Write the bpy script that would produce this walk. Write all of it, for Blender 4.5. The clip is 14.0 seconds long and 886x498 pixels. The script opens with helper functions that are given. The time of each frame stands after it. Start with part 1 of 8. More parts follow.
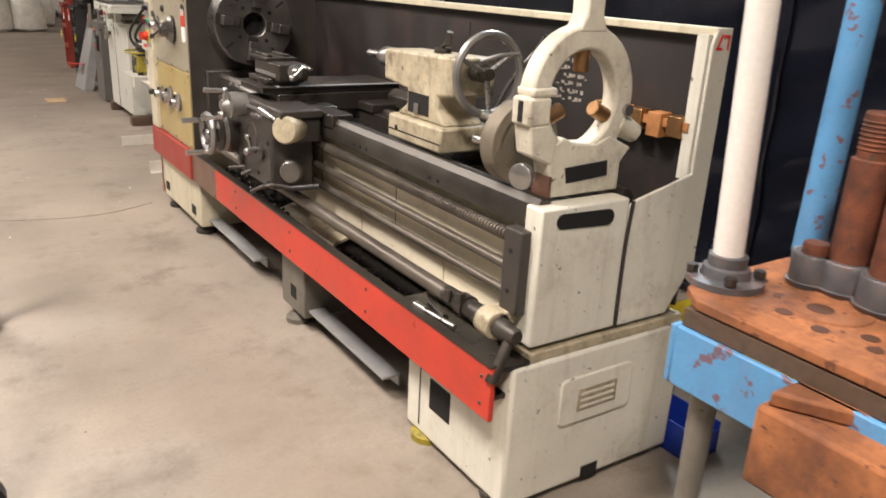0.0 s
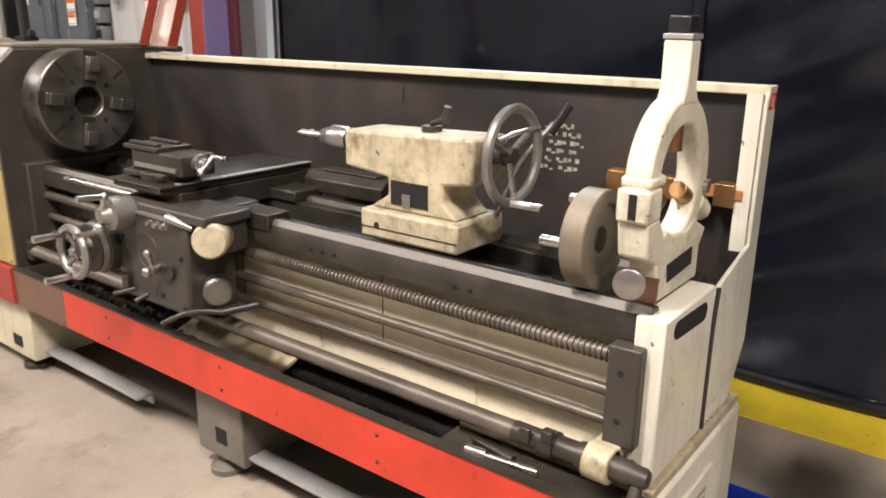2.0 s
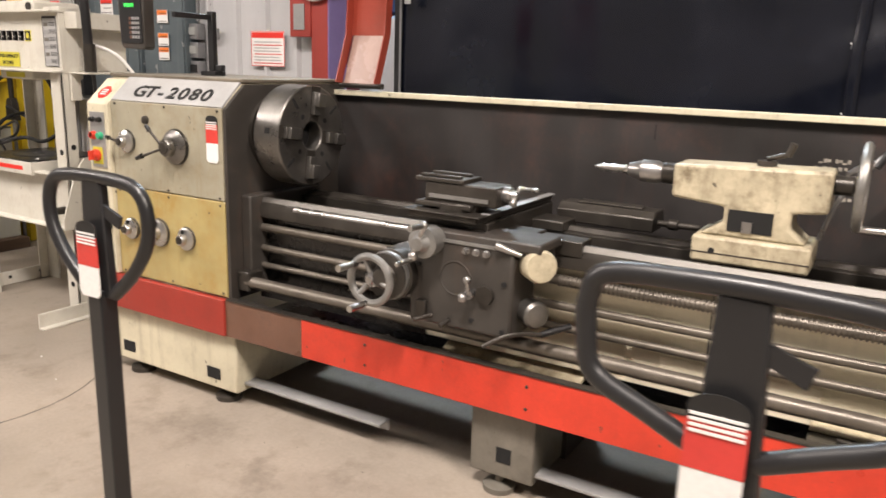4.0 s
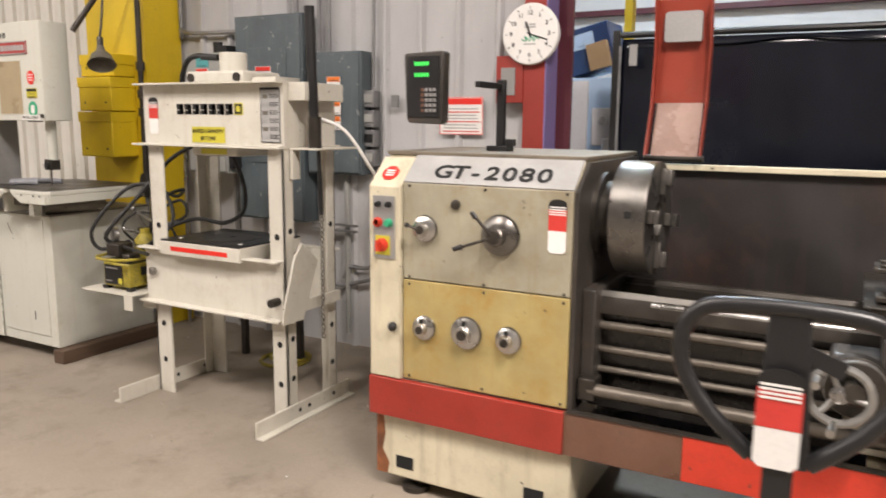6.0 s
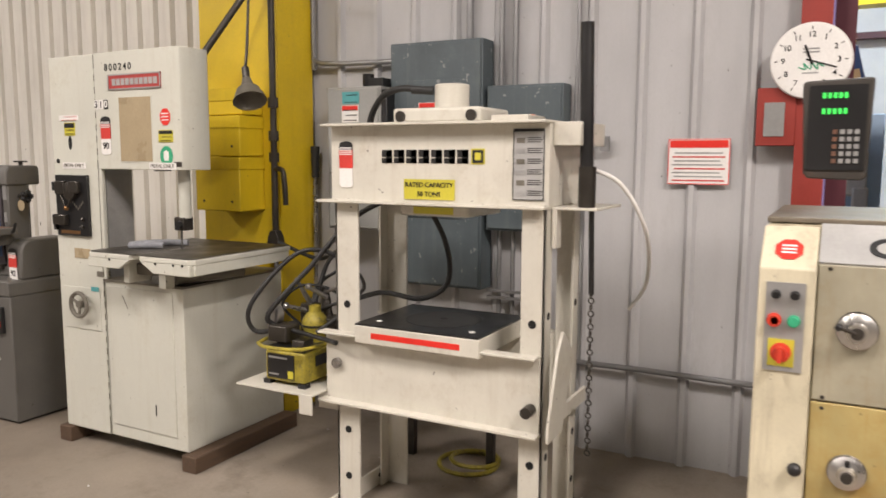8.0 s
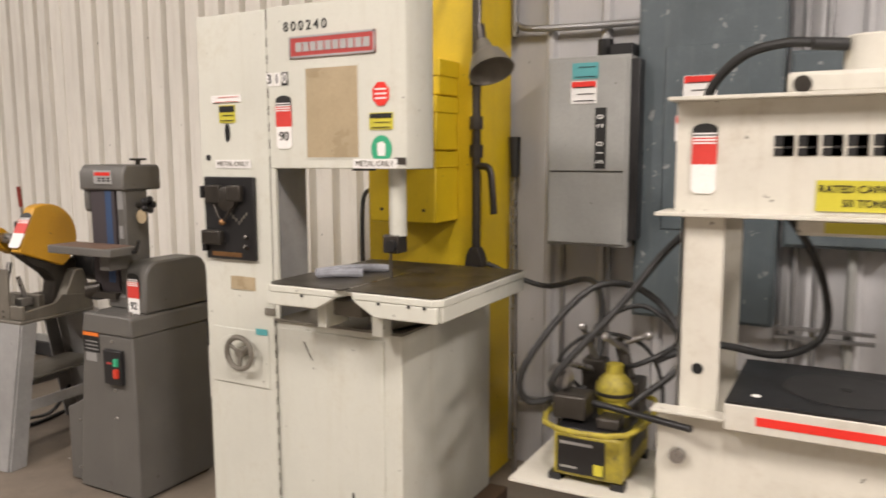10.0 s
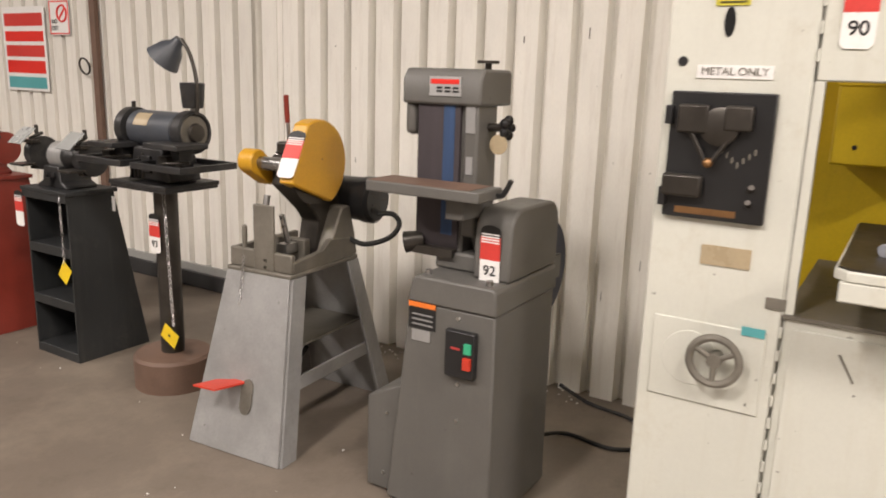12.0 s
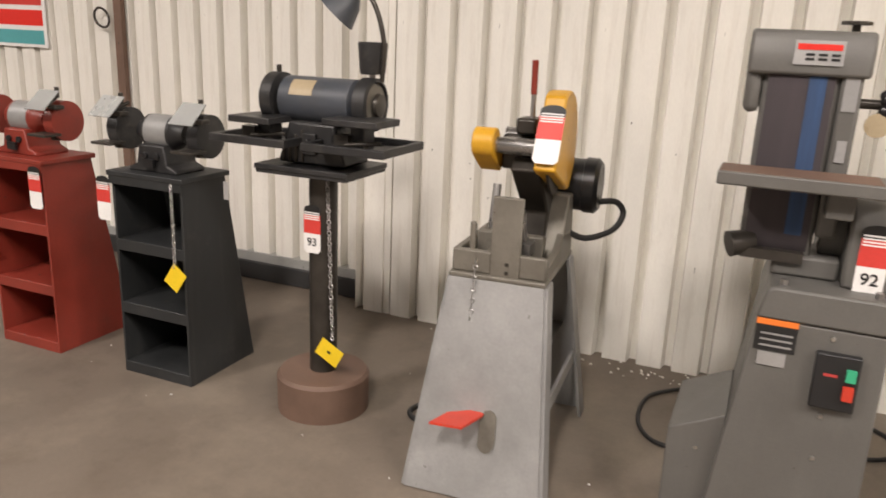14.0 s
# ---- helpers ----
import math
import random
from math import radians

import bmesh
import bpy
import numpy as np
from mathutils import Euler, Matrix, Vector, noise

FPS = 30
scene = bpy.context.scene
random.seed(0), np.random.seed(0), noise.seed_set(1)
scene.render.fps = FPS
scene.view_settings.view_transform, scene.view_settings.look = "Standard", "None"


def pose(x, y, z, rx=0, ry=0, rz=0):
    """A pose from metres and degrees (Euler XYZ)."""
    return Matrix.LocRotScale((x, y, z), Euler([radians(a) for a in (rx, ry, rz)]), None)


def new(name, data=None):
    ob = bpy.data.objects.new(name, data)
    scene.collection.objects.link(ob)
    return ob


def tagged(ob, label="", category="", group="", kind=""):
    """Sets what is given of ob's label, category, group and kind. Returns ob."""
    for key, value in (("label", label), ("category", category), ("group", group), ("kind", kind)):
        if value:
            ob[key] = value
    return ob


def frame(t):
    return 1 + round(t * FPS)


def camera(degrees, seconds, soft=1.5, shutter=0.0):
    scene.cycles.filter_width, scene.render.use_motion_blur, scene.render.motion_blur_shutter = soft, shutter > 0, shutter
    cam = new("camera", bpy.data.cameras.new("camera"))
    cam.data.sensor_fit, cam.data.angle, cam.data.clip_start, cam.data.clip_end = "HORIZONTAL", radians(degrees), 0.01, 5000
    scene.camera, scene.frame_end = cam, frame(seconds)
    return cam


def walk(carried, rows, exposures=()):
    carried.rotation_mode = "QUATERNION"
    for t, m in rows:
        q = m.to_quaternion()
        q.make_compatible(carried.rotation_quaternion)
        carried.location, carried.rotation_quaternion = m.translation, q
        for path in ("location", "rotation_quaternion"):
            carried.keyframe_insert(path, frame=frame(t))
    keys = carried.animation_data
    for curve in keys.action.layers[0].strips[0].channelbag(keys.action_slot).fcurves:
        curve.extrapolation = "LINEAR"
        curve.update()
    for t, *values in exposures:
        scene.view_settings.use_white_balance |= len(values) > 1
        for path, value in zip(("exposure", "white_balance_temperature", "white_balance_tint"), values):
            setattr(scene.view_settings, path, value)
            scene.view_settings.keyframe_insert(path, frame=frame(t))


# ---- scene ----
cam = camera(60.5, 14.0, soft=1.7, shutter=0.3)
METRES, EYE, TILT, LEAN, TURN = 10.5, 1.52, 0.0, 0.0, -33.9
ROWS = [
    (0.0, 0.0, 0.0, 0.0, 1.01, -19.49, -2.85),
    (0.5, -0.0136, 0.0236, -0.0019, -0.62, -18.21, -2.42),
    (1.0, -0.0315, 0.036, 0.0016, -4.64, -17.73, -1.82),
    (1.5, -0.0451, 0.0484, 0.003, -10.74, -18.01, -1.3),
    (2.0, -0.0669, 0.0609, 0.0052, -18.68, -16.45, -0.61),
    (2.5, -0.099, 0.0582, 0.0063, -23.36, -14.42, -1.19),
    (3.0, -0.1318, 0.0596, 0.0047, -22.9, -14.46, -2.02),
    (5.5, -0.2713, 0.1713, 0.0034, -28.81, -11.12, -0.43),
    (6.0, -0.2992, 0.1963, 0.008, -27.32, -9.56, -0.51),
    (6.5, -0.3208, 0.2247, 0.0094, -26.14, -8.46, -0.08),
    (7.0, -0.3376, 0.262, 0.0103, -26.46, -7.74, 0.19),
    (9.5, -0.3973, 0.4411, 0.0139, -30.41, -6.17, -1.04),
    (10.0, -0.4092, 0.482, 0.0109, -27.82, -7.08, 0.2),
    (10.5, -0.4248, 0.5233, 0.013, -24.43, -7.58, 0.74),
    (11.0, -0.4472, 0.5621, 0.0127, -23.95, -7.73, 0.23),
    (11.5, -0.4662, 0.6011, 0.0073, -24.31, -9.33, -1.03),
    (12.0, -0.487, 0.6349, 0.0048, -24.09, -12.93, -1.74),
    (12.5, -0.5123, 0.6546, 0.0063, -25.96, -15.28, -1.85),
    (13.0, -0.5314, 0.6793, 0.0025, -27.23, -16.0, -2.44),
    (13.5, -0.5489, 0.7158, 0.0008, -29.78, -17.19, -2.49),
    (14.0, -0.5752, 0.7437, 0.0016, -32.43, -15.75, -2.43),
]
walk(cam, [(t, pose(0, 0, EYE, TILT, LEAN, TURN) @ pose(METRES * x, METRES * y, METRES * z, 90 + pitch, roll, yaw)) for t, x, y, z, yaw, pitch, roll in ROWS],
     exposures=[(0.0, -0.16), (0.5, -0.16), (1.5, -0.06), (2.5, 0.06), (3.2, 0.02), (5.5, -0.1), (7.0, -0.24), (9.5, -0.18), (10.3, -0.04), (11.0, 0.0), (12.5, 0.1), (14.0, 0.12)])

# ---- light: weak sky fill, assumed high-bay lamps under the roof ----
world = bpy.data.worlds.new("world")
scene.world = world
world.use_nodes = True
sky = world.node_tree.nodes.new("ShaderNodeTexSky")
sky.sky_type = "NISHITA"
sky.sun_disc = False
sky.sun_elevation = radians(40)
world.node_tree.links.new(sky.outputs[0], world.node_tree.nodes["Background"].inputs[0])
world.node_tree.nodes["Background"].inputs[1].default_value = 0.1


def high_bay(x, y, watts, size=1.2, colour=(1.0, 0.895, 0.835)):
    """A ceiling lamp's light just under its glowing diffuser."""
    lamp = bpy.data.lights.new("high_bay", "AREA")
    lamp.shape, lamp.size, lamp.size_y, lamp.energy, lamp.color = "RECTANGLE", size, 0.5, watts, colour
    ob = new("high_bay_lamp", lamp)
    ob.location = (x, y, 5.28)
    return ob


# assumed lamps, none in view; placed, powered and tinted to balance brightness
LAMPS = [(-1.3, -1.2, 450), (-1.3, 2.6, 405), (-1.6, 6.4, 210), (-3.0, 10.0, 325), (-3.0, 13.8, 325), (-1.6, 20.0, 270)]
for lx, ly, watts in LAMPS:
    high_bay(lx, ly, watts, 1.2, (1.0, 0.86, 0.77) if ly < 0 else (1.0, 0.895, 0.835))
# blue daylight of the next bay, given by an added overhead lamp
high_bay(5.0, 5.0, 480, 1.2, (0.75, 0.88, 1.0))


# ---- materials ----
def material(name, colour, rough=0.5, metal=0.0, vary=0.12, scale=3.0, dirt=None, dirt_amount=0.4, dirt_scale=5.0,
             grain=0.05, grain_scale=90.0, bump=0.05, stretch=(1, 1, 1), random_tint=0.0, coat=0.0,
             streaks=0.1, chips=0.4, chip_scale=26.0, chip_colour=(0.05, 0.04, 0.03)):
    m = bpy.data.materials.new(name)
    m.use_nodes = True
    t = m.node_tree
    n, l = t.nodes, t.links
    b = n["Principled BSDF"]
    b.inputs["Metallic"].default_value = metal
    if coat:
        b.inputs["Coat Weight"].default_value = coat
        b.inputs["Coat Roughness"].default_value = 0.15
    tc = n.new("ShaderNodeTexCoord")
    mp = n.new("ShaderNodeMapping")
    mp.inputs["Scale"].default_value = stretch
    l.new(tc.outputs["Object"], mp.inputs["Vector"])

    def tex(s, detail, rgh=0.6):
        a = n.new("ShaderNodeTexNoise")
        a.inputs["Scale"].default_value, a.inputs["Detail"].default_value, a.inputs["Roughness"].default_value = s, detail, rgh
        l.new(mp.outputs["Vector"], a.inputs["Vector"])
        return a

    def ramp(src, lo, hi, a=0.0, z=1.0):
        r = n.new("ShaderNodeMapRange")
        r.inputs["From Min"].default_value, r.inputs["From Max"].default_value = lo, hi
        r.inputs["To Min"].default_value, r.inputs["To Max"].default_value = a, z
        l.new(src, r.inputs["Value"])
        return r.outputs["Result"]

    def mix(fac, a, c):
        x = n.new("ShaderNodeMix")
        x.data_type = "RGBA"
        l.new(fac, x.inputs[0])
        for sock, v in ((x.inputs[6], a), (x.inputs[7], c)):
            if isinstance(v, tuple):
                sock.default_value = (*v, 1)
            else:
                l.new(v, sock)
        return x.outputs[2]

    big, fine = tex(scale, 4), tex(grain_scale, 3)
    dark = tuple(c * (1 - vary * 1.6) for c in colour)
    light = tuple(min(1, c * (1 + vary * 0.7)) for c in colour)
    col = mix(ramp(big.outputs["Fac"], 0.3, 0.7), dark, light)
    col = mix(ramp(fine.outputs["Fac"], 0.35, 0.75, 0, grain * 4), col, tuple(c * 0.55 for c in colour))
    if dirt:
        # broad grime broken up by a finer noise, runs down the surface, and small sharp chips
        d, d2 = tex(dirt_scale, 9, 0.74), tex(dirt_scale * 6, 6, 0.7)
        lo = 0.60 - 0.22 * dirt_amount
        soft = ramp(d.outputs["Fac"], lo, lo + 0.24, 0, min(1, 0.15 + dirt_amount))
        fine_mask = ramp(d2.outputs["Fac"], 0.36, 0.62, 0.15, 1.0)
        mul = n.new("ShaderNodeMath")
        mul.operation = "MULTIPLY"
        l.new(soft, mul.inputs[0])
        l.new(fine_mask, mul.inputs[1])
        col = mix(mul.outputs[0], col, dirt)
        runs = n.new("ShaderNodeMapping")
        runs.inputs["Scale"].default_value = (9, 9, 0.8)
        l.new(tc.outputs["Object"], runs.inputs["Vector"])
        st = n.new("ShaderNodeTexNoise")
        st.inputs["Scale"].default_value, st.inputs["Detail"].default_value, st.inputs["Roughness"].default_value = 2.2, 6, 0.65
        l.new(runs.outputs["Vector"], st.inputs["Vector"])
        col = mix(ramp(st.outputs["Fac"], 0.53, 0.72, 0, streaks), col, dirt)
        if chips:
            cp = tex(chip_scale, 5, 0.6)
            edge = 0.735 - 0.07 * chips
            col = mix(ramp(cp.outputs["Fac"], edge, edge + 0.02, 0, 0.8), col, chip_colour)
    if random_tint:
        oi = n.new("ShaderNodeObjectInfo")
        col = mix(ramp(oi.outputs["Random"], 0, 1, 0, random_tint), col, tuple(c * 0.6 for c in colour))
    l.new(col, b.inputs["Base Color"])
    l.new(ramp(big.outputs["Fac"], 0.3, 0.7, max(0.03, rough - 0.1), min(1, rough + 0.12)), b.inputs["Roughness"])
    if bump:
        bp = n.new("ShaderNodeBump")
        bp.inputs["Strength"].default_value, bp.inputs["Distance"].default_value = bump * 4, 0.002
        l.new(fine.outputs["Fac"], bp.inputs["Height"])
        l.new(bp.outputs["Normal"], b.inputs["Normal"])
    return m


def glow(name, colour, strength):
    m = bpy.data.materials.new(name)
    m.use_nodes = True
    b = m.node_tree.nodes["Principled BSDF"]
    b.inputs["Base Color"].default_value = (*colour, 1)
    b.inputs["Emission Color"].default_value = (*colour, 1)
    b.inputs["Emission Strength"].default_value = strength
    return m


GRIME = (0.09, 0.07, 0.045)
CONCRETE = material("concrete", (0.33, 0.285, 0.235), 0.62, vary=0.16, scale=1.1, dirt=(0.15, 0.12, 0.09), dirt_amount=0.5, dirt_scale=1.4, grain=0.07, grain_scale=60, bump=0.05)


def darken_and_smudge_floor(m):
    """Darkens the slab's colour towards the grinders to lower its brightness there, and adds scattered dark smudges."""
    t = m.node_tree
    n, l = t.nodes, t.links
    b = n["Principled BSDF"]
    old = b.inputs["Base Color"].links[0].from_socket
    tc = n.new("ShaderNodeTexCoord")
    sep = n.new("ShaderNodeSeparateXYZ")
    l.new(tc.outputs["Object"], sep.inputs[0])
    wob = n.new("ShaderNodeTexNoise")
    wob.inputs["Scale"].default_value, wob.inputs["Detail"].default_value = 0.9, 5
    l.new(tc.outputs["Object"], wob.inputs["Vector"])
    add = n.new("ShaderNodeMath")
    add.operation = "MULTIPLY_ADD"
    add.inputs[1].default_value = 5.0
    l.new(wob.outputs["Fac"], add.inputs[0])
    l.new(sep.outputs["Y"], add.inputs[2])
    # brightness falling off along y, put into the slab's colour
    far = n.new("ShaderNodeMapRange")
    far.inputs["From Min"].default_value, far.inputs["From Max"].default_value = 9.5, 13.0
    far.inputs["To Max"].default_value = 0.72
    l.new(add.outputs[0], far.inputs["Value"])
    sm = n.new("ShaderNodeTexNoise")
    sm.inputs["Scale"].default_value, sm.inputs["Detail"].default_value, sm.inputs["Roughness"].default_value = 2.6, 9, 0.68
    l.new(tc.outputs["Object"], sm.inputs["Vector"])
    spot = n.new("ShaderNodeMapRange")
    spot.inputs["From Min"].default_value, spot.inputs["From Max"].default_value = 0.55, 0.72
    spot.inputs["To Max"].default_value = 0.6
    l.new(sm.outputs["Fac"], spot.inputs["Value"])
    pale = n.new("ShaderNodeTexNoise")
    pale.inputs["Scale"].default_value, pale.inputs["Detail"].default_value, pale.inputs["Roughness"].default_value = 1.7, 10, 0.7
    l.new(tc.outputs["Object"], pale.inputs["Vector"])
    worn = n.new("ShaderNodeMapRange")
    worn.inputs["From Min"].default_value, worn.inputs["From Max"].default_value = 0.5, 0.64
    worn.inputs["To Max"].default_value = 0.3
    l.new(pale.outputs["Fac"], worn.inputs["Value"])
    oil = n.new("ShaderNodeMapRange")
    oil.inputs["From Min"].default_value, oil.inputs["From Max"].default_value = 0.44, 0.3
    oil.inputs["To Max"].default_value = 0.5
    l.new(pale.outputs["Fac"], oil.inputs["Value"])
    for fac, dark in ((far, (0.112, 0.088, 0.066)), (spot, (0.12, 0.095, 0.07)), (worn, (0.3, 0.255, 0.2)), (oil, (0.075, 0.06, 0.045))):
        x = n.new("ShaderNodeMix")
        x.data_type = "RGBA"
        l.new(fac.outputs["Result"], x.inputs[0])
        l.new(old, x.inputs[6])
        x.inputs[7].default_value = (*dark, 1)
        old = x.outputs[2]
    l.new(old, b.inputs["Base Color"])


darken_and_smudge_floor(CONCRETE)
LINE_YELLOW = material("floor_line_paint", (0.72, 0.56, 0.03), 0.55, dirt=(0.25, 0.2, 0.08), dirt_amount=0.35, dirt_scale=9)
WALL_WHITE = material("white_sheet_metal", (0.84, 0.815, 0.75), 0.45, vary=0.1, scale=1.3, dirt=(0.36, 0.3, 0.22), dirt_amount=0.2, dirt_scale=2.2, stretch=(1, 1.4, 0.5), streaks=0.22, chips=0.15, grain=0.03, bump=0.03)
WALL_GREY = material("grey_sheet_metal", (0.50, 0.50, 0.51), 0.5, vary=0.1, scale=1.2, dirt=(0.3, 0.29, 0.28), dirt_amount=0.3, dirt_scale=2.5, stretch=(1, 1.4, 0.5), grain=0.03, bump=0.03)
# colour kept dark to hold down bounce light and reflections
SHOP_WALL = material("low_bounce_shop_wall", (0.26, 0.25, 0.235), 0.6, vary=0.15, scale=0.8)
BLACK_CURB = material("black_rubber_curb", (0.03, 0.03, 0.03), 0.6)
CEILING = material("ceiling_sheet", (0.4, 0.4, 0.39), 0.7)
CURTAIN = material("black_vinyl", (0.0075, 0.009, 0.0155), 0.19, vary=0.2, scale=2, grain=0.0, bump=0.12, grain_scale=4)
CREAM = material("machine_cream_paint", (0.64, 0.59, 0.44), 0.42, vary=0.1, scale=4, dirt=(0.16, 0.12, 0.07), dirt_amount=0.34, dirt_scale=6, streaks=0.3, chips=0.8, grain=0.03, bump=0.04)
CREAM_DIRTY = material("oily_cream_paint", (0.54, 0.48, 0.34), 0.4, vary=0.2, scale=6, dirt=(0.13, 0.1, 0.06), dirt_amount=0.8, dirt_scale=5, streaks=0.4, chips=0.9, grain=0.04, bump=0.05)
BED_CREAM = material("oil_streaked_bed_cream", (0.8, 0.74, 0.57), 0.4, vary=0.12, scale=4, dirt=GRIME, dirt_amount=0.34, dirt_scale=5, stretch=(1, 0.5, 2), grain=0.03, bump=0.04)
PALE = material("pale_green_white_paint", (0.75, 0.74, 0.64), 0.4, vary=0.06, scale=3, dirt=(0.2, 0.15, 0.09), dirt_amount=0.42, dirt_scale=4, streaks=0.2, chips=0.9, chip_scale=34, grain=0.03, bump=0.03)
STEADY = material("chipped_pale_casting", (0.68, 0.65, 0.53), 0.42, vary=0.12, scale=7, dirt=(0.14, 0.11, 0.07), dirt_amount=0.6, dirt_scale=6, streaks=0.3, chips=1.0, chip_scale=30)
PANEL_GREY = material("worn_beige_panel", (0.37, 0.345, 0.26), 0.36, vary=0.15, scale=3, dirt=(0.24, 0.17, 0.08), dirt_amount=0.6, dirt_scale=3.5, streaks=0.3, chips=0.6, grain=0.02, bump=0.02)
PANEL_YELLOW = material("yellowed_panel", (0.44, 0.36, 0.155), 0.33, vary=0.18, scale=2, dirt=(0.36, 0.21, 0.04), dirt_amount=0.75, dirt_scale=2.2, streaks=0.3, chips=0.6, grain=0.02, bump=0.02)
RED = material("red_enamel", (0.62, 0.05, 0.025), 0.36, vary=0.14, scale=4, chips=0.7, dirt=(0.2, 0.03, 0.02), dirt_amount=0.36, dirt_scale=5, bump=0.02)
RED_DULL = material("darker_chipped_red", (0.36, 0.035, 0.022), 0.42, vary=0.18, scale=4, chips=0.9, dirt=(0.12, 0.035, 0.025), dirt_amount=0.5, dirt_scale=4, bump=0.02)
RED_WORN = material("worn_brown_lip", (0.17, 0.085, 0.055), 0.35, vary=0.2, scale=5, dirt=(0.06, 0.05, 0.045), dirt_amount=0.5)
STEEL = material("machined_steel", (0.42, 0.41, 0.40), 0.3, 0.9, vary=0.15, scale=8, dirt=(0.08, 0.065, 0.05), dirt_amount=0.3, dirt_scale=9, bump=0.02)
BRIGHT = material("polished_steel", (0.58, 0.57, 0.55), 0.3, 1.0, vary=0.1, scale=9, bump=0.01)
DARK_STEEL = material("oily_dark_steel", (0.062, 0.055, 0.047), 0.38, 0.5, vary=0.25, scale=6, dirt=(0.03, 0.026, 0.022), dirt_amount=0.4, dirt_scale=8, bump=0.05)
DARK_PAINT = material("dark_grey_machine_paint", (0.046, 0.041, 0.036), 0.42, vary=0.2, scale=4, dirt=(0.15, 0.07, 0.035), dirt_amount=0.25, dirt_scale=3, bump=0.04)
GUARD_IN = material("oily_black_guard", (0.028, 0.025, 0.024), 0.5, vary=0.25, scale=2.5, dirt=(0.12, 0.05, 0.035), dirt_amount=0.42, dirt_scale=1.6, bump=0.03)
BLACK = material("black_paint", (0.015, 0.015, 0.016), 0.35, vary=0.2, bump=0.02)
RUBBER = material("black_rubber", (0.02, 0.02, 0.02), 0.55, bump=0.03)
# flat black standing for the shade inside holes, slots and windows
HOLE = material("dark_recess", (0.008, 0.008, 0.008), 0.9, bump=0)
CHIPS = material("steel_chips", (0.3, 0.29, 0.27), 0.3, 0.9, vary=0.3, scale=40, bump=0.05)
OILY = material("oily_tray", (0.022, 0.02, 0.018), 0.25, vary=0.3, scale=6, bump=0.08, grain_scale=40)
STEEL_DULL = material("dull_aluminium", (0.33, 0.325, 0.31), 0.42, 0.7, vary=0.15, scale=9, dirt=(0.1, 0.085, 0.07), dirt_amount=0.3, dirt_scale=10, bump=0.03)
ROD = material("oily_brown_steel_rod", (0.17, 0.15, 0.125), 0.42, 0.6, vary=0.2, scale=7, dirt=(0.06, 0.05, 0.04), dirt_amount=0.35, dirt_scale=6, bump=0.03)
CAST_TAN = material("grey_brown_iron", (0.22, 0.19, 0.145), 0.5, 0.4, vary=0.2, scale=7, dirt=(0.06, 0.05, 0.04), dirt_amount=0.4, dirt_scale=9, bump=0.05)
FADED = material("faded_white_marker", (0.36, 0.33, 0.28), 0.6, vary=0.35, scale=30, bump=0)
CHUCK = material("dull_chuck_steel", (0.23, 0.22, 0.205), 0.34, 0.88, vary=0.2, scale=7, dirt=(0.07, 0.055, 0.045), dirt_amount=0.35, dirt_scale=9, bump=0.03)
WAY = material("way_shine_steel", (0.19, 0.18, 0.165), 0.5, 0.7, vary=0.2, scale=7, dirt=(0.06, 0.05, 0.04), dirt_amount=0.4, dirt_scale=6, stretch=(1, 0.2, 1))
BRASS = material("brass", (0.36, 0.2, 0.09), 0.38, 0.85, vary=0.2, scale=10)
COPPER_WOOD = material("orange_brown_blocks", (0.45, 0.2, 0.07), 0.5, vary=0.25, scale=12, dirt=(0.08, 0.04, 0.02), dirt_amount=0.4, dirt_scale=15)
WHITE = material("white_enamel", (0.74, 0.72, 0.66), 0.4, vary=0.05, scale=4, dirt=(0.35, 0.3, 0.22), dirt_amount=0.2, dirt_scale=6, bump=0.02)
SAW_WHITE = material("bandsaw_enamel", (0.61, 0.615, 0.55), 0.38, vary=0.05, scale=2, dirt=(0.36, 0.31, 0.21), dirt_amount=0.36, dirt_scale=4, streaks=0.14, chips=0.5, grain=0.02, bump=0.02)
PRESS_WHITE = material("press_cream_enamel", (0.62, 0.6, 0.53), 0.4, vary=0.06, scale=3, dirt=(0.3, 0.23, 0.15), dirt_amount=0.42, dirt_scale=5, streaks=0.16, chips=0.6, grain=0.02, bump=0.02)
YELLOW = material("yellow_column_paint", (0.70, 0.50, 0.015), 0.45, vary=0.12, scale=2, dirt=(0.25, 0.15, 0.03), dirt_amount=0.25, dirt_scale=4, bump=0.03)
YELLOW_GREEN = material("hydraulic_yellow", (0.42, 0.345, 0.035), 0.5, vary=0.2, scale=8, dirt=(0.07, 0.06, 0.035), dirt_amount=0.8, dirt_scale=12)
GUARD_YELLOW = material("guard_orange_yellow", (0.62, 0.33, 0.02), 0.42, vary=0.08, dirt=(0.25, 0.15, 0.03), dirt_amount=0.2, bump=0.03)
PANEL_BLUE = material("grey_green_electrical", (0.095, 0.12, 0.133), 0.45, streaks=0.2, chips=1.3, chip_scale=18, chip_colour=(0.3, 0.31, 0.31), vary=0.12, scale=3, dirt=(0.2, 0.22, 0.22), dirt_amount=0.25, dirt_scale=6)
PANEL_LIGHT = material("light_grey_electrical", (0.34, 0.345, 0.33), 0.45, vary=0.08, dirt=(0.2, 0.19, 0.17), dirt_amount=0.2)
GALV = material("galvanised_conduit", (0.29, 0.29, 0.295), 0.42, 0.6, vary=0.1, scale=10)
GRINDER_DARK = material("grimy_black_grinder", (0.024, 0.024, 0.025), 0.45, vary=0.25, scale=6, dirt=(0.1, 0.09, 0.075), dirt_amount=0.45, dirt_scale=9, bump=0.05)
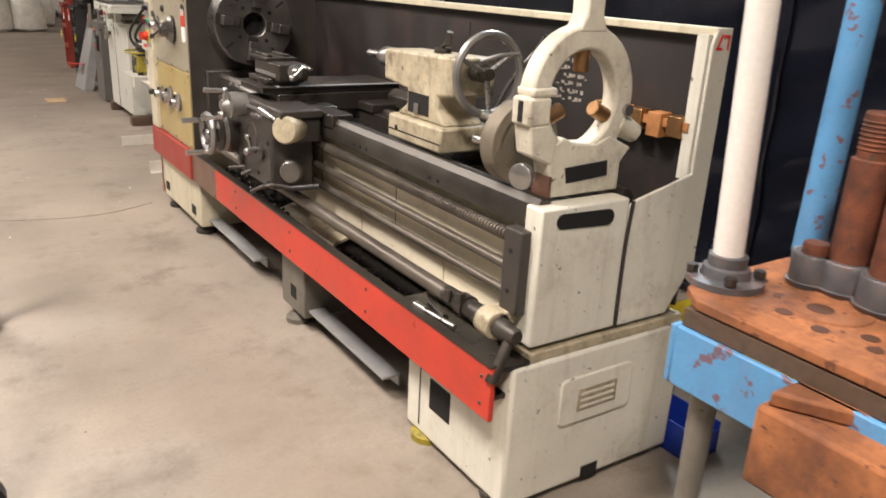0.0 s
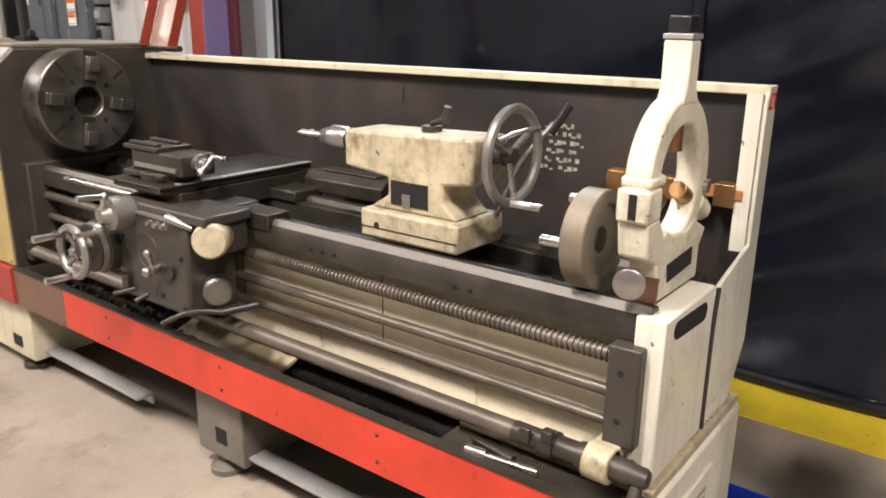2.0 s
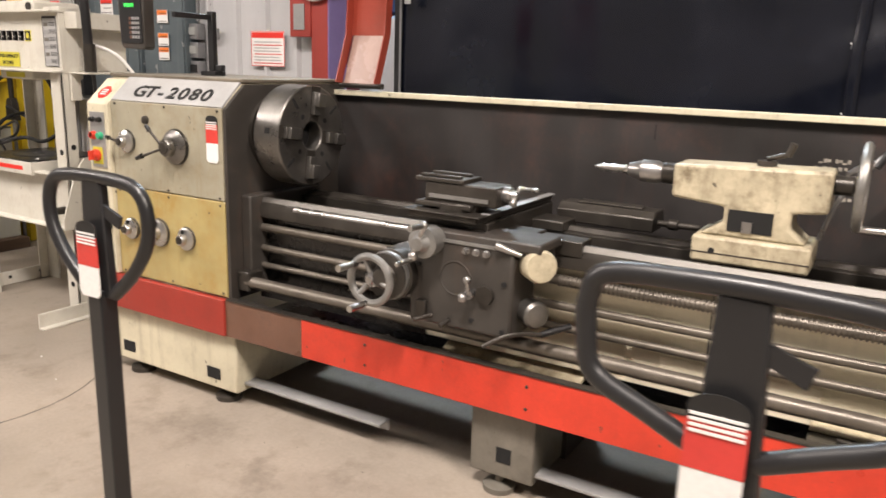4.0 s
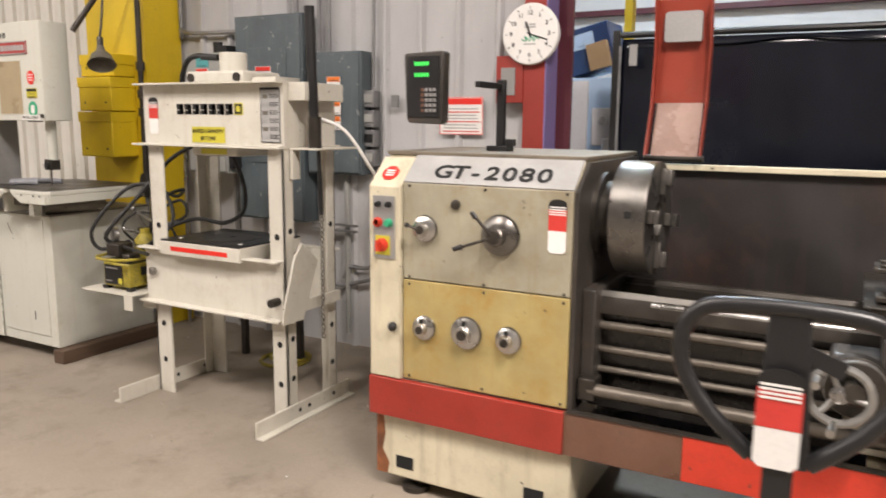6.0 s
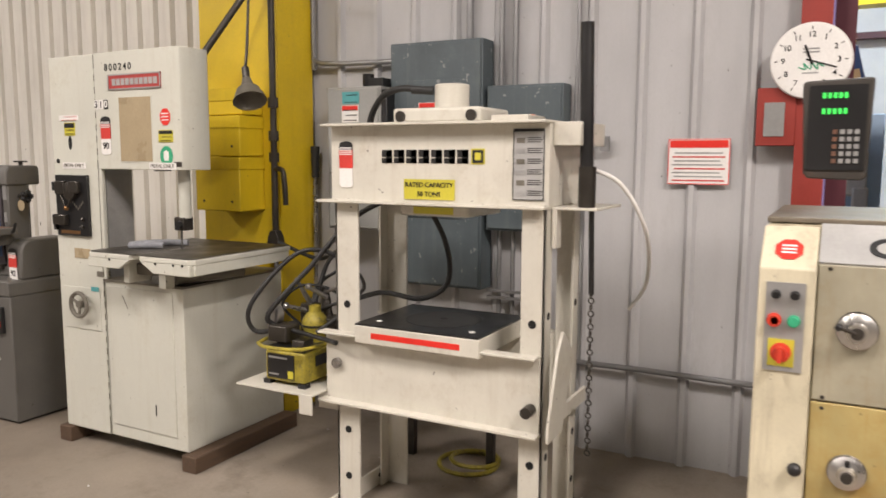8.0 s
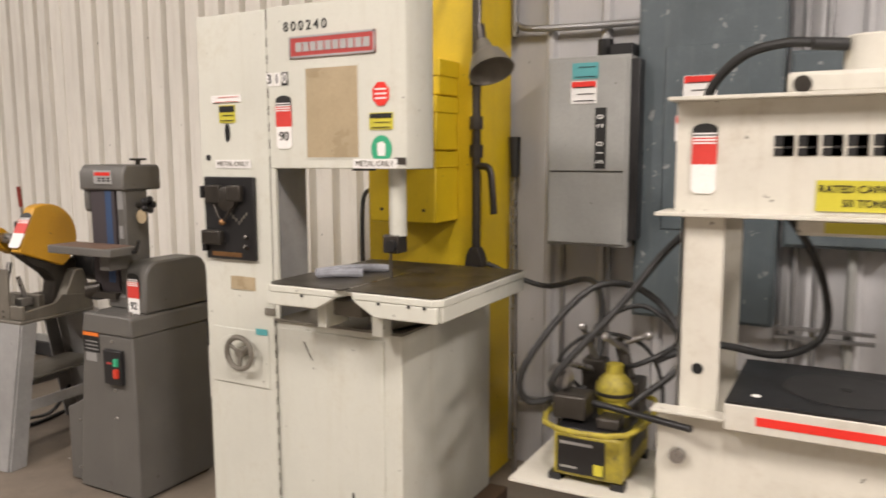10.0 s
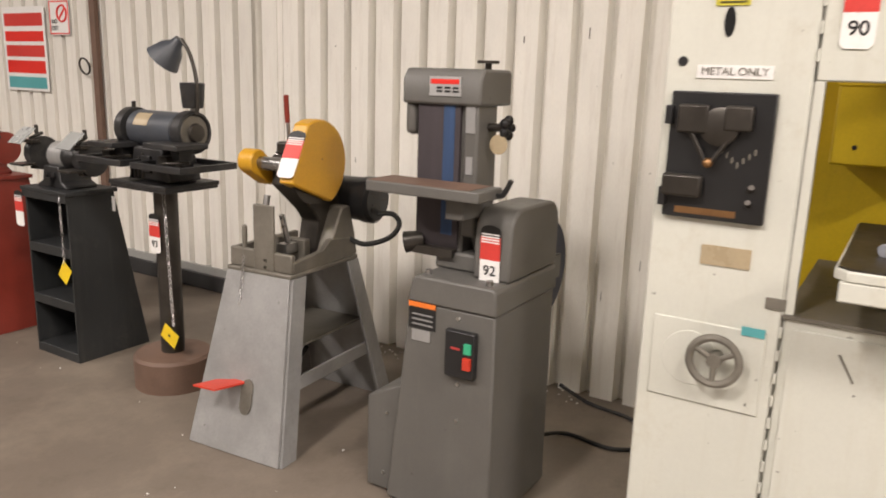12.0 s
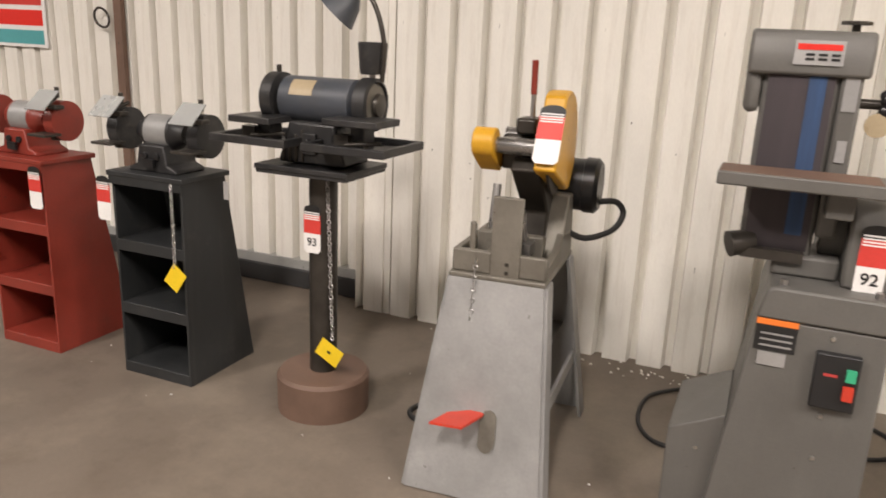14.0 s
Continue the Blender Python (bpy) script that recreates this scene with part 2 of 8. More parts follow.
JET_GREY = material("hammered_grey_paint", (0.12, 0.116, 0.107), 0.45, vary=0.08, scale=5, grain=0.05, grain_scale=160, bump=0.07, dirt=(0.2, 0.19, 0.17), dirt_amount=0.12)
BELT = material("abrasive_belt", (0.055, 0.045, 0.05), 0.8, vary=0.2, scale=6, stretch=(1, 4, 0.3), grain=0.1, grain_scale=300, bump=0.1)
BELT_BLUE = material("blue_abrasive_stripe", (0.035, 0.075, 0.17), 0.75, vary=0.3, scale=6, stretch=(1, 4, 0.3), grain=0.1, grain_scale=300, bump=0.1)
NAVY = material("navy_disc", (0.012, 0.02, 0.05), 0.5)
BLUE_GREY = material("blue_grey_machine", (0.06, 0.068, 0.082), 0.42, vary=0.15, scale=5, dirt=(0.08, 0.07, 0.06), dirt_amount=0.45, dirt_scale=8)
STAND_GREY = material("scuffed_grey_stand", (0.34, 0.34, 0.335), 0.45, 0.25, vary=0.16, scale=4, dirt=(0.19, 0.19, 0.19), dirt_amount=0.4, dirt_scale=5, bump=0.03)
CAST_GREY = material("grimy_cast_iron", (0.2, 0.185, 0.155), 0.5, 0.3, vary=0.18, scale=6, dirt=(0.06, 0.05, 0.04), dirt_amount=0.45, dirt_scale=8, bump=0.06)
CAB_DARK = material("dark_slate_cabinet", (0.022, 0.024, 0.025), 0.5, vary=0.15, scale=3, dirt=(0.12, 0.11, 0.1), dirt_amount=0.2)
CAB_RED = material("brick_red_cabinet", (0.25, 0.035, 0.022), 0.42, vary=0.15, scale=3, dirt=(0.1, 0.03, 0.02), dirt_amount=0.3)
RUST_BASE = material("rusty_brown_base", (0.17, 0.105, 0.075), 0.65, vary=0.2, scale=5, dirt=(0.09, 0.055, 0.04), dirt_amount=0.4, bump=0.08)
RUST_SHAFT = material("dark_brown_rust", (0.19, 0.06, 0.028), 0.8, vary=0.45, scale=12, dirt=(0.07, 0.03, 0.02), dirt_amount=0.8, dirt_scale=14, streaks=0.5, chips=1.5, grain=0.12, bump=0.16)
RUST = material("orange_rust", (0.37, 0.14, 0.052), 0.85, vary=0.5, scale=7, dirt=(0.13, 0.05, 0.027), dirt_amount=0.95, dirt_scale=6, streaks=0.35, chips=1.6, chip_scale=38, chip_colour=(0.09, 0.03, 0.018), grain=0.08, bump=0.1)
BLUE_PAINT = material("chipped_blue_paint", (0.10, 0.30, 0.56), 0.5, vary=0.14, scale=4, dirt=(0.2, 0.07, 0.03), dirt_amount=0.3, dirt_scale=8, bump=0.06, streaks=0.15, chips=2.1, chip_scale=21, chip_colour=(0.16, 0.05, 0.025))
BIN_BLUE = material("blue_plastic", (0.015, 0.05, 0.4), 0.35)
PVC = material("white_plastic_pipe", (0.78, 0.76, 0.72), 0.35, vary=0.04, dirt=(0.5, 0.36, 0.2), dirt_amount=0.12, dirt_scale=4)
WOOD = material("skid_wood", (0.1, 0.062, 0.038), 0.7, vary=0.2, scale=6, stretch=(1, 8, 8), bump=0.1)
PAPER = material("white_label", (0.82, 0.81, 0.79), 0.55, vary=0.03, bump=0)
TAG_RED = material("red_label", (0.62, 0.05, 0.04), 0.45, vary=0.05, bump=0)
SIGN_RED = material("sign_red", (0.75, 0.03, 0.02), 0.45, vary=0.04, bump=0)
SIGN_YELLOW = material("sign_yellow", (0.58, 0.52, 0.05), 0.45, vary=0.05, bump=0)
TAG_YELLOW = material("yellow_tag", (0.85, 0.6, 0.02), 0.4, vary=0.05, bump=0)
SIGN_GREEN = material("sign_green", (0.04, 0.38, 0.2), 0.45, vary=0.05, bump=0)
TEAL = material("teal_label", (0.1, 0.38, 0.4), 0.5, vary=0.05, bump=0)
BADGE_RED = material("faded_badge_red", (0.42, 0.05, 0.045), 0.4, vary=0.08, bump=0)
ORANGE = material("orange_label", (0.8, 0.2, 0.03), 0.45, vary=0.05, bump=0)
PLATE = material("worn_aluminium_plate", (0.4, 0.4, 0.395), 0.42, vary=0.1, scale=6, dirt=(0.3, 0.28, 0.24), dirt_amount=0.25, bump=0)
# rust darkened to stand for the shade inside the drilled holes
RUST_HOLE = material("rusty_hole_shade", (0.1, 0.04, 0.02), 0.85, vary=0.3)
IRON_BLUE = material("blue_tinged_iron", (0.13, 0.135, 0.145), 0.5, 0.3, vary=0.25, scale=12, dirt=(0.2, 0.08, 0.04), dirt_amount=0.7, dirt_scale=10)
# column side with the bay's blue light mixed into its colour
BAY_LIT_VIOLET = material("bay_lit_violet_flange", (0.24, 0.19, 0.42), 0.45, vary=0.08)
SACK = material("white_woven_sack", (0.62, 0.6, 0.55), 0.8, vary=0.15, scale=6)
SILVER = material("silver_label", (0.42, 0.42, 0.42), 0.4, 0.5, vary=0.08, bump=0)
INK = material("black_ink", (0.012, 0.012, 0.012), 0.5, bump=0)
BROWN_BOARD = material("tan_window_film", (0.42, 0.34, 0.22), 0.3, vary=0.1, scale=5, dirt=(0.3, 0.23, 0.13), dirt_amount=0.3)
COLUMN_RED = material("oxide_red_column", (0.30, 0.035, 0.025), 0.5, vary=0.12, dirt=(0.12, 0.03, 0.03), dirt_amount=0.2)
# column red darkened for shade; the bay girt takes it too
COLUMN_DARK = material("maroon_shadow_flange", (0.10, 0.02, 0.03), 0.5)
LIGHT_BLUE = material("pale_blue_cabinet", (0.46, 0.62, 0.83), 0.45, vary=0.06)
MID_BLUE = material("blue_machine", (0.02, 0.05, 0.15), 0.4)
CARD = material("cardboard", (0.42, 0.29, 0.16), 0.8)
BAY_WALL = material("far_bay_wall", (0.72, 0.70, 0.70), 0.7, vary=0.05)
GREEN_LCD = glow("green_digits", (0.05, 0.7, 0.1), 0.6)
LAMP_FACE = glow("lamp_diffuser", (1.0, 0.9, 0.75), 6.0)
CLOTH = material("grey_rag", (0.3, 0.31, 0.34), 0.85, vary=0.2, scale=30)
SHIELD_GREY = material("scuffed_clear_shield", (0.36, 0.24, 0.2), 0.3, vary=0.15, scale=6)
RED_SHIELD = material("red_chuck_shield", (0.29, 0.045, 0.026), 0.38, vary=0.15, dirt=(0.2, 0.1, 0.07), dirt_amount=0.35)


# ---- building tools ----
class Mesh:
    """Gathers primitives in one bmesh, in metres, relative to the origin of its thing."""

    def __init__(self, origin=(0, 0, 0)):
        self.bm, self.o = bmesh.new(), Vector(origin)

    def add(self, verts, faces, m=None):
        vs = []
        for v in verts:
            v = Vector(v)
            if m is not None:
                v = m @ v
            vs.append(self.bm.verts.new(v - self.o))
        for f in faces:
            try:
                self.bm.faces.new([vs[i] for i in f])
            except ValueError:
                pass
        return self

    def box(self, x0, y0, z0, x1, y1, z1, m=None):
        v = [(x, y, z) for x in (x0, x1) for y in (y0, y1) for z in (z0, z1)]
        return self.add(v, [(0, 1, 3, 2), (4, 6, 7, 5), (0, 4, 5, 1), (2, 3, 7, 6), (0, 2, 6, 4), (1, 5, 7, 3)], m)

    def prism(self, pts, axis, a, b, m=None):
        """A polygon (pairs of the two other axes, in order x, y, z) drawn out along axis from a to b."""
        def at(p, w):
            return {"x": (w, p[0], p[1]), "y": (p[0], w, p[1]), "z": (p[0], p[1], w)}[axis]
        k = len(pts)
        v = [at(p, a) for p in pts] + [at(p, b) for p in pts]
        fs = [tuple(range(k)), tuple(range(2 * k - 1, k - 1, -1))] + [(i, i + k, (i + 1) % k + k, (i + 1) % k) for i in range(k)]
        return self.add(v, fs, m)

    def ring(self, outer, inner, axis, a, b, m=None):
        """Two loops of equal length make a plate with a hole."""
        def at(p, w):
            return {"x": (w, p[0], p[1]), "y": (p[0], w, p[1]), "z": (p[0], p[1], w)}[axis]
        k = len(outer)
        v = [at(p, w) for w in (a, b) for lp in (outer, inner) for p in lp]
        fs = []
        for i in range(k):
            j = (i + 1) % k
            fs += [(i, j, k + j, k + i), (2 * k + i, 3 * k + i, 3 * k + j, 2 * k + j), (i, 2 * k + i, 2 * k + j, j), (k + i, k + j, 3 * k + j, 3 * k + i)]
        return self.add(v, fs, m)

    def turn(self, profile, p, d, seg=24, m=None):
        """Turns (distance along d, radius) pairs about the line through p along d."""
        p, d = Vector(p), Vector(d).normalized()
        u = d.orthogonal().normalized()
        w = d.cross(u)
        v, fs = [], []
        for s, r in profile:
            for i in range(seg):
                a = 2 * math.pi * i / seg
                v.append(p + d * s + (u * math.cos(a) + w * math.sin(a)) * max(r, 1e-5))
        for k in range(len(profile) - 1):
            for i in range(seg):
                j = (i + 1) % seg
                fs.append((k * seg + i, k * seg + j, (k + 1) * seg + j, (k + 1) * seg + i))
        fs.append(tuple(range(seg - 1, -1, -1)))
        fs.append(tuple((len(profile) - 1) * seg + i for i in range(seg)))
        return self.add(v, fs, m)

    def rod(self, a, b, r, r2=None, seg=20, m=None):
        a, b = Vector(a), Vector(b)
        return self.turn([(0, r), ((b - a).length, r if r2 is None else r2)], a, b - a, seg, m)

    def ball(self, c, r, seg=16, squash=1.0, d=(0, 0, 1)):
        prof = [(-r * squash * math.cos(math.pi * i / 8), r * math.sin(math.pi * i / 8)) for i in range(9)]
        return self.turn(prof, c, d, seg)

    def wheel(self, c, d, R, r, seg=32, ts=8):
        """A torus about c with its axis along d."""
        c, d = Vector(c), Vector(d).normalized()
        u = d.orthogonal().normalized()
        w = d.cross(u)
        v, fs = [], []
        for i in range(seg):
            a = 2 * math.pi * i / seg
            q = u * math.cos(a) + w * math.sin(a)
            for j in range(ts):
                e = 2 * math.pi * j / ts
                v.append(c + q * (R + r * math.cos(e)) + d * (r * math.sin(e)))
        for i in range(seg):
            for j in range(ts):
                fs.append((i * ts + j, ((i + 1) % seg) * ts + j, ((i + 1) % seg) * ts + (j + 1) % ts, i * ts + (j + 1) % ts))
        return self.add(v, fs)

    def tube(self, pts, r, seg=10, smooth=6, closed=False):
        """A round tube along a smooth line through the points."""
        P = [Vector(p) for p in pts]
        line = []
        k = len(P)
        for i in range(k if closed else k - 1):
            p1, p2 = P[i], P[(i + 1) % k]
            p0 = P[i - 1] if (closed or i > 0) else p1
            p3 = P[(i + 2) % k] if (closed or i + 2 < k) else p2
            for s in range(smooth):
                t = s / smooth
                line.append(0.5 * ((2 * p1) + (p2 - p0) * t + (2 * p0 - 5 * p1 + 4 * p2 - p3) * t * t + (3 * p1 - p0 - 3 * p2 + p3) * t ** 3))
        if not closed:
            line.append(P[-1])
        n = len(line)
        v, fs = [], []
        u = None
        for i in range(n):
            a = line[i - 1] if (closed or i) else line[0]
            b = line[(i + 1) % n] if (closed or i < n - 1) else line[-1]
            d = (b - a).normalized()
            u = d.orthogonal().normalized() if u is None else (u - d * u.dot(d)).normalized()
            w = d.cross(u)
            for j in range(seg):
                e = 2 * math.pi * j / seg
                v.append(line[i] + (u * math.cos(e) + w * math.sin(e)) * r)
        for i in range(n if closed else n - 1):
            for j in range(seg):
                i2 = (i + 1) % n
                fs.append((i * seg + j, i2 * seg + j, i2 * seg + (j + 1) % seg, i * seg + (j + 1) % seg))
        if not closed:
            fs.append(tuple(range(seg - 1, -1, -1)))
            fs.append(tuple((n - 1) * seg + j for j in range(seg)))
        return self.add(v, fs)


def arc(cx, cy, r, a0, a1, n):
    return [(cx + r * math.cos(radians(a0 + (a1 - a0) * i / n)), cy + r * math.sin(radians(a0 + (a1 - a0) * i / n))) for i in range(n + 1)]


def link(name, mesh, mat, bevel=0.0):
    bmesh.ops.recalc_face_normals(mesh.bm, faces=mesh.bm.faces)
    data = bpy.data.meshes.new(name)
    mesh.bm.to_mesh(data)
    mesh.bm.free()
    data.polygons.foreach_set("use_smooth", [True] * len(data.polygons))
    data.set_sharp_from_angle(angle=radians(35))
    data.materials.append(mat)
    ob = new(name, data)
    if bevel:
        b = ob.modifiers.new("bevel", "BEVEL")
        b.width, b.segments, b.limit_method, b.angle_limit = bevel, 2, "ANGLE", radians(40)
        b.harden_normals = False
    return ob


def part(name, mesh, mat, parent, label="", bevel=0.0):
    ob = link(name, mesh, mat, bevel)
    ob.parent = parent
    if label:
        ob["label"] = label
    return ob


def thing(name, at, label, category, group="", kind="", rz=0):
    ob = new(name)
    ob.empty_display_size = 0.1
    ob.matrix_world = pose(*at, 0, 0, rz)
    return tagged(ob, label, category, group, kind)


def solid(name, mesh, mat, label, category, group="", kind="", bevel=0.0):
    """A thing of one mesh, in world coordinates about the origin of its Mesh."""
    at = mesh.o.copy()
    ob = link(name, mesh, mat, bevel)
    ob.location = at
    return tagged(ob, label, category, group, kind)


def lettering(text, size, mat, name, parent, m, depth=0.0008, spacing=1.0, bold=0.012):
    """Raised letters; m places the text, which reads along its own x with y up."""
    cu = bpy.data.curves.new(name, "FONT")
    cu.body, cu.size, cu.extrude, cu.align_x, cu.align_y, cu.space_character, cu.offset = text, size, depth, "CENTER", "CENTER", spacing, size * bold
    tmp = new(name, cu)
    deps = bpy.context.evaluated_depsgraph_get()
    data = bpy.data.meshes.new_from_object(tmp.evaluated_get(deps))
    bpy.data.objects.remove(tmp)
    data.materials.clear()
    data.materials.append(mat)
    ob = new(name, data)
    ob.parent = parent
    ob.matrix_local = m
    return ob


# a frame for writing on faces that look along -x: text x runs along -y, text y along z
FACE = Matrix(((0, 0, -1, 0), (-1, 0, 0, 0), (0, 1, 0, 0), (0, 0, 0, 1)))


def on_face(x, y, z, o=(0, 0, 0)):
    return Matrix.Translation((x - o[0], y - o[1], z - o[2])) @ FACE


def lot_tag(parent, o, x, y, z, number, h=0.2, w=0.066, m=None):
    """A red and white lot tag stuck flat on a face that looks along -x, with its printed lines."""
    t = thing("lot_tag", (x, y, z), "red and white paper lot tag with black printed lines", "tag", "lot tags") if parent is None else None
    base = t
    a, b = -w / 2, w / 2

    def bit(name, mesh, mat):
        ob = part(name, mesh, mat, base)
        return ob
    top = arc(0, h * 0.42, w / 2, 0, 180, 8)
    bit("black_top", Mesh().prism([(b, h * 0.2), *[(p[0], h * 0.42 + (p[1] - h * 0.42) * 0.5) for p in top], (a, h * 0.2)], "x", -0.002, 0), INK)
    bit("red_field", Mesh().box(-0.003, a, -h * 0.08, 0, b, h * 0.32), TAG_RED)
    bit("white_field", Mesh().prism([(a, -h * 0.08), (a, -h * 0.44), (a * 0.7, -h * 0.5), (b * 0.7, -h * 0.5), (b, -h * 0.44), (b, -h * 0.08)], "x", -0.0025, 0), PAPER)
    for k in range(4):
        zz = h * (0.36 - 0.045 * k)
        bit("printed_line", Mesh().box(-0.0042, a * 0.9, zz - 0.0022, -0.003, b * 0.9, zz + 0.0022), PAPER)
    if number:
        lettering(number, h * 0.24, INK, "number", base, Matrix.Translation((-0.0035, 0, -h * 0.27)) @ FACE)
    if m is not None:
        t.matrix_world = m
    return t


def placard(name, x, y0, z0, y1, z1, mat, label, stripes=(), category="label", group="", d=0.003, marks=0, ink=None):
    """A flat sticker or sign on a face that looks along -x. stripes: (z from, z to, material) as shares of its height."""
    t = thing(name, (x, (y0 + y1) / 2, (z0 + z1) / 2), label, category, group)
    w, h = abs(y1 - y0) / 2, abs(z1 - z0) / 2
    part("backing", Mesh().box(-d, -w, -h, 0, w, h), mat, t)
    for a, b, sm in stripes:
        part("band", Mesh().box(-d - 0.0015, -w * 0.94, -h + 2 * h * a, -d, w * 0.94, -h + 2 * h * b), sm, t)
    for k in range(marks):
        zz = -h * 0.75 + 1.2 * h * k / max(1, marks - 1)
        part("printed_line", Mesh().box(-d - 0.003, -w * 0.8, zz - h * 0.045, -d, w * (0.75 - 0.25 * (k % 2)), zz + h * 0.045), ink or INK, t)
    return t


# ---- the building ----
def corrugated(y0, y1, x, pitch, deep, flat, mat, name, z0, z1, label):
    """A wall of ribbed sheets, each sheet an object of its own under the wall."""
    wall = thing(name, (x, (y0 + y1) / 2, 0), label, "wall", kind="structure")
    w = 3 * pitch
    pts = []
    for k in range(3):
        s = k * pitch
        pts += [(s, 0), (s + flat, 0), (s + flat + pitch * 0.06, -deep), (s + pitch * 0.93, -deep)]
    pts.append((w, 0))
    outline = [(p[1], p[0]) for p in pts] + [(0.06, w), (0.06, 0)]
    m = Mesh().prism(outline, "z", z0, z1)
    bmesh.ops.recalc_face_normals(m.bm, faces=m.bm.faces)
    data = bpy.data.meshes.new("sheet")
    m.bm.to_mesh(data)
    m.bm.free()
    data.materials.append(mat)
    k = 0
    while y0 + k * w < y1:
        ob = new("sheet", data)
        ob.parent = wall
        ob.location = (0.0025 * (k % 2), y0 + k * w - (y0 + y1) / 2, 0)
        k += 1
    return wall


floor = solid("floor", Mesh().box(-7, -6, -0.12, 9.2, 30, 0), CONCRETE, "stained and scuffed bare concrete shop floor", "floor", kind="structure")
joint = solid("floor_joint", Mesh().tube([(-3, 5.15, 0), (-0.6, 5.3, 0), (0.6, 5.05, 0), (1.1, 5.2, 0)], 0.0022, 4), BLACK_CURB, "thin dark crack in the concrete floor", "crack", kind="structure")
stripe = solid("floor_line", Mesh((3.02, 0, 0)).box(2.84, -4, 0, 3.2, 2.35, 0.004), LINE_YELLOW, "worn yellow painted aisle line on the floor", "floor line", kind="structure")

white_wall = corrugated(8.3, 11.7, 2.945, 0.172, -0.06, 0.118, WALL_WHITE, "wall_white_1", 0.0, 5.9, "white ribbed sheet-metal wall with dirt streaks")
door_wall = corrugated(11.76, 29.6, 3.10, 0.172, -0.06, 0.118, WALL_WHITE, "wall_white_2", 0.17, 5.9, "white ribbed sheet-metal wall over a black kerb")
rng = random.Random(9)
scuffs = Mesh((2.945, 10, 0))
for k in range(26):
    y, z = 8.3 + 0.172 * rng.randrange(4, 20) + rng.uniform(0.01, 0.1), rng.uniform(0.5, 2.2)
    h = rng.choice((0.006, 0.008, 0.012, 0.03, 0.05))
    scuffs.box(2.9435, y, z, 2.948, y + rng.uniform(0.002, 0.006), z + h)
solid("wall_scuffs", scuffs, CAST_GREY, "small dark scuffs and chips on the white wall", "scuffs", kind="stuff")
solid("wall_return", Mesh((3.05, 11.74, 0)).box(2.955, 11.7, 0, 3.12, 11.765, 5.9), WALL_WHITE, "white corner return of the ribbed wall", "wall", kind="structure")
solid("kerb", Mesh((3.1, 20, 0)).box(3.075, 11.765, 0, 3.2, 30, 0.12), BLACK_CURB, "black rubber kerb along the wall", "kerb", kind="structure", bevel=0.01)
solid("sill", Mesh((3.1, 20, 0)).box(3.085, 11.765, 0.12, 3.2, 30, 0.175), PANEL_LIGHT, "grey sill over the kerb", "sill", kind="structure")
grey_wall = corrugated(5.22, 8.2, 2.9, 0.275, 0.03, 0.215, WALL_GREY, "wall_grey", 0.0, 5.9, "grey ribbed sheet-metal wall")
solid("wall_outer_liner", Mesh((3.3, 13, 0)).box(3.28, 5.22, 0, 3.38, 30, 6), WALL_GREY, "plain outer wall behind the ribbed sheets", "wall", kind="structure")
# unseen walls added to close the shop, dark so they bounce little light
solid("wall_north", Mesh((0, 30, 0)).box(-7, 30, 0, 3.4, 30.2, 6), SHOP_WALL, "plain far wall, added unseen and kept dark against bounce", "wall", kind="structure")
solid("wall_west", Mesh((-7, 8, 0)).box(-7.2, -6, 0, -7, 30.2, 6), SHOP_WALL, "plain side wall, added unseen and kept dark against bounce", "wall", kind="structure")
solid("wall_south", Mesh((0, -6, 0)).box(-7, -6.2, 0, 10, -6, 6), SHOP_WALL, "plain end wall, added unseen and kept dark against bounce", "wall", kind="structure")
solid("wall_bay", Mesh((9, 0, 0)).box(9, -6, 0, 9.2, 9, 6), BAY_WALL, "pale wall of the neighbouring bay", "wall", kind="structure")
solid("wall_bay_end", Mesh((6, 9, 0)).box(3.38, 9, 0, 9.2, 9.2, 6), BAY_WALL, "pale end wall of the neighbouring bay", "wall", kind="structure")
# unseen roof added to close the room, greyed down to cut bounce
solid("ceiling", Mesh((1, 8, 6)).box(-7.2, -6.2, 6, 9.2, 30.2, 6.15), CEILING, "plain unseen roof, added to close the shop", "ceiling", kind="structure")
# assumed fixtures out of view; the last is added for the bay's daylight
for lx, ly, watts in LAMPS + [(5.0, 5.0, 450)]:
    t = thing("ceiling_light", (lx, ly, 5.3), "assumed white high-bay ceiling lamp with a glowing diffuser", "ceiling light", "high-bay lamps")
    part("housing", Mesh().box(-0.62, -0.27, 0.03, 0.62, 0.27, 0.12), WHITE, t)
    part("hanger", Mesh().rod((0, 0, 0.12), (0, 0, 0.7), 0.01), GALV, t)
    part("diffuser", Mesh().box(-0.6, -0.25, 0.0, 0.6, 0.25, 0.03), LAMP_FACE, t)


# ---- the lathe ----
AX, AZ = 1.475, 1.243  # the spindle's line


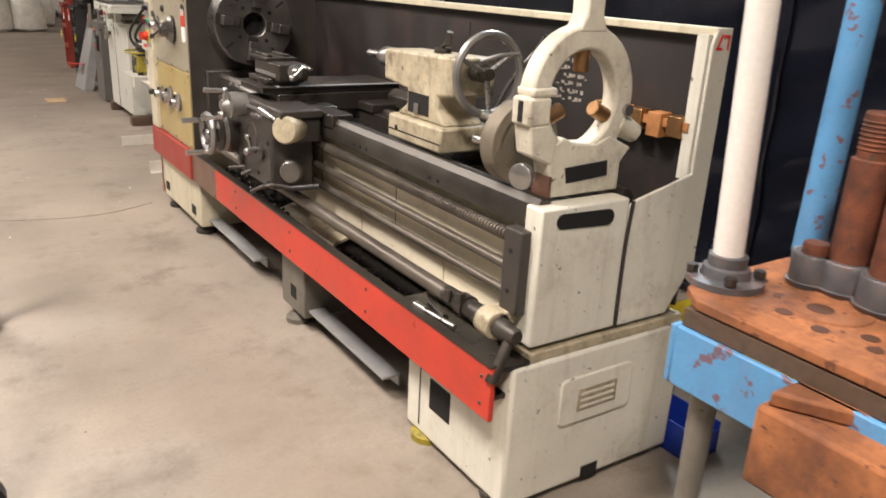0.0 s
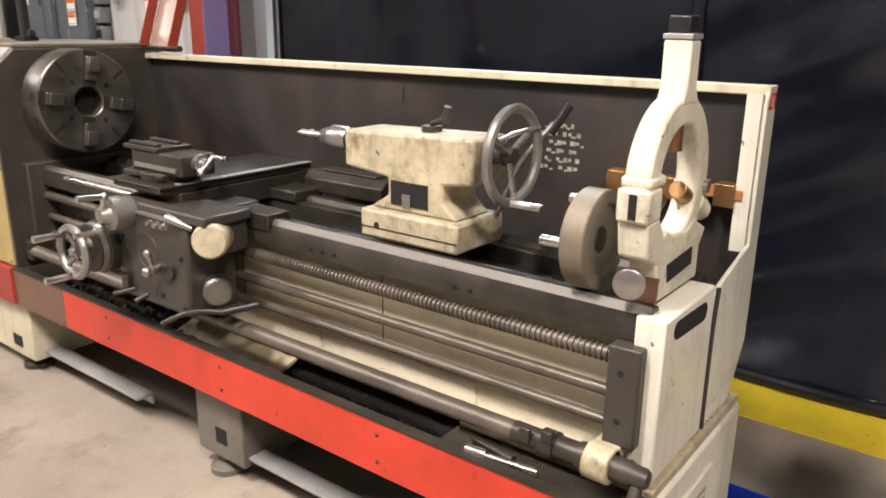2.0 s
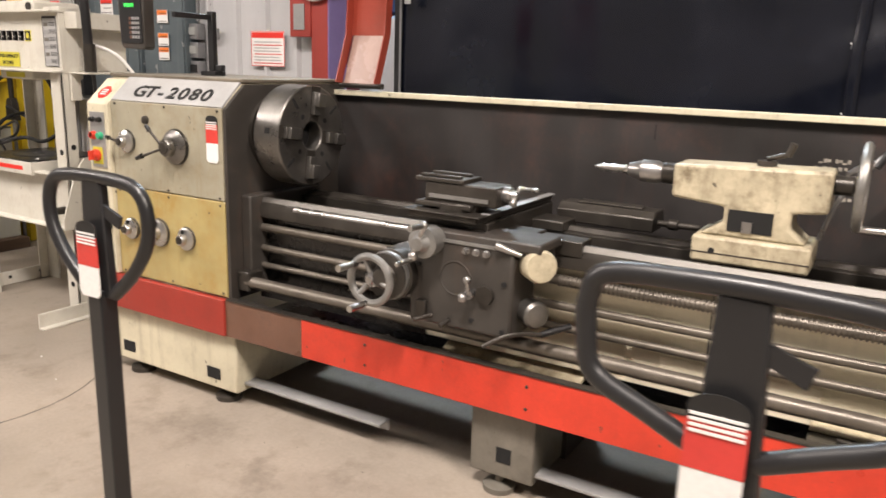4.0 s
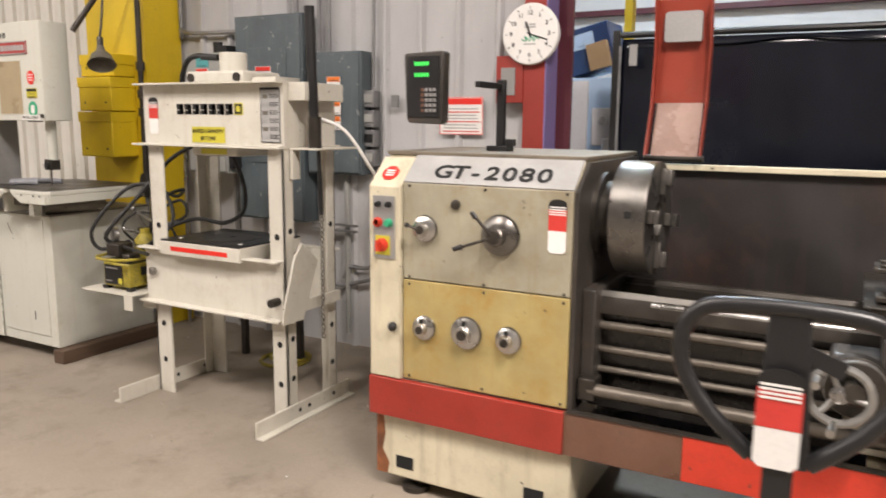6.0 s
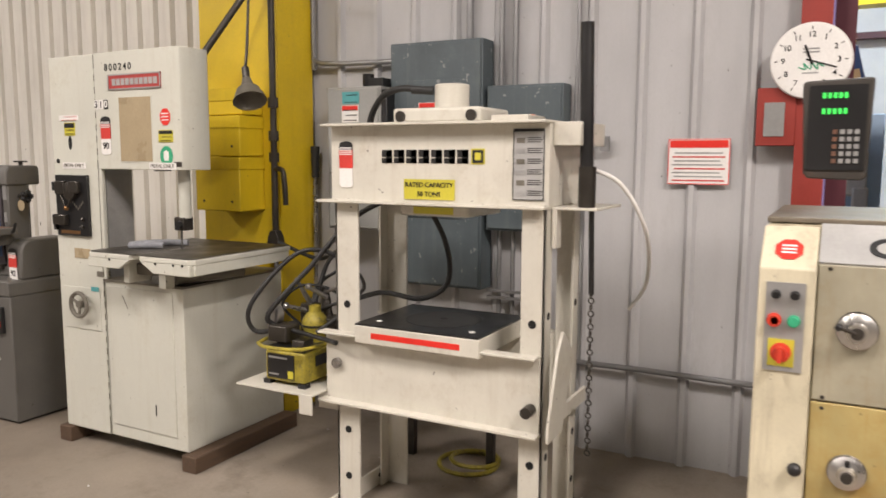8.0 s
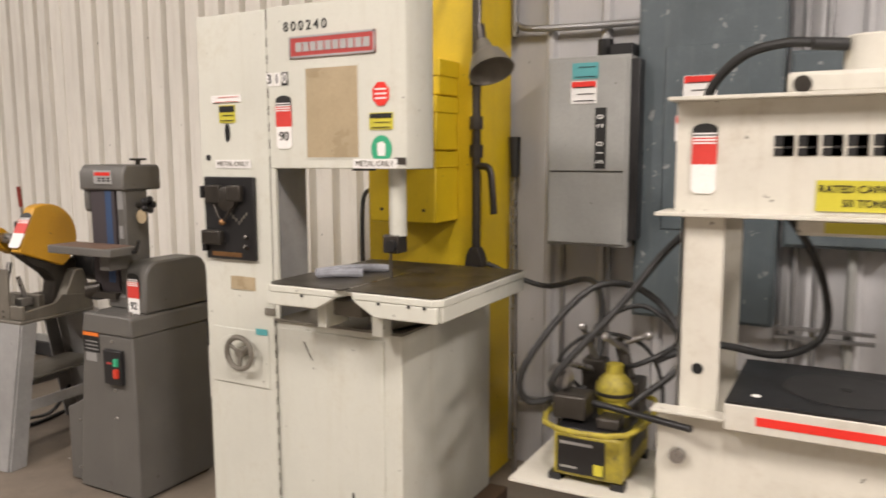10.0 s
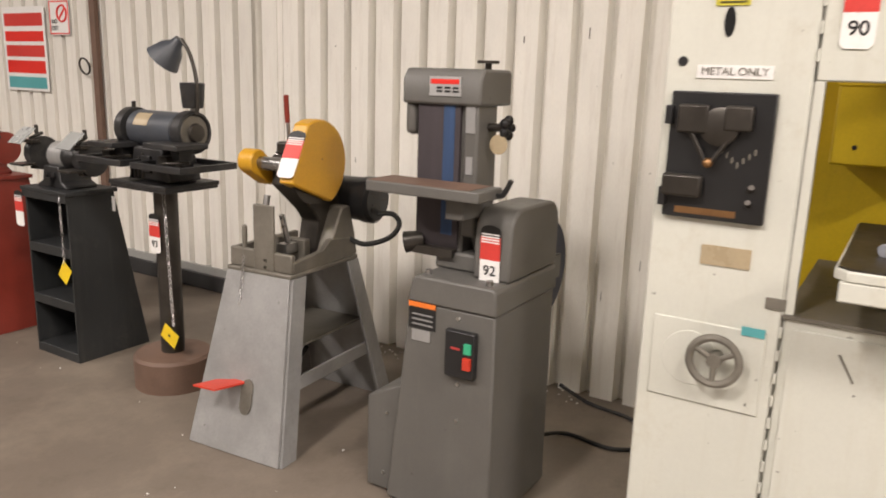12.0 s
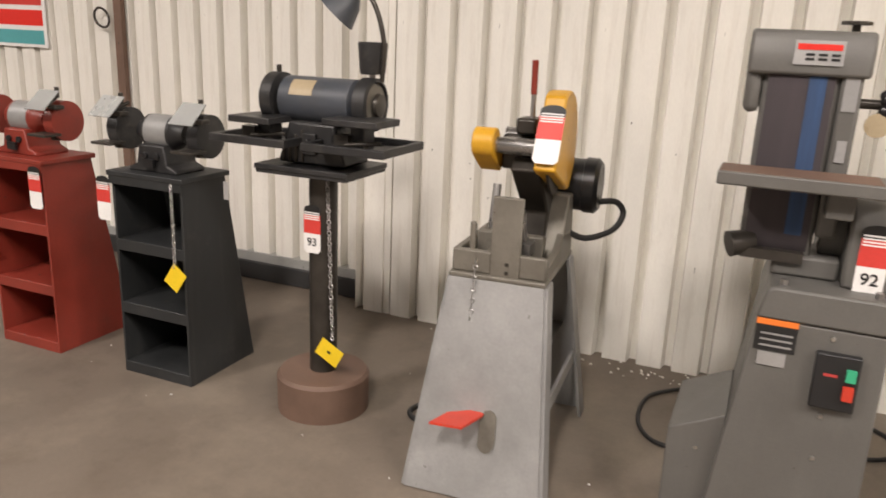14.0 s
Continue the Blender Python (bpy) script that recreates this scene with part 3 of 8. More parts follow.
def build_lathe():
    o = (1.5, 3.3, 0)
    t = thing("engine_lathe", o, "large worn cream engine lathe with a red front lip", "lathe")

    def M():
        return Mesh(o)

    # headstock
    body = part("headstock", M().box(1.185, 4.362, 0.52, 1.97, 5.232, 1.36).prism([(1.185, 1.36), (1.30, 1.462), (1.97, 1.462), (1.97, 1.36)], "y", 4.362, 5.232), CREAM_DIRTY, t, bevel=0.006)
    part("top_cover", M().box(1.29, 4.355, 1.462, 1.985, 5.24, 1.478), CAST_TAN, body, "oil-stained metal top cover", 0.003)
    part("side_plate", M().prism([(1.178, 0.52), (1.178, 1.352), (1.295, 1.456), (1.975, 1.456), (1.975, 0.52)], "y", 4.345, 4.362), DARK_PAINT, body, "dark grey side face")
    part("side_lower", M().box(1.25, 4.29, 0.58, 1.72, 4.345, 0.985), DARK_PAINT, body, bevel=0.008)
    part("upper_panel", M().box(1.174, 4.366, 0.962, 1.184, 5.09, 1.356), PANEL_GREY, body, "oil-stained beige control panel", 0.003)
    part("lower_panel", M().box(1.173, 4.366, 0.53, 1.184, 5.09, 0.957), PANEL_YELLOW, body, "yellowed lower gearbox panel", 0.003)
    slope = M().add([(1.18, 5.09, 1.356), (1.18, 4.366, 1.356), (1.292, 4.366, 1.458), (1.292, 5.09, 1.458), (1.176, 5.09, 1.362), (1.176, 4.366, 1.362), (1.286, 4.366, 1.464), (1.286, 5.09, 1.464)],
                    [(0, 1, 2, 3), (4, 7, 6, 5), (0, 4, 5, 1), (1, 5, 6, 2), (2, 6, 7, 3), (3, 7, 4, 0)])
    plate = part("name_plate", slope, PLATE, body, "white sloping plate with black model letters")
    ang = math.degrees(math.atan2(1.458 - 1.356, 1.292 - 1.18))
    for k, ch in enumerate("GT-2080"):
        yy = 4.925 - 0.0715 * k
        lettering(ch, 0.096, INK, "letter", plate, bold=0.022, m=Matrix.Translation((1.216 - o[0], yy - o[1], 1.403 - o[2])) @ FACE @ Matrix.Rotation(radians(-(90 - ang)), 4, "X") @ Matrix.Diagonal((1.25, 1, 1, 1)))
    # control strip
    strip = part("control_strip", M().prism([(1.155, 0.525), (1.155, 1.34), (1.275, 1.452), (1.6, 1.452), (1.6, 0.525)], "y", 5.094, 5.245), CREAM, t, "cream control column", 0.005)
    part("switch_plate", M().box(1.150, 5.118, 1.04, 1.156, 5.222, 1.30), SILVER, strip, "grey switch plate")
    for y, z, r, mm in ((5.195, 1.265, 0.011, BLACK), (5.145, 1.265, 0.011, BLACK), (5.197, 1.19, 0.017, RED), (5.145, 1.19, 0.015, SIGN_GREEN), (5.195, 1.19, 0.012, RED)):
        part("push_button", M().turn([(0, r * 1.2), (0.008, r * 1.2), (0.009, r), (0.02, r * 0.9)], (1.150, y, z), (-1, 0, 0), 16), mm, strip)
    part("switch_surround", M().box(1.147, 5.14, 1.055, 1.151, 5.21, 1.135), SIGN_YELLOW, strip)
    part("rotary_switch", M().turn([(0, 0.028), (0.012, 0.028), (0.014, 0.02), (0.03, 0.018)], (1.147, 5.175, 1.097), (-1, 0, 0), 20).box(1.10, 5.169, 1.075, 1.125, 5.181, 1.12), RED, strip)
    part("black_knob", M().ball((1.135, 5.12, 0.757), 0.02), BLACK, strip)
    part("stop_sticker", M().prism([(5.17 + 0.04 * math.cos(radians(22.5 + 45 * k)), 0.0 + 0.04 * math.sin(radians(22.5 + 45 * k))) for k in range(8)], "x", -0.002, 0,
                                   Matrix.Translation((1.205, 0, 1.39)) @ Matrix.Rotation(radians(46), 4, "Y")), SIGN_RED, strip, "red octagonal warning sticker")
    for k in range(3):
        part("sticker_line", M().box(-0.0032, 5.15, -0.016 + 0.013 * k, -0.002, 5.19, -0.010 + 0.013 * k, Matrix.Translation((1.205, 0, 1.39)) @ Matrix.Rotation(radians(46), 4, "Y")), PAPER, strip)

    def knob(name, y, z, r, deep, lever=None):
        k = part(name, M().turn([(0, r * 1.05), (0.004, r * 1.08), (0.012, r * 1.22), (0.016, r * 1.22), (deep * 0.5, r * 0.86), (deep * 0.55, r * 0.66), (deep * 0.92, r * 0.62), (deep, r * 0.54)], (1.174, y, z), (-1, 0, 0), 32), BRIGHT if r < 0.06 else CHUCK, body, "round polished steel control knob")
        part("knob_skirt", M().turn([(0, r * 1.3), (0.003, r * 1.3)], (1.174, y, z), (-1, 0, 0), 32), CHUCK, k)
        part("knob_cap", M().turn([(0, r * 0.42), (0.006, r * 0.38), (0.008, 0.0)], (1.174 - deep, y, z), (-1, 0, 0), 20), DARK_STEEL, k)
        if lever:
            dy, dz = lever
            part("lever", M().rod((1.174 - deep, y, z), (1.174 - deep - 0.02, y + dy, z + dz), 0.006), DARK_STEEL, k)
            part("lever_grip", M().rod((1.174 - deep - 0.018, y + dy * 0.85, z + dz * 0.85), (1.174 - deep - 0.02, y + dy * 1.1, z + dz * 1.1), 0.011, 0.008), BLACK, k)
        return k
    knob("speed_knob", 4.984, 1.175, 0.042, 0.05, (0.05, 0.02))
    big = knob("range_dial", 4.653, 1.174, 0.062, 0.07, (0.075, 0.085))
    part("lever", M().rod((1.105, 4.653, 1.174), (1.085, 4.79, 1.125), 0.006), DARK_STEEL, big)
    part("lever_grip", M().rod((1.087, 4.775, 1.131), (1.084, 4.81, 1.118), 0.012, 0.009), BLACK, big)
    for y, z, r in ((4.986, 0.762, 0.04), (4.792, 0.768, 0.052), (4.608, 0.764, 0.042)):
        k = knob("feed_knob", y, z, r, 0.05)
        part("pointer", M().box(1.140, y - 0.006, z + r * 0.5, 1.152, y + 0.006, z + r * 1.05), BLACK, k)
    part("sight_plug", M().turn([(0, 0.02), (0.012, 0.018), (0.016, 0.012)], (1.174, 4.847, 1.281), (-1, 0, 0), 18), DARK_STEEL, body)
    for y in (4.39, 4.72, 5.06):
        for z in (0.972, 0.94, 0.545, 1.345):
            part("panel_screw", M().turn([(0, 0.006), (0.004, 0.005)], (1.174, y, z), (-1, 0, 0), 10), DARK_STEEL, body)
    # spindle nose and chuck
    nose = part("spindle_nose", M().turn([(0, 0.17), (0.02, 0.17), (0.022, 0.135), (0.085, 0.135)], (AX, 4.345, AZ), (0, -1, 0), 40), DARK_STEEL, t)
    R = 0.218
    holed = [(AX + R * math.cos(2 * math.pi * i / 48), AZ + R * math.sin(2 * math.pi * i / 48)) for i in range(48)]
    bore = [(AX + 0.062 * math.cos(2 * math.pi * i / 48), AZ + 0.062 * math.sin(2 * math.pi * i / 48)) for i in range(48)]
    chuck = part("chuck", M().ring(holed, bore, "y", 4.128, 4.268), CHUCK, t, "heavy four-jaw steel chuck", 0.006)
    part("bore", M().rod((AX, 4.20, AZ), (AX, 4.205, AZ), 0.064), HOLE, chuck)
    for k in range(4):
        m = Matrix.Translation((AX, 4.128, AZ)) @ Matrix.Rotation(radians(90 * k + 8), 4, "Y")
        part("jaw_slot", Mesh(o).box(0.064, -0.0015, -0.028, 0.214, 0.0, 0.028, m), DARK_STEEL, chuck)
        jaw = Mesh(o).box(0.09, -0.022, -0.025, 0.19, -0.001, 0.025, m).box(0.125, -0.042, -0.025, 0.185, -0.022, 0.025, m)
        part("jaw", jaw, CHUCK, chuck, bevel=0.003)
        m2 = Matrix.Translation((AX, 4.128, AZ)) @ Matrix.Rotation(radians(90 * k + 53), 4, "Y")
        part("mounting_slot", Mesh(o).box(0.15, -0.0015, -0.006, 0.205, 0.0, 0.006, m2), HOLE, chuck)
        part("bolt_hole", Mesh(o).rod(m2 @ Vector((0.105, -0.0015, 0)), m2 @ Vector((0.105, 0.001, 0)), 0.011, seg=12), HOLE, chuck)
        part("key_socket", Mesh(o).box(R - 0.001, 0.05, -0.012, R + 0.0015, 0.075, 0.012, m), HOLE, chuck)
    # bed
    bed = part("bed", M().box(1.36, 1.53, 0.5, 1.66, 4.36, 0.9).box(1.352, 1.62, 0.53, 1.36, 2.6, 0.64).box(1.352, 2.62, 0.53, 1.36, 3.44, 0.64), BED_CREAM, t, "oil-streaked cream bed casting", 0.005)
    part("front_way", M().prism([(1.31, 0.885), (1.31, 0.93), (1.335, 0.968), (1.36, 0.968), (1.375, 0.95), (1.42, 0.95), (1.42, 0.885)], "y", 1.512, 4.345), DARK_STEEL, bed, "worn dark steel slideway", 0.002)
    # lighter steel strip draws the shine along the way's bevel
    part("way_edge", M().prism([(1.3225, 0.951), (1.3345, 0.9685), (1.334, 0.9705), (1.3205, 0.951)], "y", 1.515, 4.34), WAY, bed)
    part("back_way", M().prism([(1.59, 0.885), (1.59, 0.95), (1.63, 0.95), (1.645, 0.968), (1.67, 0.968), (1.69, 0.94), (1.69, 0.885)], "y", 1.512, 4.345), DARK_STEEL, bed, "", 0.002)
    part("bed_floor", M().box(1.42, 1.53, 0.895, 1.59, 4.3, 0.905), OILY, bed)
    for y in (2.0, 2.05, 2.5, 2.55, 2.6):
        part("way_plug", M().rod((1.306, y, 0.908), (1.312, y, 0.908), 0.006, seg=10), HOLE, bed)
    for y in (2.35, 3.0):
        part("casting_joint", M().box(1.3585, y, 0.64, 1.3605, y + 0.003, 0.89), GUARD_IN, bed)
    # added black sheet darkens the cream bed where it lies in shade
    part("gap_panel", M().box(1.352, 3.445, 0.5, 1.3595, 4.34, 0.884), OILY, bed, "added black sheet for the shaded bed under the chuck")
    part("access_plate", M().box(1.347, 2.0, 0.545, 1.353, 2.5, 0.63), BED_CREAM, bed, "", 0.003)
    # lead screw, feed rods and control shaft
    prof = []
    y = 0.0
    prof.append((0, 0.0165))
    while y < 1.3:
        prof += [(y + 0.0035, 0.0165), (y + 0.005, 0.0215), (y + 0.010, 0.0215), (y + 0.0115, 0.0165)]
        y += 0.015
    part("lead_screw", M().turn(prof, (1.325, 1.57, 0.836), (0, 1, 0), 16), ROD, t, "oily threaded lead screw")
    part("lead_screw_sleeve", M().rod((1.325, 2.86, 0.836), (1.325, 4.32, 0.836), 0.018), ROD, t)
    part("feed_rod", M().rod((1.325, 1.57, 0.742), (1.325, 4.32, 0.742), 0.0155), ROD, t)
    part("reverse_rod", M().rod((1.325, 1.57, 0.662), (1.325, 4.32, 0.662), 0.014), ROD, t)
    part("bright_guide_bar", M().rod((1.33, 3.33, 0.93), (1.33, 4.1, 0.93), 0.02), BRIGHT, t)
    shaft = part("brake_shaft", M().rod((1.235, 1.75, 0.602), (1.235, 4.3, 0.602), 0.026), ROD, t, "long grey control shaft")
    part("shaft_collar", M().turn([(0, 0.035), (0.02, 0.035), (0.021, 0.03), (0.08, 0.03), (0.081, 0.036), (0.12, 0.036), (0.121, 0.028), (0.2, 0.028)], (1.235, 1.60, 0.602), (0, 1, 0), 20), DARK_STEEL, shaft)
    part("collar_lug", M().box(1.20, 1.68, 0.62, 1.22, 1.71, 0.65), DARK_STEEL, shaft, "", 0.003)
    part("collar_lug", M().box(1.20, 1.74, 0.60, 1.212, 1.77, 0.64), DARK_STEEL, shaft, "", 0.003)
    part("shaft_bearing", M().rod((1.235, 1.535, 0.602), (1.235, 1.60, 0.602), 0.044).box(1.235, 1.535, 0.562, 1.36, 1.60, 0.64), CREAM_DIRTY, shaft, "cream bearing block", 0.004)
    part("shaft_knob", M().turn([(0, 0.03), (0.04, 0.032), (0.05, 0.026), (0.075, 0.026), (0.085, 0.02)], (1.235, 1.535, 0.602), (0, -1, 0), 18), DARK_STEEL, shaft)
    part("shaft_lever", M().rod((1.235, 1.475, 0.60), (1.165, 1.462, 0.475), 0.014, 0.02), DARK_STEEL, shaft)
    part("end_bearing", M().box(1.21, 4.27, 0.56, 1.30, 4.34, 0.65), DARK_STEEL, shaft, "", 0.008)
    brk = part("screw_bracket", M().box(1.268, 1.505, 0.635, 1.36, 1.585, 0.885), DARK_PAINT, t, "dark end bracket of the lead screw", 0.006)
    for z in (0.7, 0.82):
        part("socket_screw", M().rod((1.2665, 1.55, z), (1.269, 1.55, z), 0.008, seg=10), HOLE, brk)
    # chip tray with its red lip
    part("chip_tray", M().box(1.18, 1.48, 0.40, 1.93, 4.36, 0.415), OILY, t, "black oily chip tray")
    lip = part("front_lip", M().box(1.160, 1.455, 0.352, 1.178, 3.93, 0.522), RED, t, "red enamel front lip", 0.004)
    part("headstock_lip", M().box(1.150, 4.37, 0.352, 1.178, 5.25, 0.522), RED_DULL, lip, "darker red lip under the headstock", 0.004)
    part("worn_section", M().box(1.161, 3.93, 0.352, 1.178, 4.37, 0.522), RED_WORN, lip, "section worn to brown metal")
    part("lip_rim", M().box(1.156, 1.455, 0.522, 1.19, 4.36, 0.528), DARK_STEEL, lip)
    for y in (1.5, 2.2, 2.9, 3.6):
        for z in (0.395, 0.48):
            part("rivet", M().turn([(0, 0.007), (0.003, 0.005)], (1.16, y, z), (-1, 0, 0), 10), DARK_STEEL, lip)
    rng = random.Random(4)
    ch = M()
    for k in range(230):
        y, x = rng.uniform(1.6, 3.4), rng.uniform(1.2, 1.36)
        z, s = 0.418 + rng.random() * 0.02, rng.uniform(0.006, 0.03)
        a = rng.uniform(0, 6.28)
        ch.rod((x, y, z), (x + s * math.cos(a), y + s * math.sin(a), z + rng.uniform(-0.002, 0.012)), 0.0012, seg=4)
    part("swarf", ch, CHIPS, t, "curled steel swarf")
    sw = M()
    for k in range(160):
        y, x = rng.uniform(3.2, 4.2), rng.uniform(1.19, 1.36)
        sw.ball((x, y, 0.418 + rng.random() * 0.035), rng.uniform(0.006, 0.02), 6)
    part("swarf_heap", sw, OILY, t, "oily heap of swarf")
    part("loose_drill", M().rod((1.215, 1.72, 0.524), (1.2, 1.86, 0.524), 0.009).rod((1.2, 1.86, 0.526), (1.195, 1.92, 0.526), 0.014), BRIGHT, t)
    part("loose_bit", M().rod((1.235, 1.83, 0.521), (1.255, 1.94, 0.521), 0.008).rod((1.23, 1.80, 0.521), (1.235, 1.83, 0.521), 0.012), DARK_STEEL, t)
    cs2 = M()
    for k in range(190):
        y, x = rng.uniform(1.475, 1.60), rng.uniform(1.66, 1.92)
        z, s, a = 0.532 + rng.random() * 0.02, rng.uniform(0.006, 0.025), rng.uniform(0, 6.28)
        cs2.rod((x, y, z), (x + s * math.cos(a), y + s * math.sin(a), z + rng.uniform(-0.002, 0.012)), 0.0014, seg=4)
    part("shelf_swarf", cs2, CHIPS, t, "bright steel shavings on the base shelf")
    # tail end block, guard and base
    end = part("end_block", M().box(1.30, 1.468, 0.545, 1.63, 1.54, 0.955), PALE, t, "pale scuffed end casting", 0.007)
    part("hand_slot", M().prism([*arc(1.375, 0.915, 0.022, 90, 270, 8), *arc(1.545, 0.908, 0.024, -90, 90, 8)], "y", 1.465, 1.4675), HOLE, end)
    guard = part("splash_guard", M().box(1.925, 1.49, 0.55, 1.937, 4.40, 1.405), GUARD_IN, t, "black oil-stained splash guard sheet")
    part("guard_rail", M().box(1.895, 1.47, 1.405, 1.952, 4.40, 1.43), CREAM, guard, "cream top rail", 0.003)
    part("guard_end", M().prism([(1.635, 0.545), (1.635, 0.93), (1.665, 0.945), (1.885, 1.0), (1.885, 1.385), (1.90, 1.43), (1.965, 1.43), (1.965, 0.7), (1.86, 0.545)], "y", 1.468, 1.48), PALE, guard, "pale end plate with an angled corner", 0.003)
    part("guard_end_flange", M().box(1.875, 1.48, 0.98, 1.889, 1.52, 1.41).box(1.953, 1.48, 0.7, 1.967, 1.54, 1.41), PALE, guard)
    part("seam_bead", M().tube([(1.634, 1.466, 0.55), (1.632, 1.466, 0.8), (1.64, 1.464, 0.945)], 0.006), GUARD_IN, guard)
    lettering("L7", 0.06, SIGN_RED, "painted_mark", guard, Matrix.Translation((1.928 - o[0], 1.4665 - o[1], 1.392)) @ Matrix(((-1, 0, 0, 0), (0, 0, -1, 0), (0, -1, 0, 0), (0, 0, 0, 1))))
    for k in range(6):
        z = 1.13 + 0.027 * k
        ya, yb = 2.01 + 0.012 * (k % 3), 2.17 - 0.02 * (k % 2)
        strokes = M()
        for i in range(9):
            if (i * 7 + k * 3) % 5:
                ys, zs = ya + (yb - ya) * i / 9, z + 0.003 * ((i * 5 + k) % 3 - 1)
                strokes.box(1.9235, ys, zs, 1.9252, ys + 0.010 + 0.003 * ((i + k) % 3), zs + 0.006 + 0.004 * ((i + 2 * k) % 3))
        part("faded_mark", strokes, FADED, guard, "faded pale writing")
    part("slit", M().box(1.923, 2.745, 1.30, 1.9255, 2.748, 1.36), HOLE, guard)
    blk = part("hanging_blocks", M().box(1.87, 1.5, 1.125, 1.925, 1.9, 1.15), COPPER_WOOD, guard, "row of orange-brown toolholder blocks")
    for k in range(5):
        part("block", M().box(1.86, 1.52 + 0.08 * k, 1.10 - 0.012 * (k % 2), 1.915, 1.575 + 0.08 * k, 1.165), COPPER_WOOD if k % 2 else BRASS, blk, "", 0.003)
    base = part("tail_base", M().box(1.235, 1.452, 0.03, 1.955, 2.02, 0.50), PALE, t, "pale scuffed base cabinet", 0.012)
    part("base_shelf", M().box(1.30, 1.46, 0.50, 1.94, 2.02, 0.53), CREAM_DIRTY, base, "", 0.004)
    part("tray_end", M().box(1.18, 1.46, 0.495, 1.30, 2.02, 0.512), OILY, base, "dark oily tray floor")
    rnd = [(1.40 + 0.02 + (0.3) * a, 0.34 + 0.08 * b) for a, b in ((0, -0.85), (0.06, -1), (0.94, -1), (1, -0.85), (1, 0.85), (0.94, 1), (0.06, 1), (0, 0.85))]
    badge = part("maker_plate", M().prism(rnd, "y", 1.442, 1.453), PALE, base, "raised oval-cornered maker's plate", 0.005)
    part("worn_print", M().box(1.49, 1.4395, 0.30, 1.65, 1.4425, 0.375), CREAM_DIRTY, badge)
    for k in range(3):
        part("worn_line", M().box(1.5, 1.438, 0.31 + 0.022 * k, 1.64, 1.44, 0.318 + 0.022 * k), PALE, badge)
    part("front_slot", M().box(1.2325, 1.75, 0.16, 1.2355, 1.87, 0.27), HOLE, base)
    part("seam_line", M().box(1.2325, 1.93, 0.06, 1.2358, 1.935, 0.5), GUARD_IN, base)
    part("bottom_notch", M().box(1.55, 1.449, 0.028, 1.62, 1.4525, 0.075), HOLE, base)
    # headstock base, middle support, flat bars and feet
    hb = part("head_base", M().box(1.19, 4.345, 0.065, 1.95, 5.235, 0.36), CREAM, t, "cream base cabinet with rust at the corner", 0.008)
    part("rust_streak", M().prism([(5.236, 0.07), (5.235, 0.34), (5.2, 0.35), (5.19, 0.25), (5.205, 0.18), (5.17, 0.12), (5.18, 0.07)], "x", 1.1885, 1.1915), RUST, hb, "orange rust streak")
    for y in (5.09, 4.49):
        part("cut_out", M().box(1.187, y - 0.04, 0.11, 1.191, y + 0.045, 0.165), HOLE, hb)
    sup = part("middle_support", M().box(1.215, 2.88, 0.07, 1.5, 3.14, 0.40), CAST_GREY, t, "oily grey support leg", 0.006)
    part("support_hole", M().box(1.2125, 2.97, 0.13, 1.2155, 3.03, 0.19), HOLE, sup)
    part("rear_support", M().box(1.6, 2.9, 0.0, 1.9, 3.12, 0.40), DARK_PAINT, t)
    for y0, y1 in ((2.195, 2.88), (3.58, 4.345)):
        part("flat_bar", M().box(1.235, y0, 0.098, 1.31, y1, 0.110).box(1.30, y0, 0.06, 1.31, y1, 0.098), STAND_GREY, t, "flat grey steel angle bar", 0.002)
    part("chute", M().prism([(1.30, 0.43), (1.55, 0.52), (1.55, 0.532), (1.30, 0.445)], "y", 2.77, 3.36), CREAM_DIRTY, t, "oily cream chip chute", 0.002)
    part("tray_wedge", M().prism([(1.87, 0.415), (2.01, 0.415), (2.02, 0.445), (1.9, 0.47)], "x", 1.26, 1.42), CREAM_DIRTY, t, "oily cream wedge in the tray", 0.004)
    for x, y, mm in ((1.25, 5.07, DARK_STEEL), (1.25, 4.46, DARK_STEEL), (1.85, 5.07, DARK_STEEL), (1.85, 4.46, DARK_STEEL), (1.255, 3.03, CAST_GREY), (1.275, 1.93, YELLOW_GREEN), (1.3, 1.55, DARK_STEEL), (1.86, 1.55, DARK_STEEL)):
        part("levelling_foot", M().turn([(0, 0.062), (0.022, 0.062), (0.03, 0.045), (0.036, 0.018), (0.08, 0.018)], (x, y, 0), (0, 0, 1), 20), mm, t, "round levelling pad")
    # tailstock
    ts = part("tailstock", M().box(1.368, 2.09, 0.968, 1.60, 2.445, 1.055)
              .prism([(2.11, 1.055), (2.43, 1.055), (2.36, 1.10), (2.36, 1.15), (2.53, 1.165), (2.53, 1.275), (2.06, 1.288), (2.06, 1.16), (2.16, 1.15), (2.16, 1.10)], "x", 1.395, 1.56), CREAM_DIRTY, t, "oil-stained cream tailstock", 0.01)
    part("window", M().box(1.3925, 2.21, 1.075, 1.396, 2.345, 1.145), HOLE, ts)
    part("clamp_screw", M().box(1.388, 2.27, 1.075, 1.393, 2.30, 1.11), STEEL, ts)
    part("base_screw", M().rod((1.366, 2.38, 1.01), (1.37, 2.38, 1.01), 0.01, seg=12), HOLE, ts)
    part("base_groove", M().box(1.3665, 2.09, 1.0, 1.3685, 2.445, 1.004), GUARD_IN, ts)
    part("quill", M().rod((AX, 2.53, AZ - 0.012), (AX, 2.58, AZ - 0.012), 0.036), DARK_STEEL, ts)
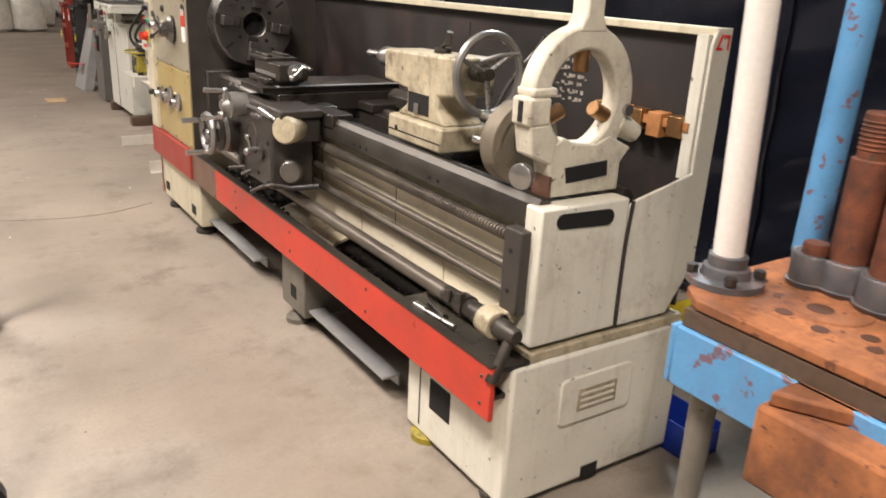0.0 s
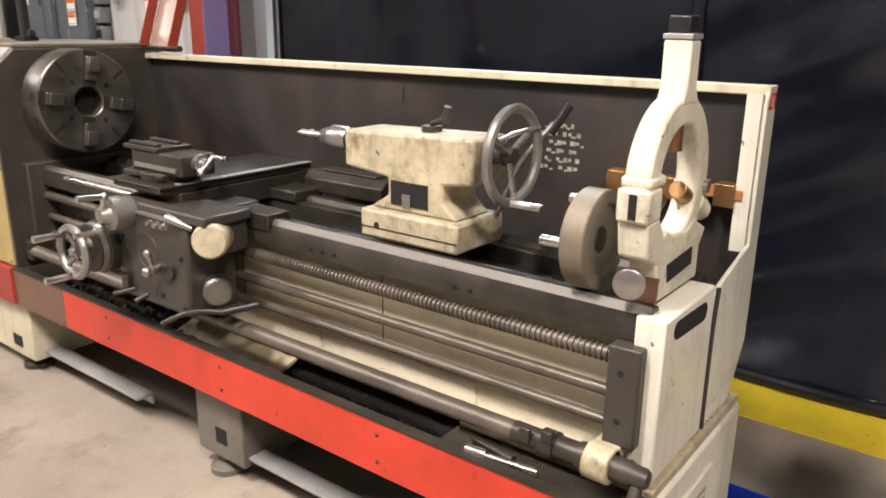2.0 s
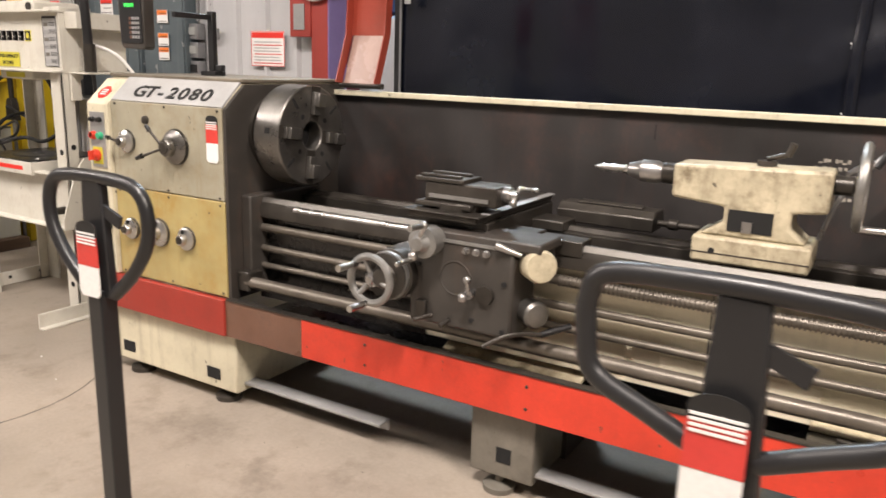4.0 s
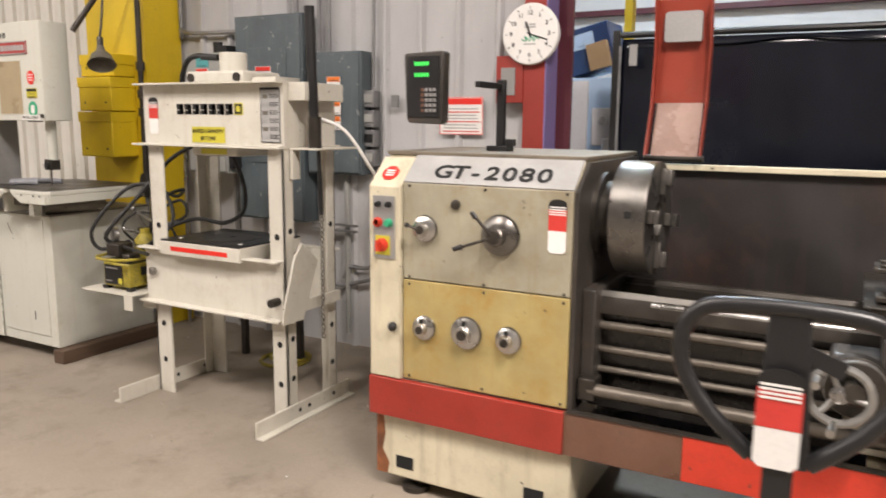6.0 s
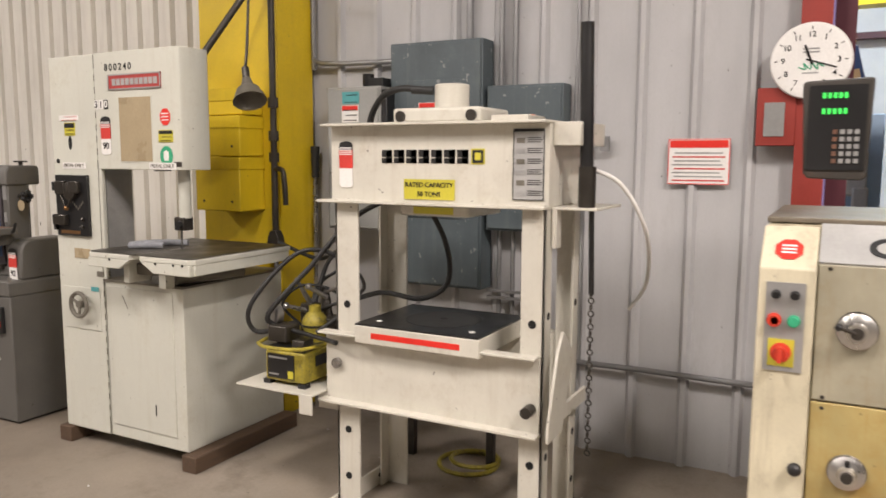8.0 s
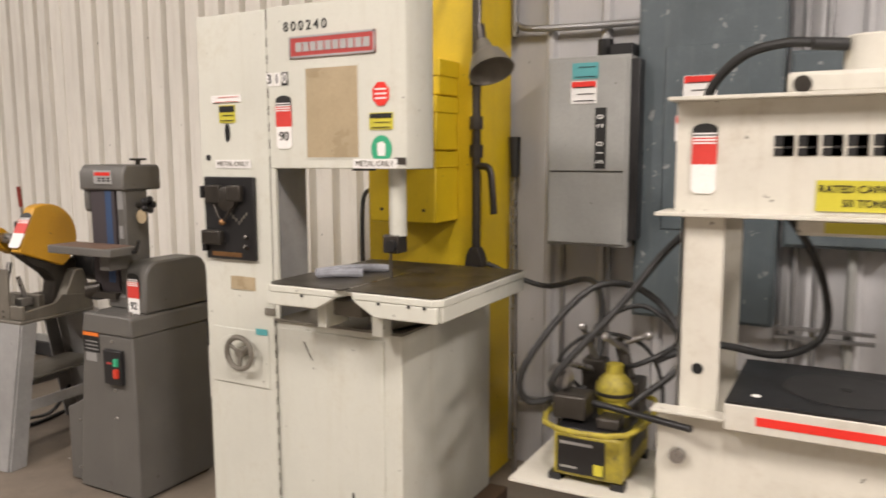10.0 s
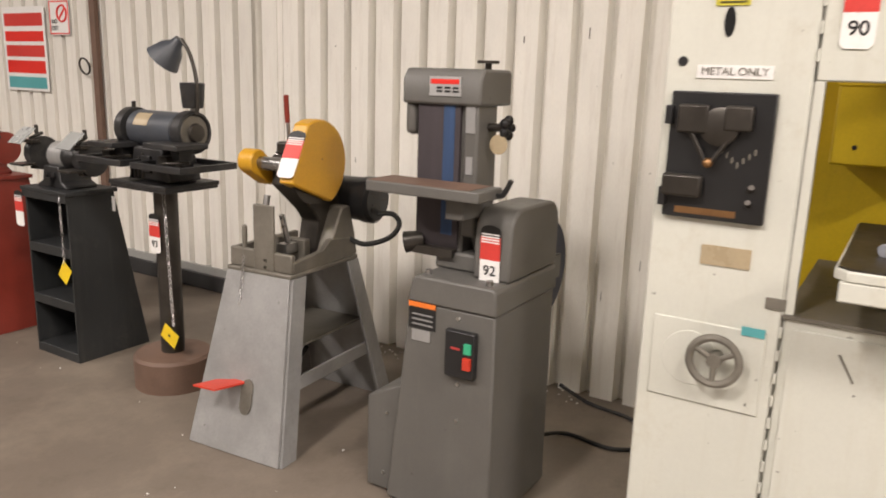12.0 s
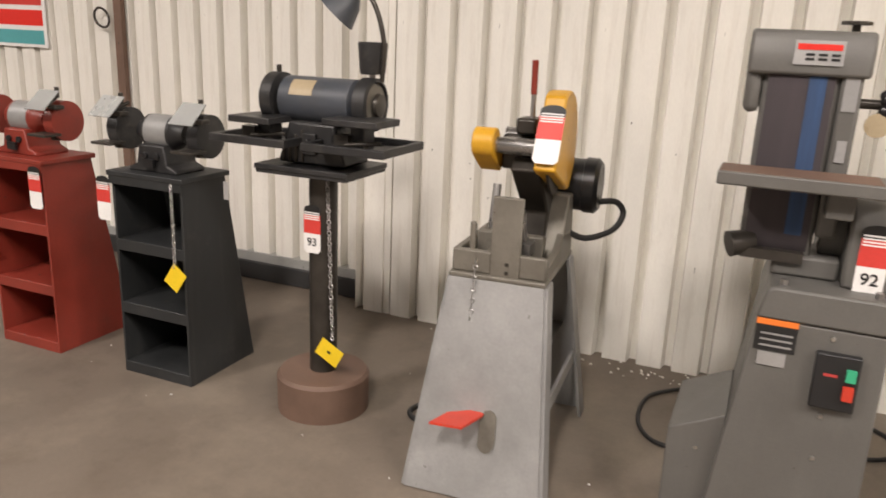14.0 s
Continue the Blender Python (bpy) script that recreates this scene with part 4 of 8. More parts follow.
    part("drill_chuck", M().turn([(0, 0.028), (0.02, 0.038), (0.075, 0.038), (0.08, 0.034), (0.12, 0.022)], (AX, 2.58, AZ - 0.012), (0, 1, 0), 20), STEEL, ts)
    part("drill_bit", M().turn([(0, 0.012), (0.02, 0.016), (0.04, 0.011), (0.06, 0.016), (0.08, 0.011), (0.1, 0.014), (0.13, 0.002)], (AX, 2.695, AZ - 0.012), (0, 1, 0), 10), BRIGHT, ts)
    wh = part("handwheel", M().wheel((AX, 1.985, AZ), (0, 1, 0), 0.125, 0.014), STEEL_DULL, ts, "dull steel handwheel")
    part("hub", M().turn([(0, 0.03), (0.05, 0.03), (0.055, 0.022), (0.08, 0.02)], (AX, 2.06, AZ), (0, -1, 0), 20), DARK_STEEL, wh)
    for k in range(3):
        a = radians(35 + 120 * k)
        part("spoke", M().rod((AX, 2.0, AZ), (AX + 0.12 * math.cos(a), 1.985, AZ + 0.12 * math.sin(a)), 0.01, 0.008), STEEL, wh)
    part("wheel_handle", M().rod((AX - 0.02, 1.985, AZ - 0.125), (AX - 0.02, 1.88, AZ - 0.125), 0.012), BRIGHT, wh)
    part("clamp_lever", M().tube([(1.47, 2.03, 1.28), (1.52, 2.0, 1.30), (1.58, 1.97, 1.31)], 0.007).tube([(1.56, 2.09, 1.05), (1.60, 2.04, 1.2), (1.64, 1.93, 1.345)], 0.008), STEEL, ts)
    part("lever_grip", M().rod((1.625, 1.96, 1.29), (1.645, 1.915, 1.37), 0.012), BLACK, ts)
    part("top_lever", M().rod((AX, 2.26, 1.285), (AX, 2.26, 1.30), 0.03).rod((AX, 2.26, 1.305), (AX - 0.02, 2.20, 1.325), 0.008).rod((AX - 0.02, 2.20, 1.32), (AX - 0.025, 2.185, 1.36), 0.011), DARK_STEEL, ts)
    # saddle, apron and slides
    sd = part("saddle", M().box(1.115, 2.86, 0.965, 1.30, 3.36, 1.0), DARK_PAINT, t, "dark oily saddle", 0.008)
    part("saddle_bridge", M().box(1.2, 3.10, 0.95, 1.78, 3.36, 1.03).box(1.3, 2.97, 0.95, 1.42, 3.36, 0.99).box(1.58, 2.97, 0.95, 1.72, 3.36, 0.99), DARK_STEEL, sd, "", 0.006)
    part("way_wiper", M().box(1.305, 2.79, 0.93, 1.40, 2.965, 0.985), DARK_STEEL, sd, "", 0.004)
    ap = part("apron", M().box(1.105, 2.95, 0.655, 1.295, 3.36, 0.972), DARK_PAINT, t, "dark brown-grey apron", 0.012)
    part("apron_wing", M().box(1.19, 2.88, 0.86, 1.3, 2.95, 0.965), DARK_PAINT, ap, "", 0.012)
    part("apron_rail", M().box(1.1, 2.955, 0.965, 1.112, 3.35, 0.975), STEEL_DULL, ap)
    for k in range(3):
        part("apron_button", M().turn([(0, 0.013), (0.006, 0.013), (0.008, 0.009), (0.02, 0.008)], (1.106, 3.13 - 0.04 * k, 0.945), (-1, 0, 0), 14), STEEL, ap)
    for y, z in ((3.32, 0.68), (2.98, 0.68), (3.32, 0.87), (2.98, 0.85), (3.1, 0.7)):
        part("apron_screw", M().turn([(0, 0.009), (0.005, 0.009), (0.005, 0.005)], (1.105, y, z), (-1, 0, 0), 12), HOLE, ap)
    hw = part("handwheel", M().wheel((1.0, 3.46, 0.808), (1, 0, 0), 0.086, 0.014), STEEL_DULL, ap, "dull aluminium three-spoke handwheel")
    for k in range(3):
        a = radians(70 + 120 * k)
        part("spoke", M().rod((1.02, 3.46, 0.808), (1.0, 3.46 + 0.085 * math.cos(a), 0.808 + 0.085 * math.sin(a)), 0.011, 0.009), STEEL_DULL, hw)
    part("hub", M().turn([(0, 0.03), (0.03, 0.028), (0.034, 0.018), (0.045, 0.015)], (1.035, 3.46, 0.808), (-1, 0, 0), 20), STEEL, hw)
    dial = part("dial_housing", M().turn([(0, 0.095), (0.05, 0.095), (0.055, 0.085), (0.085, 0.085), (0.09, 0.05), (0.12, 0.03)], (1.12, 3.42, 0.82), (-1, 0, 0), 30), DARK_STEEL, ap)
    part("dial_ring", M().turn([(0, 0.089), (0.018, 0.089), (0.019, 0.08)], (1.062, 3.42, 0.82), (-1, 0, 0), 30), STEEL_DULL, dial)
    part("handle", M().rod((1.0, 3.47, 0.722), (0.90, 3.475, 0.722), 0.011, 0.013), BRIGHT, hw)
    part("handle", M().rod((1.0, 3.52, 0.86), (0.90, 3.525, 0.86), 0.011, 0.013), BRIGHT, hw)
    part("housing_block", M().box(1.13, 3.33, 0.74, 1.29, 3.5, 0.90), DARK_PAINT, ap, "", 0.02)
    cd = part("cross_dial", M().turn([(0, 0.052), (0.03, 0.052), (0.032, 0.056), (0.075, 0.056), (0.08, 0.035), (0.11, 0.022)], (1.115, 3.27, 0.965), (-1, 0, 0), 28), STEEL_DULL, sd, "graduated steel dial")
    part("ball_crank", M().rod((1.02, 3.29, 0.93), (1.02, 3.25, 1.03), 0.008).rod((1.02, 3.25, 1.03), (0.93, 3.25, 1.035), 0.009, 0.011).rod((1.02, 3.29, 0.91), (0.93, 3.3, 0.905), 0.009).ball((1.015, 3.29, 0.92), 0.018).ball((1.02, 3.25, 1.03), 0.014), BRIGHT, cd)
    part("feed_plug", M().turn([(0, 0.035), (0.012, 0.033)], (1.105, 3.05, 0.80), (-1, 0, 0), 20), DARK_STEEL, ap)
    part("feed_ring", M().wheel((1.106, 3.17, 0.84), (1, 0, 0), 0.06, 0.004), DARK_PAINT, ap)
    part("selector", M().rod((1.105, 3.10, 0.80), (1.07, 3.10, 0.80), 0.016).rod((1.075, 3.10, 0.80), (1.065, 3.10, 0.85), 0.008).ball((1.062, 3.10, 0.855), 0.014).ball((1.062, 3.115, 0.79), 0.017), STEEL, ap)
    part("lower_lug", M().box(1.085, 3.28, 0.68, 1.105, 3.32, 0.74), DARK_STEEL, ap, "", 0.004)
    part("lower_pin", M().rod((1.10, 3.26, 0.69), (1.04, 3.30, 0.68), 0.008), DARK_STEEL, ap)
    part("lower_pin", M().rod((1.10, 3.19, 0.685), (1.06, 3.20, 0.67), 0.009), DARK_STEEL, ap)
    ball = part("pump_cover", M().turn([(0, 0.04), (0.0, 0.05), (0.015, 0.057), (0.10, 0.057), (0.112, 0.05), (0.116, 0.0)], (1.21, 2.93, 0.918), (-0.75, -0.66, 0.06), 28), CREAM_DIRTY, ap, "rounded oil-stained cream cap")
    part("cap_lever", M().rod((1.12, 2.93, 0.955), (1.085, 3.01, 0.985), 0.008, 0.015), STEEL, ball)
    part("lower_boss", M().turn([(0, 0.046), (0.06, 0.048), (0.07, 0.04), (0.075, 0.012)], (1.2, 2.93, 0.745), (-0.6, -0.8, 0), 24), CHUCK, ap)
    part("start_lever", M().tube([(1.16, 2.86, 0.682), (1.12, 2.91, 0.685), (1.08, 2.96, 0.675), (1.04, 3.02, 0.64)], 0.008), DARK_STEEL, ap)
    part("lever_grip", M().rod((1.16, 2.86, 0.682), (1.25, 2.79, 0.70), 0.011), BLACK, ap)
    cs = part("cross_slide", M().box(1.14, 3.115, 1.03, 1.80, 3.40, 1.052), DARK_STEEL, sd, "dark cross slide under its cover plate", 0.004)
    part("cover_plate", M().box(1.13, 3.10, 1.052, 1.79, 3.42, 1.058), DARK_STEEL, cs, "thin oily cover plate", 0.002)
    part("plate_edge", M().box(1.20, 3.098, 1.0575, 1.79, 3.13, 1.0608), SILVER, cs, "bright silver strip along the plate's edge")
    cp = part("compound_rest", M().box(1.195, 3.07, 1.085, 1.325, 3.36, 1.155), DARK_STEEL, sd, "dark steel compound slide", 0.005)
    part("swivel_base", M().rod((1.26, 3.24, 1.055), (1.26, 3.24, 1.087), 0.095, seg=28).box(1.175, 3.16, 1.066, 1.345, 3.39, 1.085), DARK_STEEL, cp, "", 0.004)
    part("compound_cap", M().box(1.19, 3.20, 1.155, 1.33, 3.40, 1.17).box(1.205, 3.22, 1.17, 1.225, 3.385, 1.181).box(1.285, 3.22, 1.17, 1.305, 3.385, 1.181), DARK_STEEL, cp, "", 0.003)
    part("compound_gib", M().box(1.19, 3.1, 1.098, 1.196, 3.34, 1.112), STEEL_DULL, cp)
    part("compound_dial", M().turn([(0, 0.03), (0.025, 0.032), (0.028, 0.022), (0.05, 0.016)], (1.26, 3.07, 1.125), (0, -1, 0), 22), STEEL, cp)
    part("compound_crank", M().rod((1.235, 3.025, 1.105), (1.285, 3.025, 1.15), 0.008).rod((1.285, 3.025, 1.15), (1.29, 2.955, 1.15), 0.008).ball((1.235, 3.025, 1.105), 0.014), BRIGHT, cp)
    part("taper_attachment", M().prism([(1.70, 0.97), (1.70, 1.02), (1.73, 1.045), (1.83, 1.045), (1.85, 1.02), (1.85, 0.97)], "y", 2.66, 3.05).box(1.74, 2.72, 1.045, 1.80, 2.98, 1.055).rod((1.76, 2.66, 1.0), (1.76, 2.50, 1.0), 0.012).rod((1.76, 2.62, 1.0), (1.76, 2.58, 1.0), 0.02), DARK_STEEL, sd, "dark taper attachment", 0.006)
    # steady rest standing at the end of the bed
    y0, y1 = 1.525, 1.585
    cx, cz = AX - 0.015, 1.235
    N = 36
    outer, inner = [], []
    for i in range(N):
        a = 2 * math.pi * i / N
        outer.append((cx + 0.185 * math.cos(a), cz + 0.195 * math.sin(a)))
        inner.append((cx + 0.122 * math.cos(a), cz + 0.130 * math.sin(a)))
    sr = part("steady_rest", M().ring(outer, inner, "y", y0, y1), STEADY, t, "chipped cream steady rest ring", 0.008)
    part("rest_foot", M().prism([(1.36, 0.968), (1.36, 1.03), (1.335, 1.10), (1.40, 1.135), (1.44, 1.115), (1.52, 1.11), (1.57, 1.13), (1.66, 1.09), (1.625, 1.05), (1.625, 0.968)], "y", y0 - 0.004, y1 + 0.004), STEADY, sr, "", 0.006)
    part("foot_window", M().prism([(1.42, 1.005), (1.41, 1.05), (1.57, 1.06), (1.575, 1.015)], "y", y0 - 0.0055, y0 - 0.0035), HOLE, sr)
    part("red_edge", M().box(1.357, y0 - 0.006, 0.97, 1.366, y1 + 0.006, 1.03), RED_WORN, sr)
    part("top_column", M().prism([(cx - 0.045, 1.41), (cx - 0.022, 1.45), (cx - 0.022, 1.55), (cx + 0.038, 1.55), (cx + 0.038, 1.45), (cx + 0.06, 1.41)], "y", y0 - 0.002, y1 + 0.002), STEADY, sr, "", 0.006)
    part("column_band", M().box(cx - 0.024, y0 - 0.004, 1.55, cx + 0.04, y1 + 0.004, 1.562), SILVER, sr, "", 0.002)
    part("top_cap", M().box(cx - 0.02, y0 + 0.005, 1.562, cx + 0.036, y1 - 0.005, 1.60), BLACK, sr, "", 0.004)
    part("side_clamp", M().box(1.265, y0 - 0.008, 1.17, 1.34, y1 + 0.008, 1.245).box(1.275, y0 - 0.006, 1.245, 1.36, y1 + 0.006, 1.27), STEADY, sr, "", 0.008)
    part("clamp_slot", M().box(1.262, 1.545, 1.18, 1.266, 1.562, 1.235), HOLE, sr)
    part("hinge_pin", M().rod((1.625, y0 - 0.012, 1.20), (1.625, y1 + 0.012, 1.20), 0.016), STEEL, sr)
    part("rest_knob", M().turn([(0, 0.036), (0.02, 0.036), (0.024, 0.03)], (1.30, 1.56, 1.03), (-0.9, -0.3, 0), 20), STEEL, sr)
    for a, L in ((90, 0.1), (205, 0.1), (335, 0.1)):
        ca, sa = math.cos(radians(a)), math.sin(radians(a))
        part("brass_finger", M().rod((cx + 0.15 * ca, 1.553, cz + 0.155 * sa), (cx + 0.065 * ca, 1.553, cz + 0.07 * sa), 0.022), BRASS, sr, "brass-tipped finger", 0.002)
    part("left_step", M().prism([(1.29, 1.09), (1.275, 1.17), (1.34, 1.175), (1.375, 1.13), (1.36, 1.06)], "y", y0 - 0.006, y1 + 0.006), STEADY, sr, "", 0.006)
    for a in (335,):
        ca, sa = math.cos(radians(a)), math.sin(radians(a))
        part("finger_boss", M().rod((cx + 0.17 * ca, 1.555, cz + 0.17 * sa), (cx + 0.26 * ca, 1.555, cz + 0.26 * sa), 0.036, 0.03), STEADY, sr)
    disc = part("drive_plate", M().turn([(0.03, 0.0), (0.03, 0.03), (0.012, 0.032), (0.012, 0.085), (0, 0.09), (0, 0.118), (0.003, 0.121), (0.057, 0.121), (0.06, 0.118), (0.06, 0.0)], (1.385, 1.665, 1.089), (0, 1, 0), 40), CAST_TAN, t, "dull grey-brown iron drive plate resting on the bed")
    for a in (60, 180, 300):
        part("drive_pin", M().rod((1.385 + 0.09 * math.cos(radians(a)), 1.72, 1.089 + 0.09 * math.sin(radians(a))), (1.385 + 0.09 * math.cos(radians(a)), 1.785, 1.089 + 0.09 * math.sin(radians(a))), 0.012, 0.014), BRIGHT, disc)
    # chuck shield hinged over the chuck
    pts = [(1.875, 1.465), (1.955, 1.69), (1.975, 1.90), (1.94, 2.12)]
    back = [(x + 0.006, z + 0.002) for x, z in pts]
    sh = part("chuck_shield", M().prism(pts[1:] + back[:0:-1], "y", 4.062, 4.282), RED_SHIELD, t, "open red hinged chuck guard")
    part("shield_window", M().prism([pts[0], pts[1], back[1], back[0]], "y", 4.075, 4.27), SHIELD_GREY, sh, "scuffed translucent panel")
    for y in (4.055, 4.282):
        part("shield_flange", M().prism([(x - 0.045, z + 0.004) for x, z in pts] + [(x + 0.004, z) for x, z in pts[::-1]], "y", y, y + 0.006), RED_SHIELD, sh)
    part("shield_pane", M().prism([(4.10, 1.945), (4.245, 1.945), (4.25, 1.955), (4.25, 2.06), (4.24, 2.07), (4.105, 2.07), (4.095, 2.06), (4.095, 1.955)], "x", 1.935, 1.965), SILVER, sh, "pale square window")
    part("shield_hinge", M().rod((1.89, 4.05, 1.455), (1.89, 4.30, 1.455), 0.014), DARK_STEEL, sh)
    # read-out on its arm
    arm = part("readout_arm", M().box(1.55, 4.80, 1.478, 1.62, 4.90, 1.5).box(1.57, 4.83, 1.5, 1.60, 4.865, 1.78).box(1.36, 4.84, 1.74, 1.59, 4.865, 1.765).box(1.57, 4.78, 1.5, 1.6, 4.82, 1.53), BLACK, t, "black bracket", 0.003)
    ro = part("readout", M().prism([(4.985, 1.60), (5.0, 1.59), (5.14, 1.595), (5.152, 1.61), (5.165, 1.87), (5.155, 1.878), (4.985, 1.885), (4.978, 1.878)], "x", 1.30, 1.36), DARK_PAINT, t, "dark digital read-out with green digits", 0.006)
    part("readout_face", M().box(1.296, 4.995, 1.62, 1.301, 5.145, 1.865), BLACK, ro)
    for z in (1.835, 1.79):
        for k in range(5):
            part("digit", M().box(1.2935, 5.045 + 0.014 * k, z - 0.008, 1.2962, 5.054 + 0.014 * k, z + 0.008), GREEN_LCD, ro)
    for i in range(4):
        for j in range(5):
            part("key", M().box(1.2925, 5.01 + 0.019 * i, 1.64 + 0.021 * j, 1.2962, 5.022 + 0.019 * i, 1.653 + 0.021 * j), SILVER if i < 3 else RED_WORN, ro)
    return t


lathe = build_lathe()
lot_tag(None, None, 1.173, 4.424, 1.224, "", 0.2, 0.07)


# ---- the hydraulic press ----
def build_press():
    o = (1.77, 6.55, 0)
    t = thing("shop_press", o, "cream steel H-frame hydraulic press with a black table plate", "press")

    def M():
        return Mesh(o)
    for y0, y1, out in ((6.045, 6.145, -1), (6.915, 7.035, 1)):
        ye = y0 if out < 0 else y1
        for x, s in ((1.553, 1), (1.985, -1)):
            p = M().box(min(x, x + 0.012 * s), y0, 0.0, max(x, x + 0.012 * s), y1, 1.47)
            p.box(min(x, x + 0.075 * s), ye - (0.0 if out < 0 else 0.012), 0.0, max(x, x + 0.075 * s), ye + (0.012 if out < 0 else 0), 1.47)
            post = part("post", p, PRESS_WHITE, t, "cream channel post with drilled holes", 0.002)
            ym = (y0 + y1) / 2
            for z in (0.2, 0.42, 1.0):
                xf = x - 0.002 if s > 0 else x + 0.002
                part("pin_hole", M().rod((xf, ym, z), (xf + 0.003 * s, ym, z), 0.017, seg=14), HOLE, post)
                part("side_hole", M().rod((x + 0.045 * s, ye - 0.0015, z + 0.03), (x + 0.045 * s, ye + 0.0015, z + 0.03), 0.016, seg=14), HOLE, post)
    for y, s in ((6.03, -1), (7.05, 1)):
        ft = part("foot", M().box(1.28, y - 0.006, 0.0, 2.07, y + 0.006, 0.09).box(1.28, min(y, y + 0.05 * s), 0.0, 2.07, max(y, y + 0.05 * s), 0.01), PRESS_WHITE, t, "angle-iron foot", 0.002)
        for x in (1.62, 1.70, 1.92):
            part("foot_hole", M().rod((x, y - 0.008, 0.05), (x, y + 0.008, 0.05), 0.012, seg=12), HOLE, ft)
    beam = part("top_beam", M().box(1.565, 6.04, 1.465, 1.58, 7.06, 1.785).box(1.975, 6.04, 1.465, 1.99, 7.06, 1.785).box(1.58, 6.04, 1.465, 1.975, 6.05, 1.785), PRESS_WHITE, t, "cream cross beam", 0.002)
    part("top_flange", M().box(1.505, 6.035, 1.785, 1.70, 7.075, 1.796).box(1.86, 6.035, 1.785, 2.04, 7.075, 1.796), PRESS_WHITE, beam, "", 0.002)
    part("bottom_flange", M().box(1.505, 6.04, 1.455, 1.68, 7.105, 1.466).box(1.87, 6.04, 1.455, 2.04, 7.1, 1.466), PRESS_WHITE, beam, "", 0.002)
    part("side_shelf", M().box(1.60, 5.86, 1.452, 1.95, 6.04, 1.462).box(1.60, 6.02, 1.30, 1.66, 6.04, 1.455), PRESS_WHITE, beam, "small side shelf", 0.002)
    part("side_bracket", M().box(1.60, 5.93, 1.70, 1.92, 6.04, 1.79), PRESS_WHITE, beam, "", 0.003)
    bed = part("bed_beam", M().box(1.542, 6.055, 0.56, 1.553, 7.085, 0.875).box(1.987, 6.055, 0.56, 1.998, 7.085, 0.875), PRESS_WHITE, t, "scuffed cream bed beam", 0.002)
    part("bed_flange", M().box(1.49, 6.06, 0.868, 1.553, 7.095, 0.878).box(1.49, 6.05, 0.552, 1.553, 7.1, 0.563).box(1.987, 6.06, 0.868, 2.04, 7.095, 0.878), PRESS_WHITE, bed, "", 0.002)
    part("gusset", M().prism([(1.46, 0.56), (1.46, 0.62), (1.56, 0.90), (1.62, 0.97), (1.75, 0.86), (1.62, 0.56)], "y", 5.985, 5.997), PRESS_WHITE, bed, "", 0.002)
    for y, z, L in ((7.02, 0.73, 0.02), (6.09, 0.66, 0.06), (6.09, 0.61, 0.0)):
        if L:
            part("pin", M().rod((1.54, y, z), (1.54 - L, y, z), 0.023, seg=16), STEEL if L < 0.05 else DARK_STEEL, bed)
    part("cross_strap", M().box(1.60, 5.99, 0.60, 1.95, 6.002, 0.66), PRESS_WHITE, bed)
    tb = part("table_block", M().box(1.475, 6.29, 0.852, 1.98, 6.885, 0.93), PRESS_WHITE, t, "thick white steel table block", 0.004)
    part("table_plate", M().box(1.477, 6.292, 0.93, 1.978, 6.883, 0.938), BLACK, tb, "black top plate")
    part("recess", M().turn([(0, 0.17), (0.002, 0.17), (0.0025, 0.16)], (1.73, 6.58, 0.938), (0, 0, 1), 36), RUBBER, tb)
    part("centre_hole", M().rod((1.73, 6.58, 0.9405), (1.73, 6.58, 0.942), 0.018), HOLE, tb)
    for y in (6.36, 6.81):
        part("spot", M().rod((1.56, y, 0.938), (1.56, y, 0.9395), 0.013, seg=12), PAPER, tb)
    part("red_strip", M().box(1.4735, 6.375, 0.878, 1.4755, 6.80, 0.903), SIGN_RED, tb, "red warning strip")
    # ram
    cyl = part("cylinder", M().turn([(0, 0.075), (0.1, 0.075), (0.105, 0.07)], (1.77, 6.565, 1.86), (0, 0, 1), 28), PRESS_WHITE, t, "cream hydraulic cylinder")
    head = part("ram_carriage", M().box(1.62, 6.36, 1.797, 1.92, 6.775, 1.86), PRESS_WHITE, t, "", 0.012)
    for y in (6.40, 6.735):
        part("roller", M().rod((1.612, y, 1.825), (1.622, y, 1.825), 0.024), DARK_STEEL, head)
    part("side_pad", M().box(1.66, 6.17, 1.797, 1.86, 6.33, 1.825), PRESS_WHITE, t, "", 0.003)
    part("ram_head", M().box(1.60, 6.40, 1.405, 1.94, 6.73, 1.455), PRESS_WHITE, t, "", 0.01)
    part("ram_label", M().box(1.597, 6.47, 1.415, 1.601, 6.66, 1.445), SIGN_YELLOW, t)
    # plain logo shapes on the beam
    logo = part("logo_mark", M().box(1.5625, 6.312, 1.626, 1.566, 6.372, 1.688), SIGN_YELLOW, beam)
    part("logo_inner", M().box(1.560, 6.318, 1.632, 1.5635, 6.366, 1.682), INK, logo)
    part("logo_gap", M().box(1.5585, 6.328, 1.642, 1.561, 6.354, 1.672), SIGN_YELLOW, logo)
    for k in range(7):
        y = 6.795 - 0.06 * k
        b = M().box(1.5625, y - 0.05, 1.628, 1.566, y, 1.649).box(1.5625, y - 0.05, 1.6535, 1.566, y, 1.684).box(1.5625, y - 0.05, 1.628, 1.566, y - 0.022, 1.684)
        part("logo_bar", b, INK, beam)
    # handle parked on the side, with its chain
    part("pump_handle", M().rod((1.66, 5.92, 1.46), (1.645, 5.93, 2.16), 0.026), BLACK, t, "black upright lever in a socket")
    part("lever_sleeve", M().rod((1.66, 5.92, 1.46), (1.66, 5.92, 1.62), 0.034), DARK_STEEL, t)
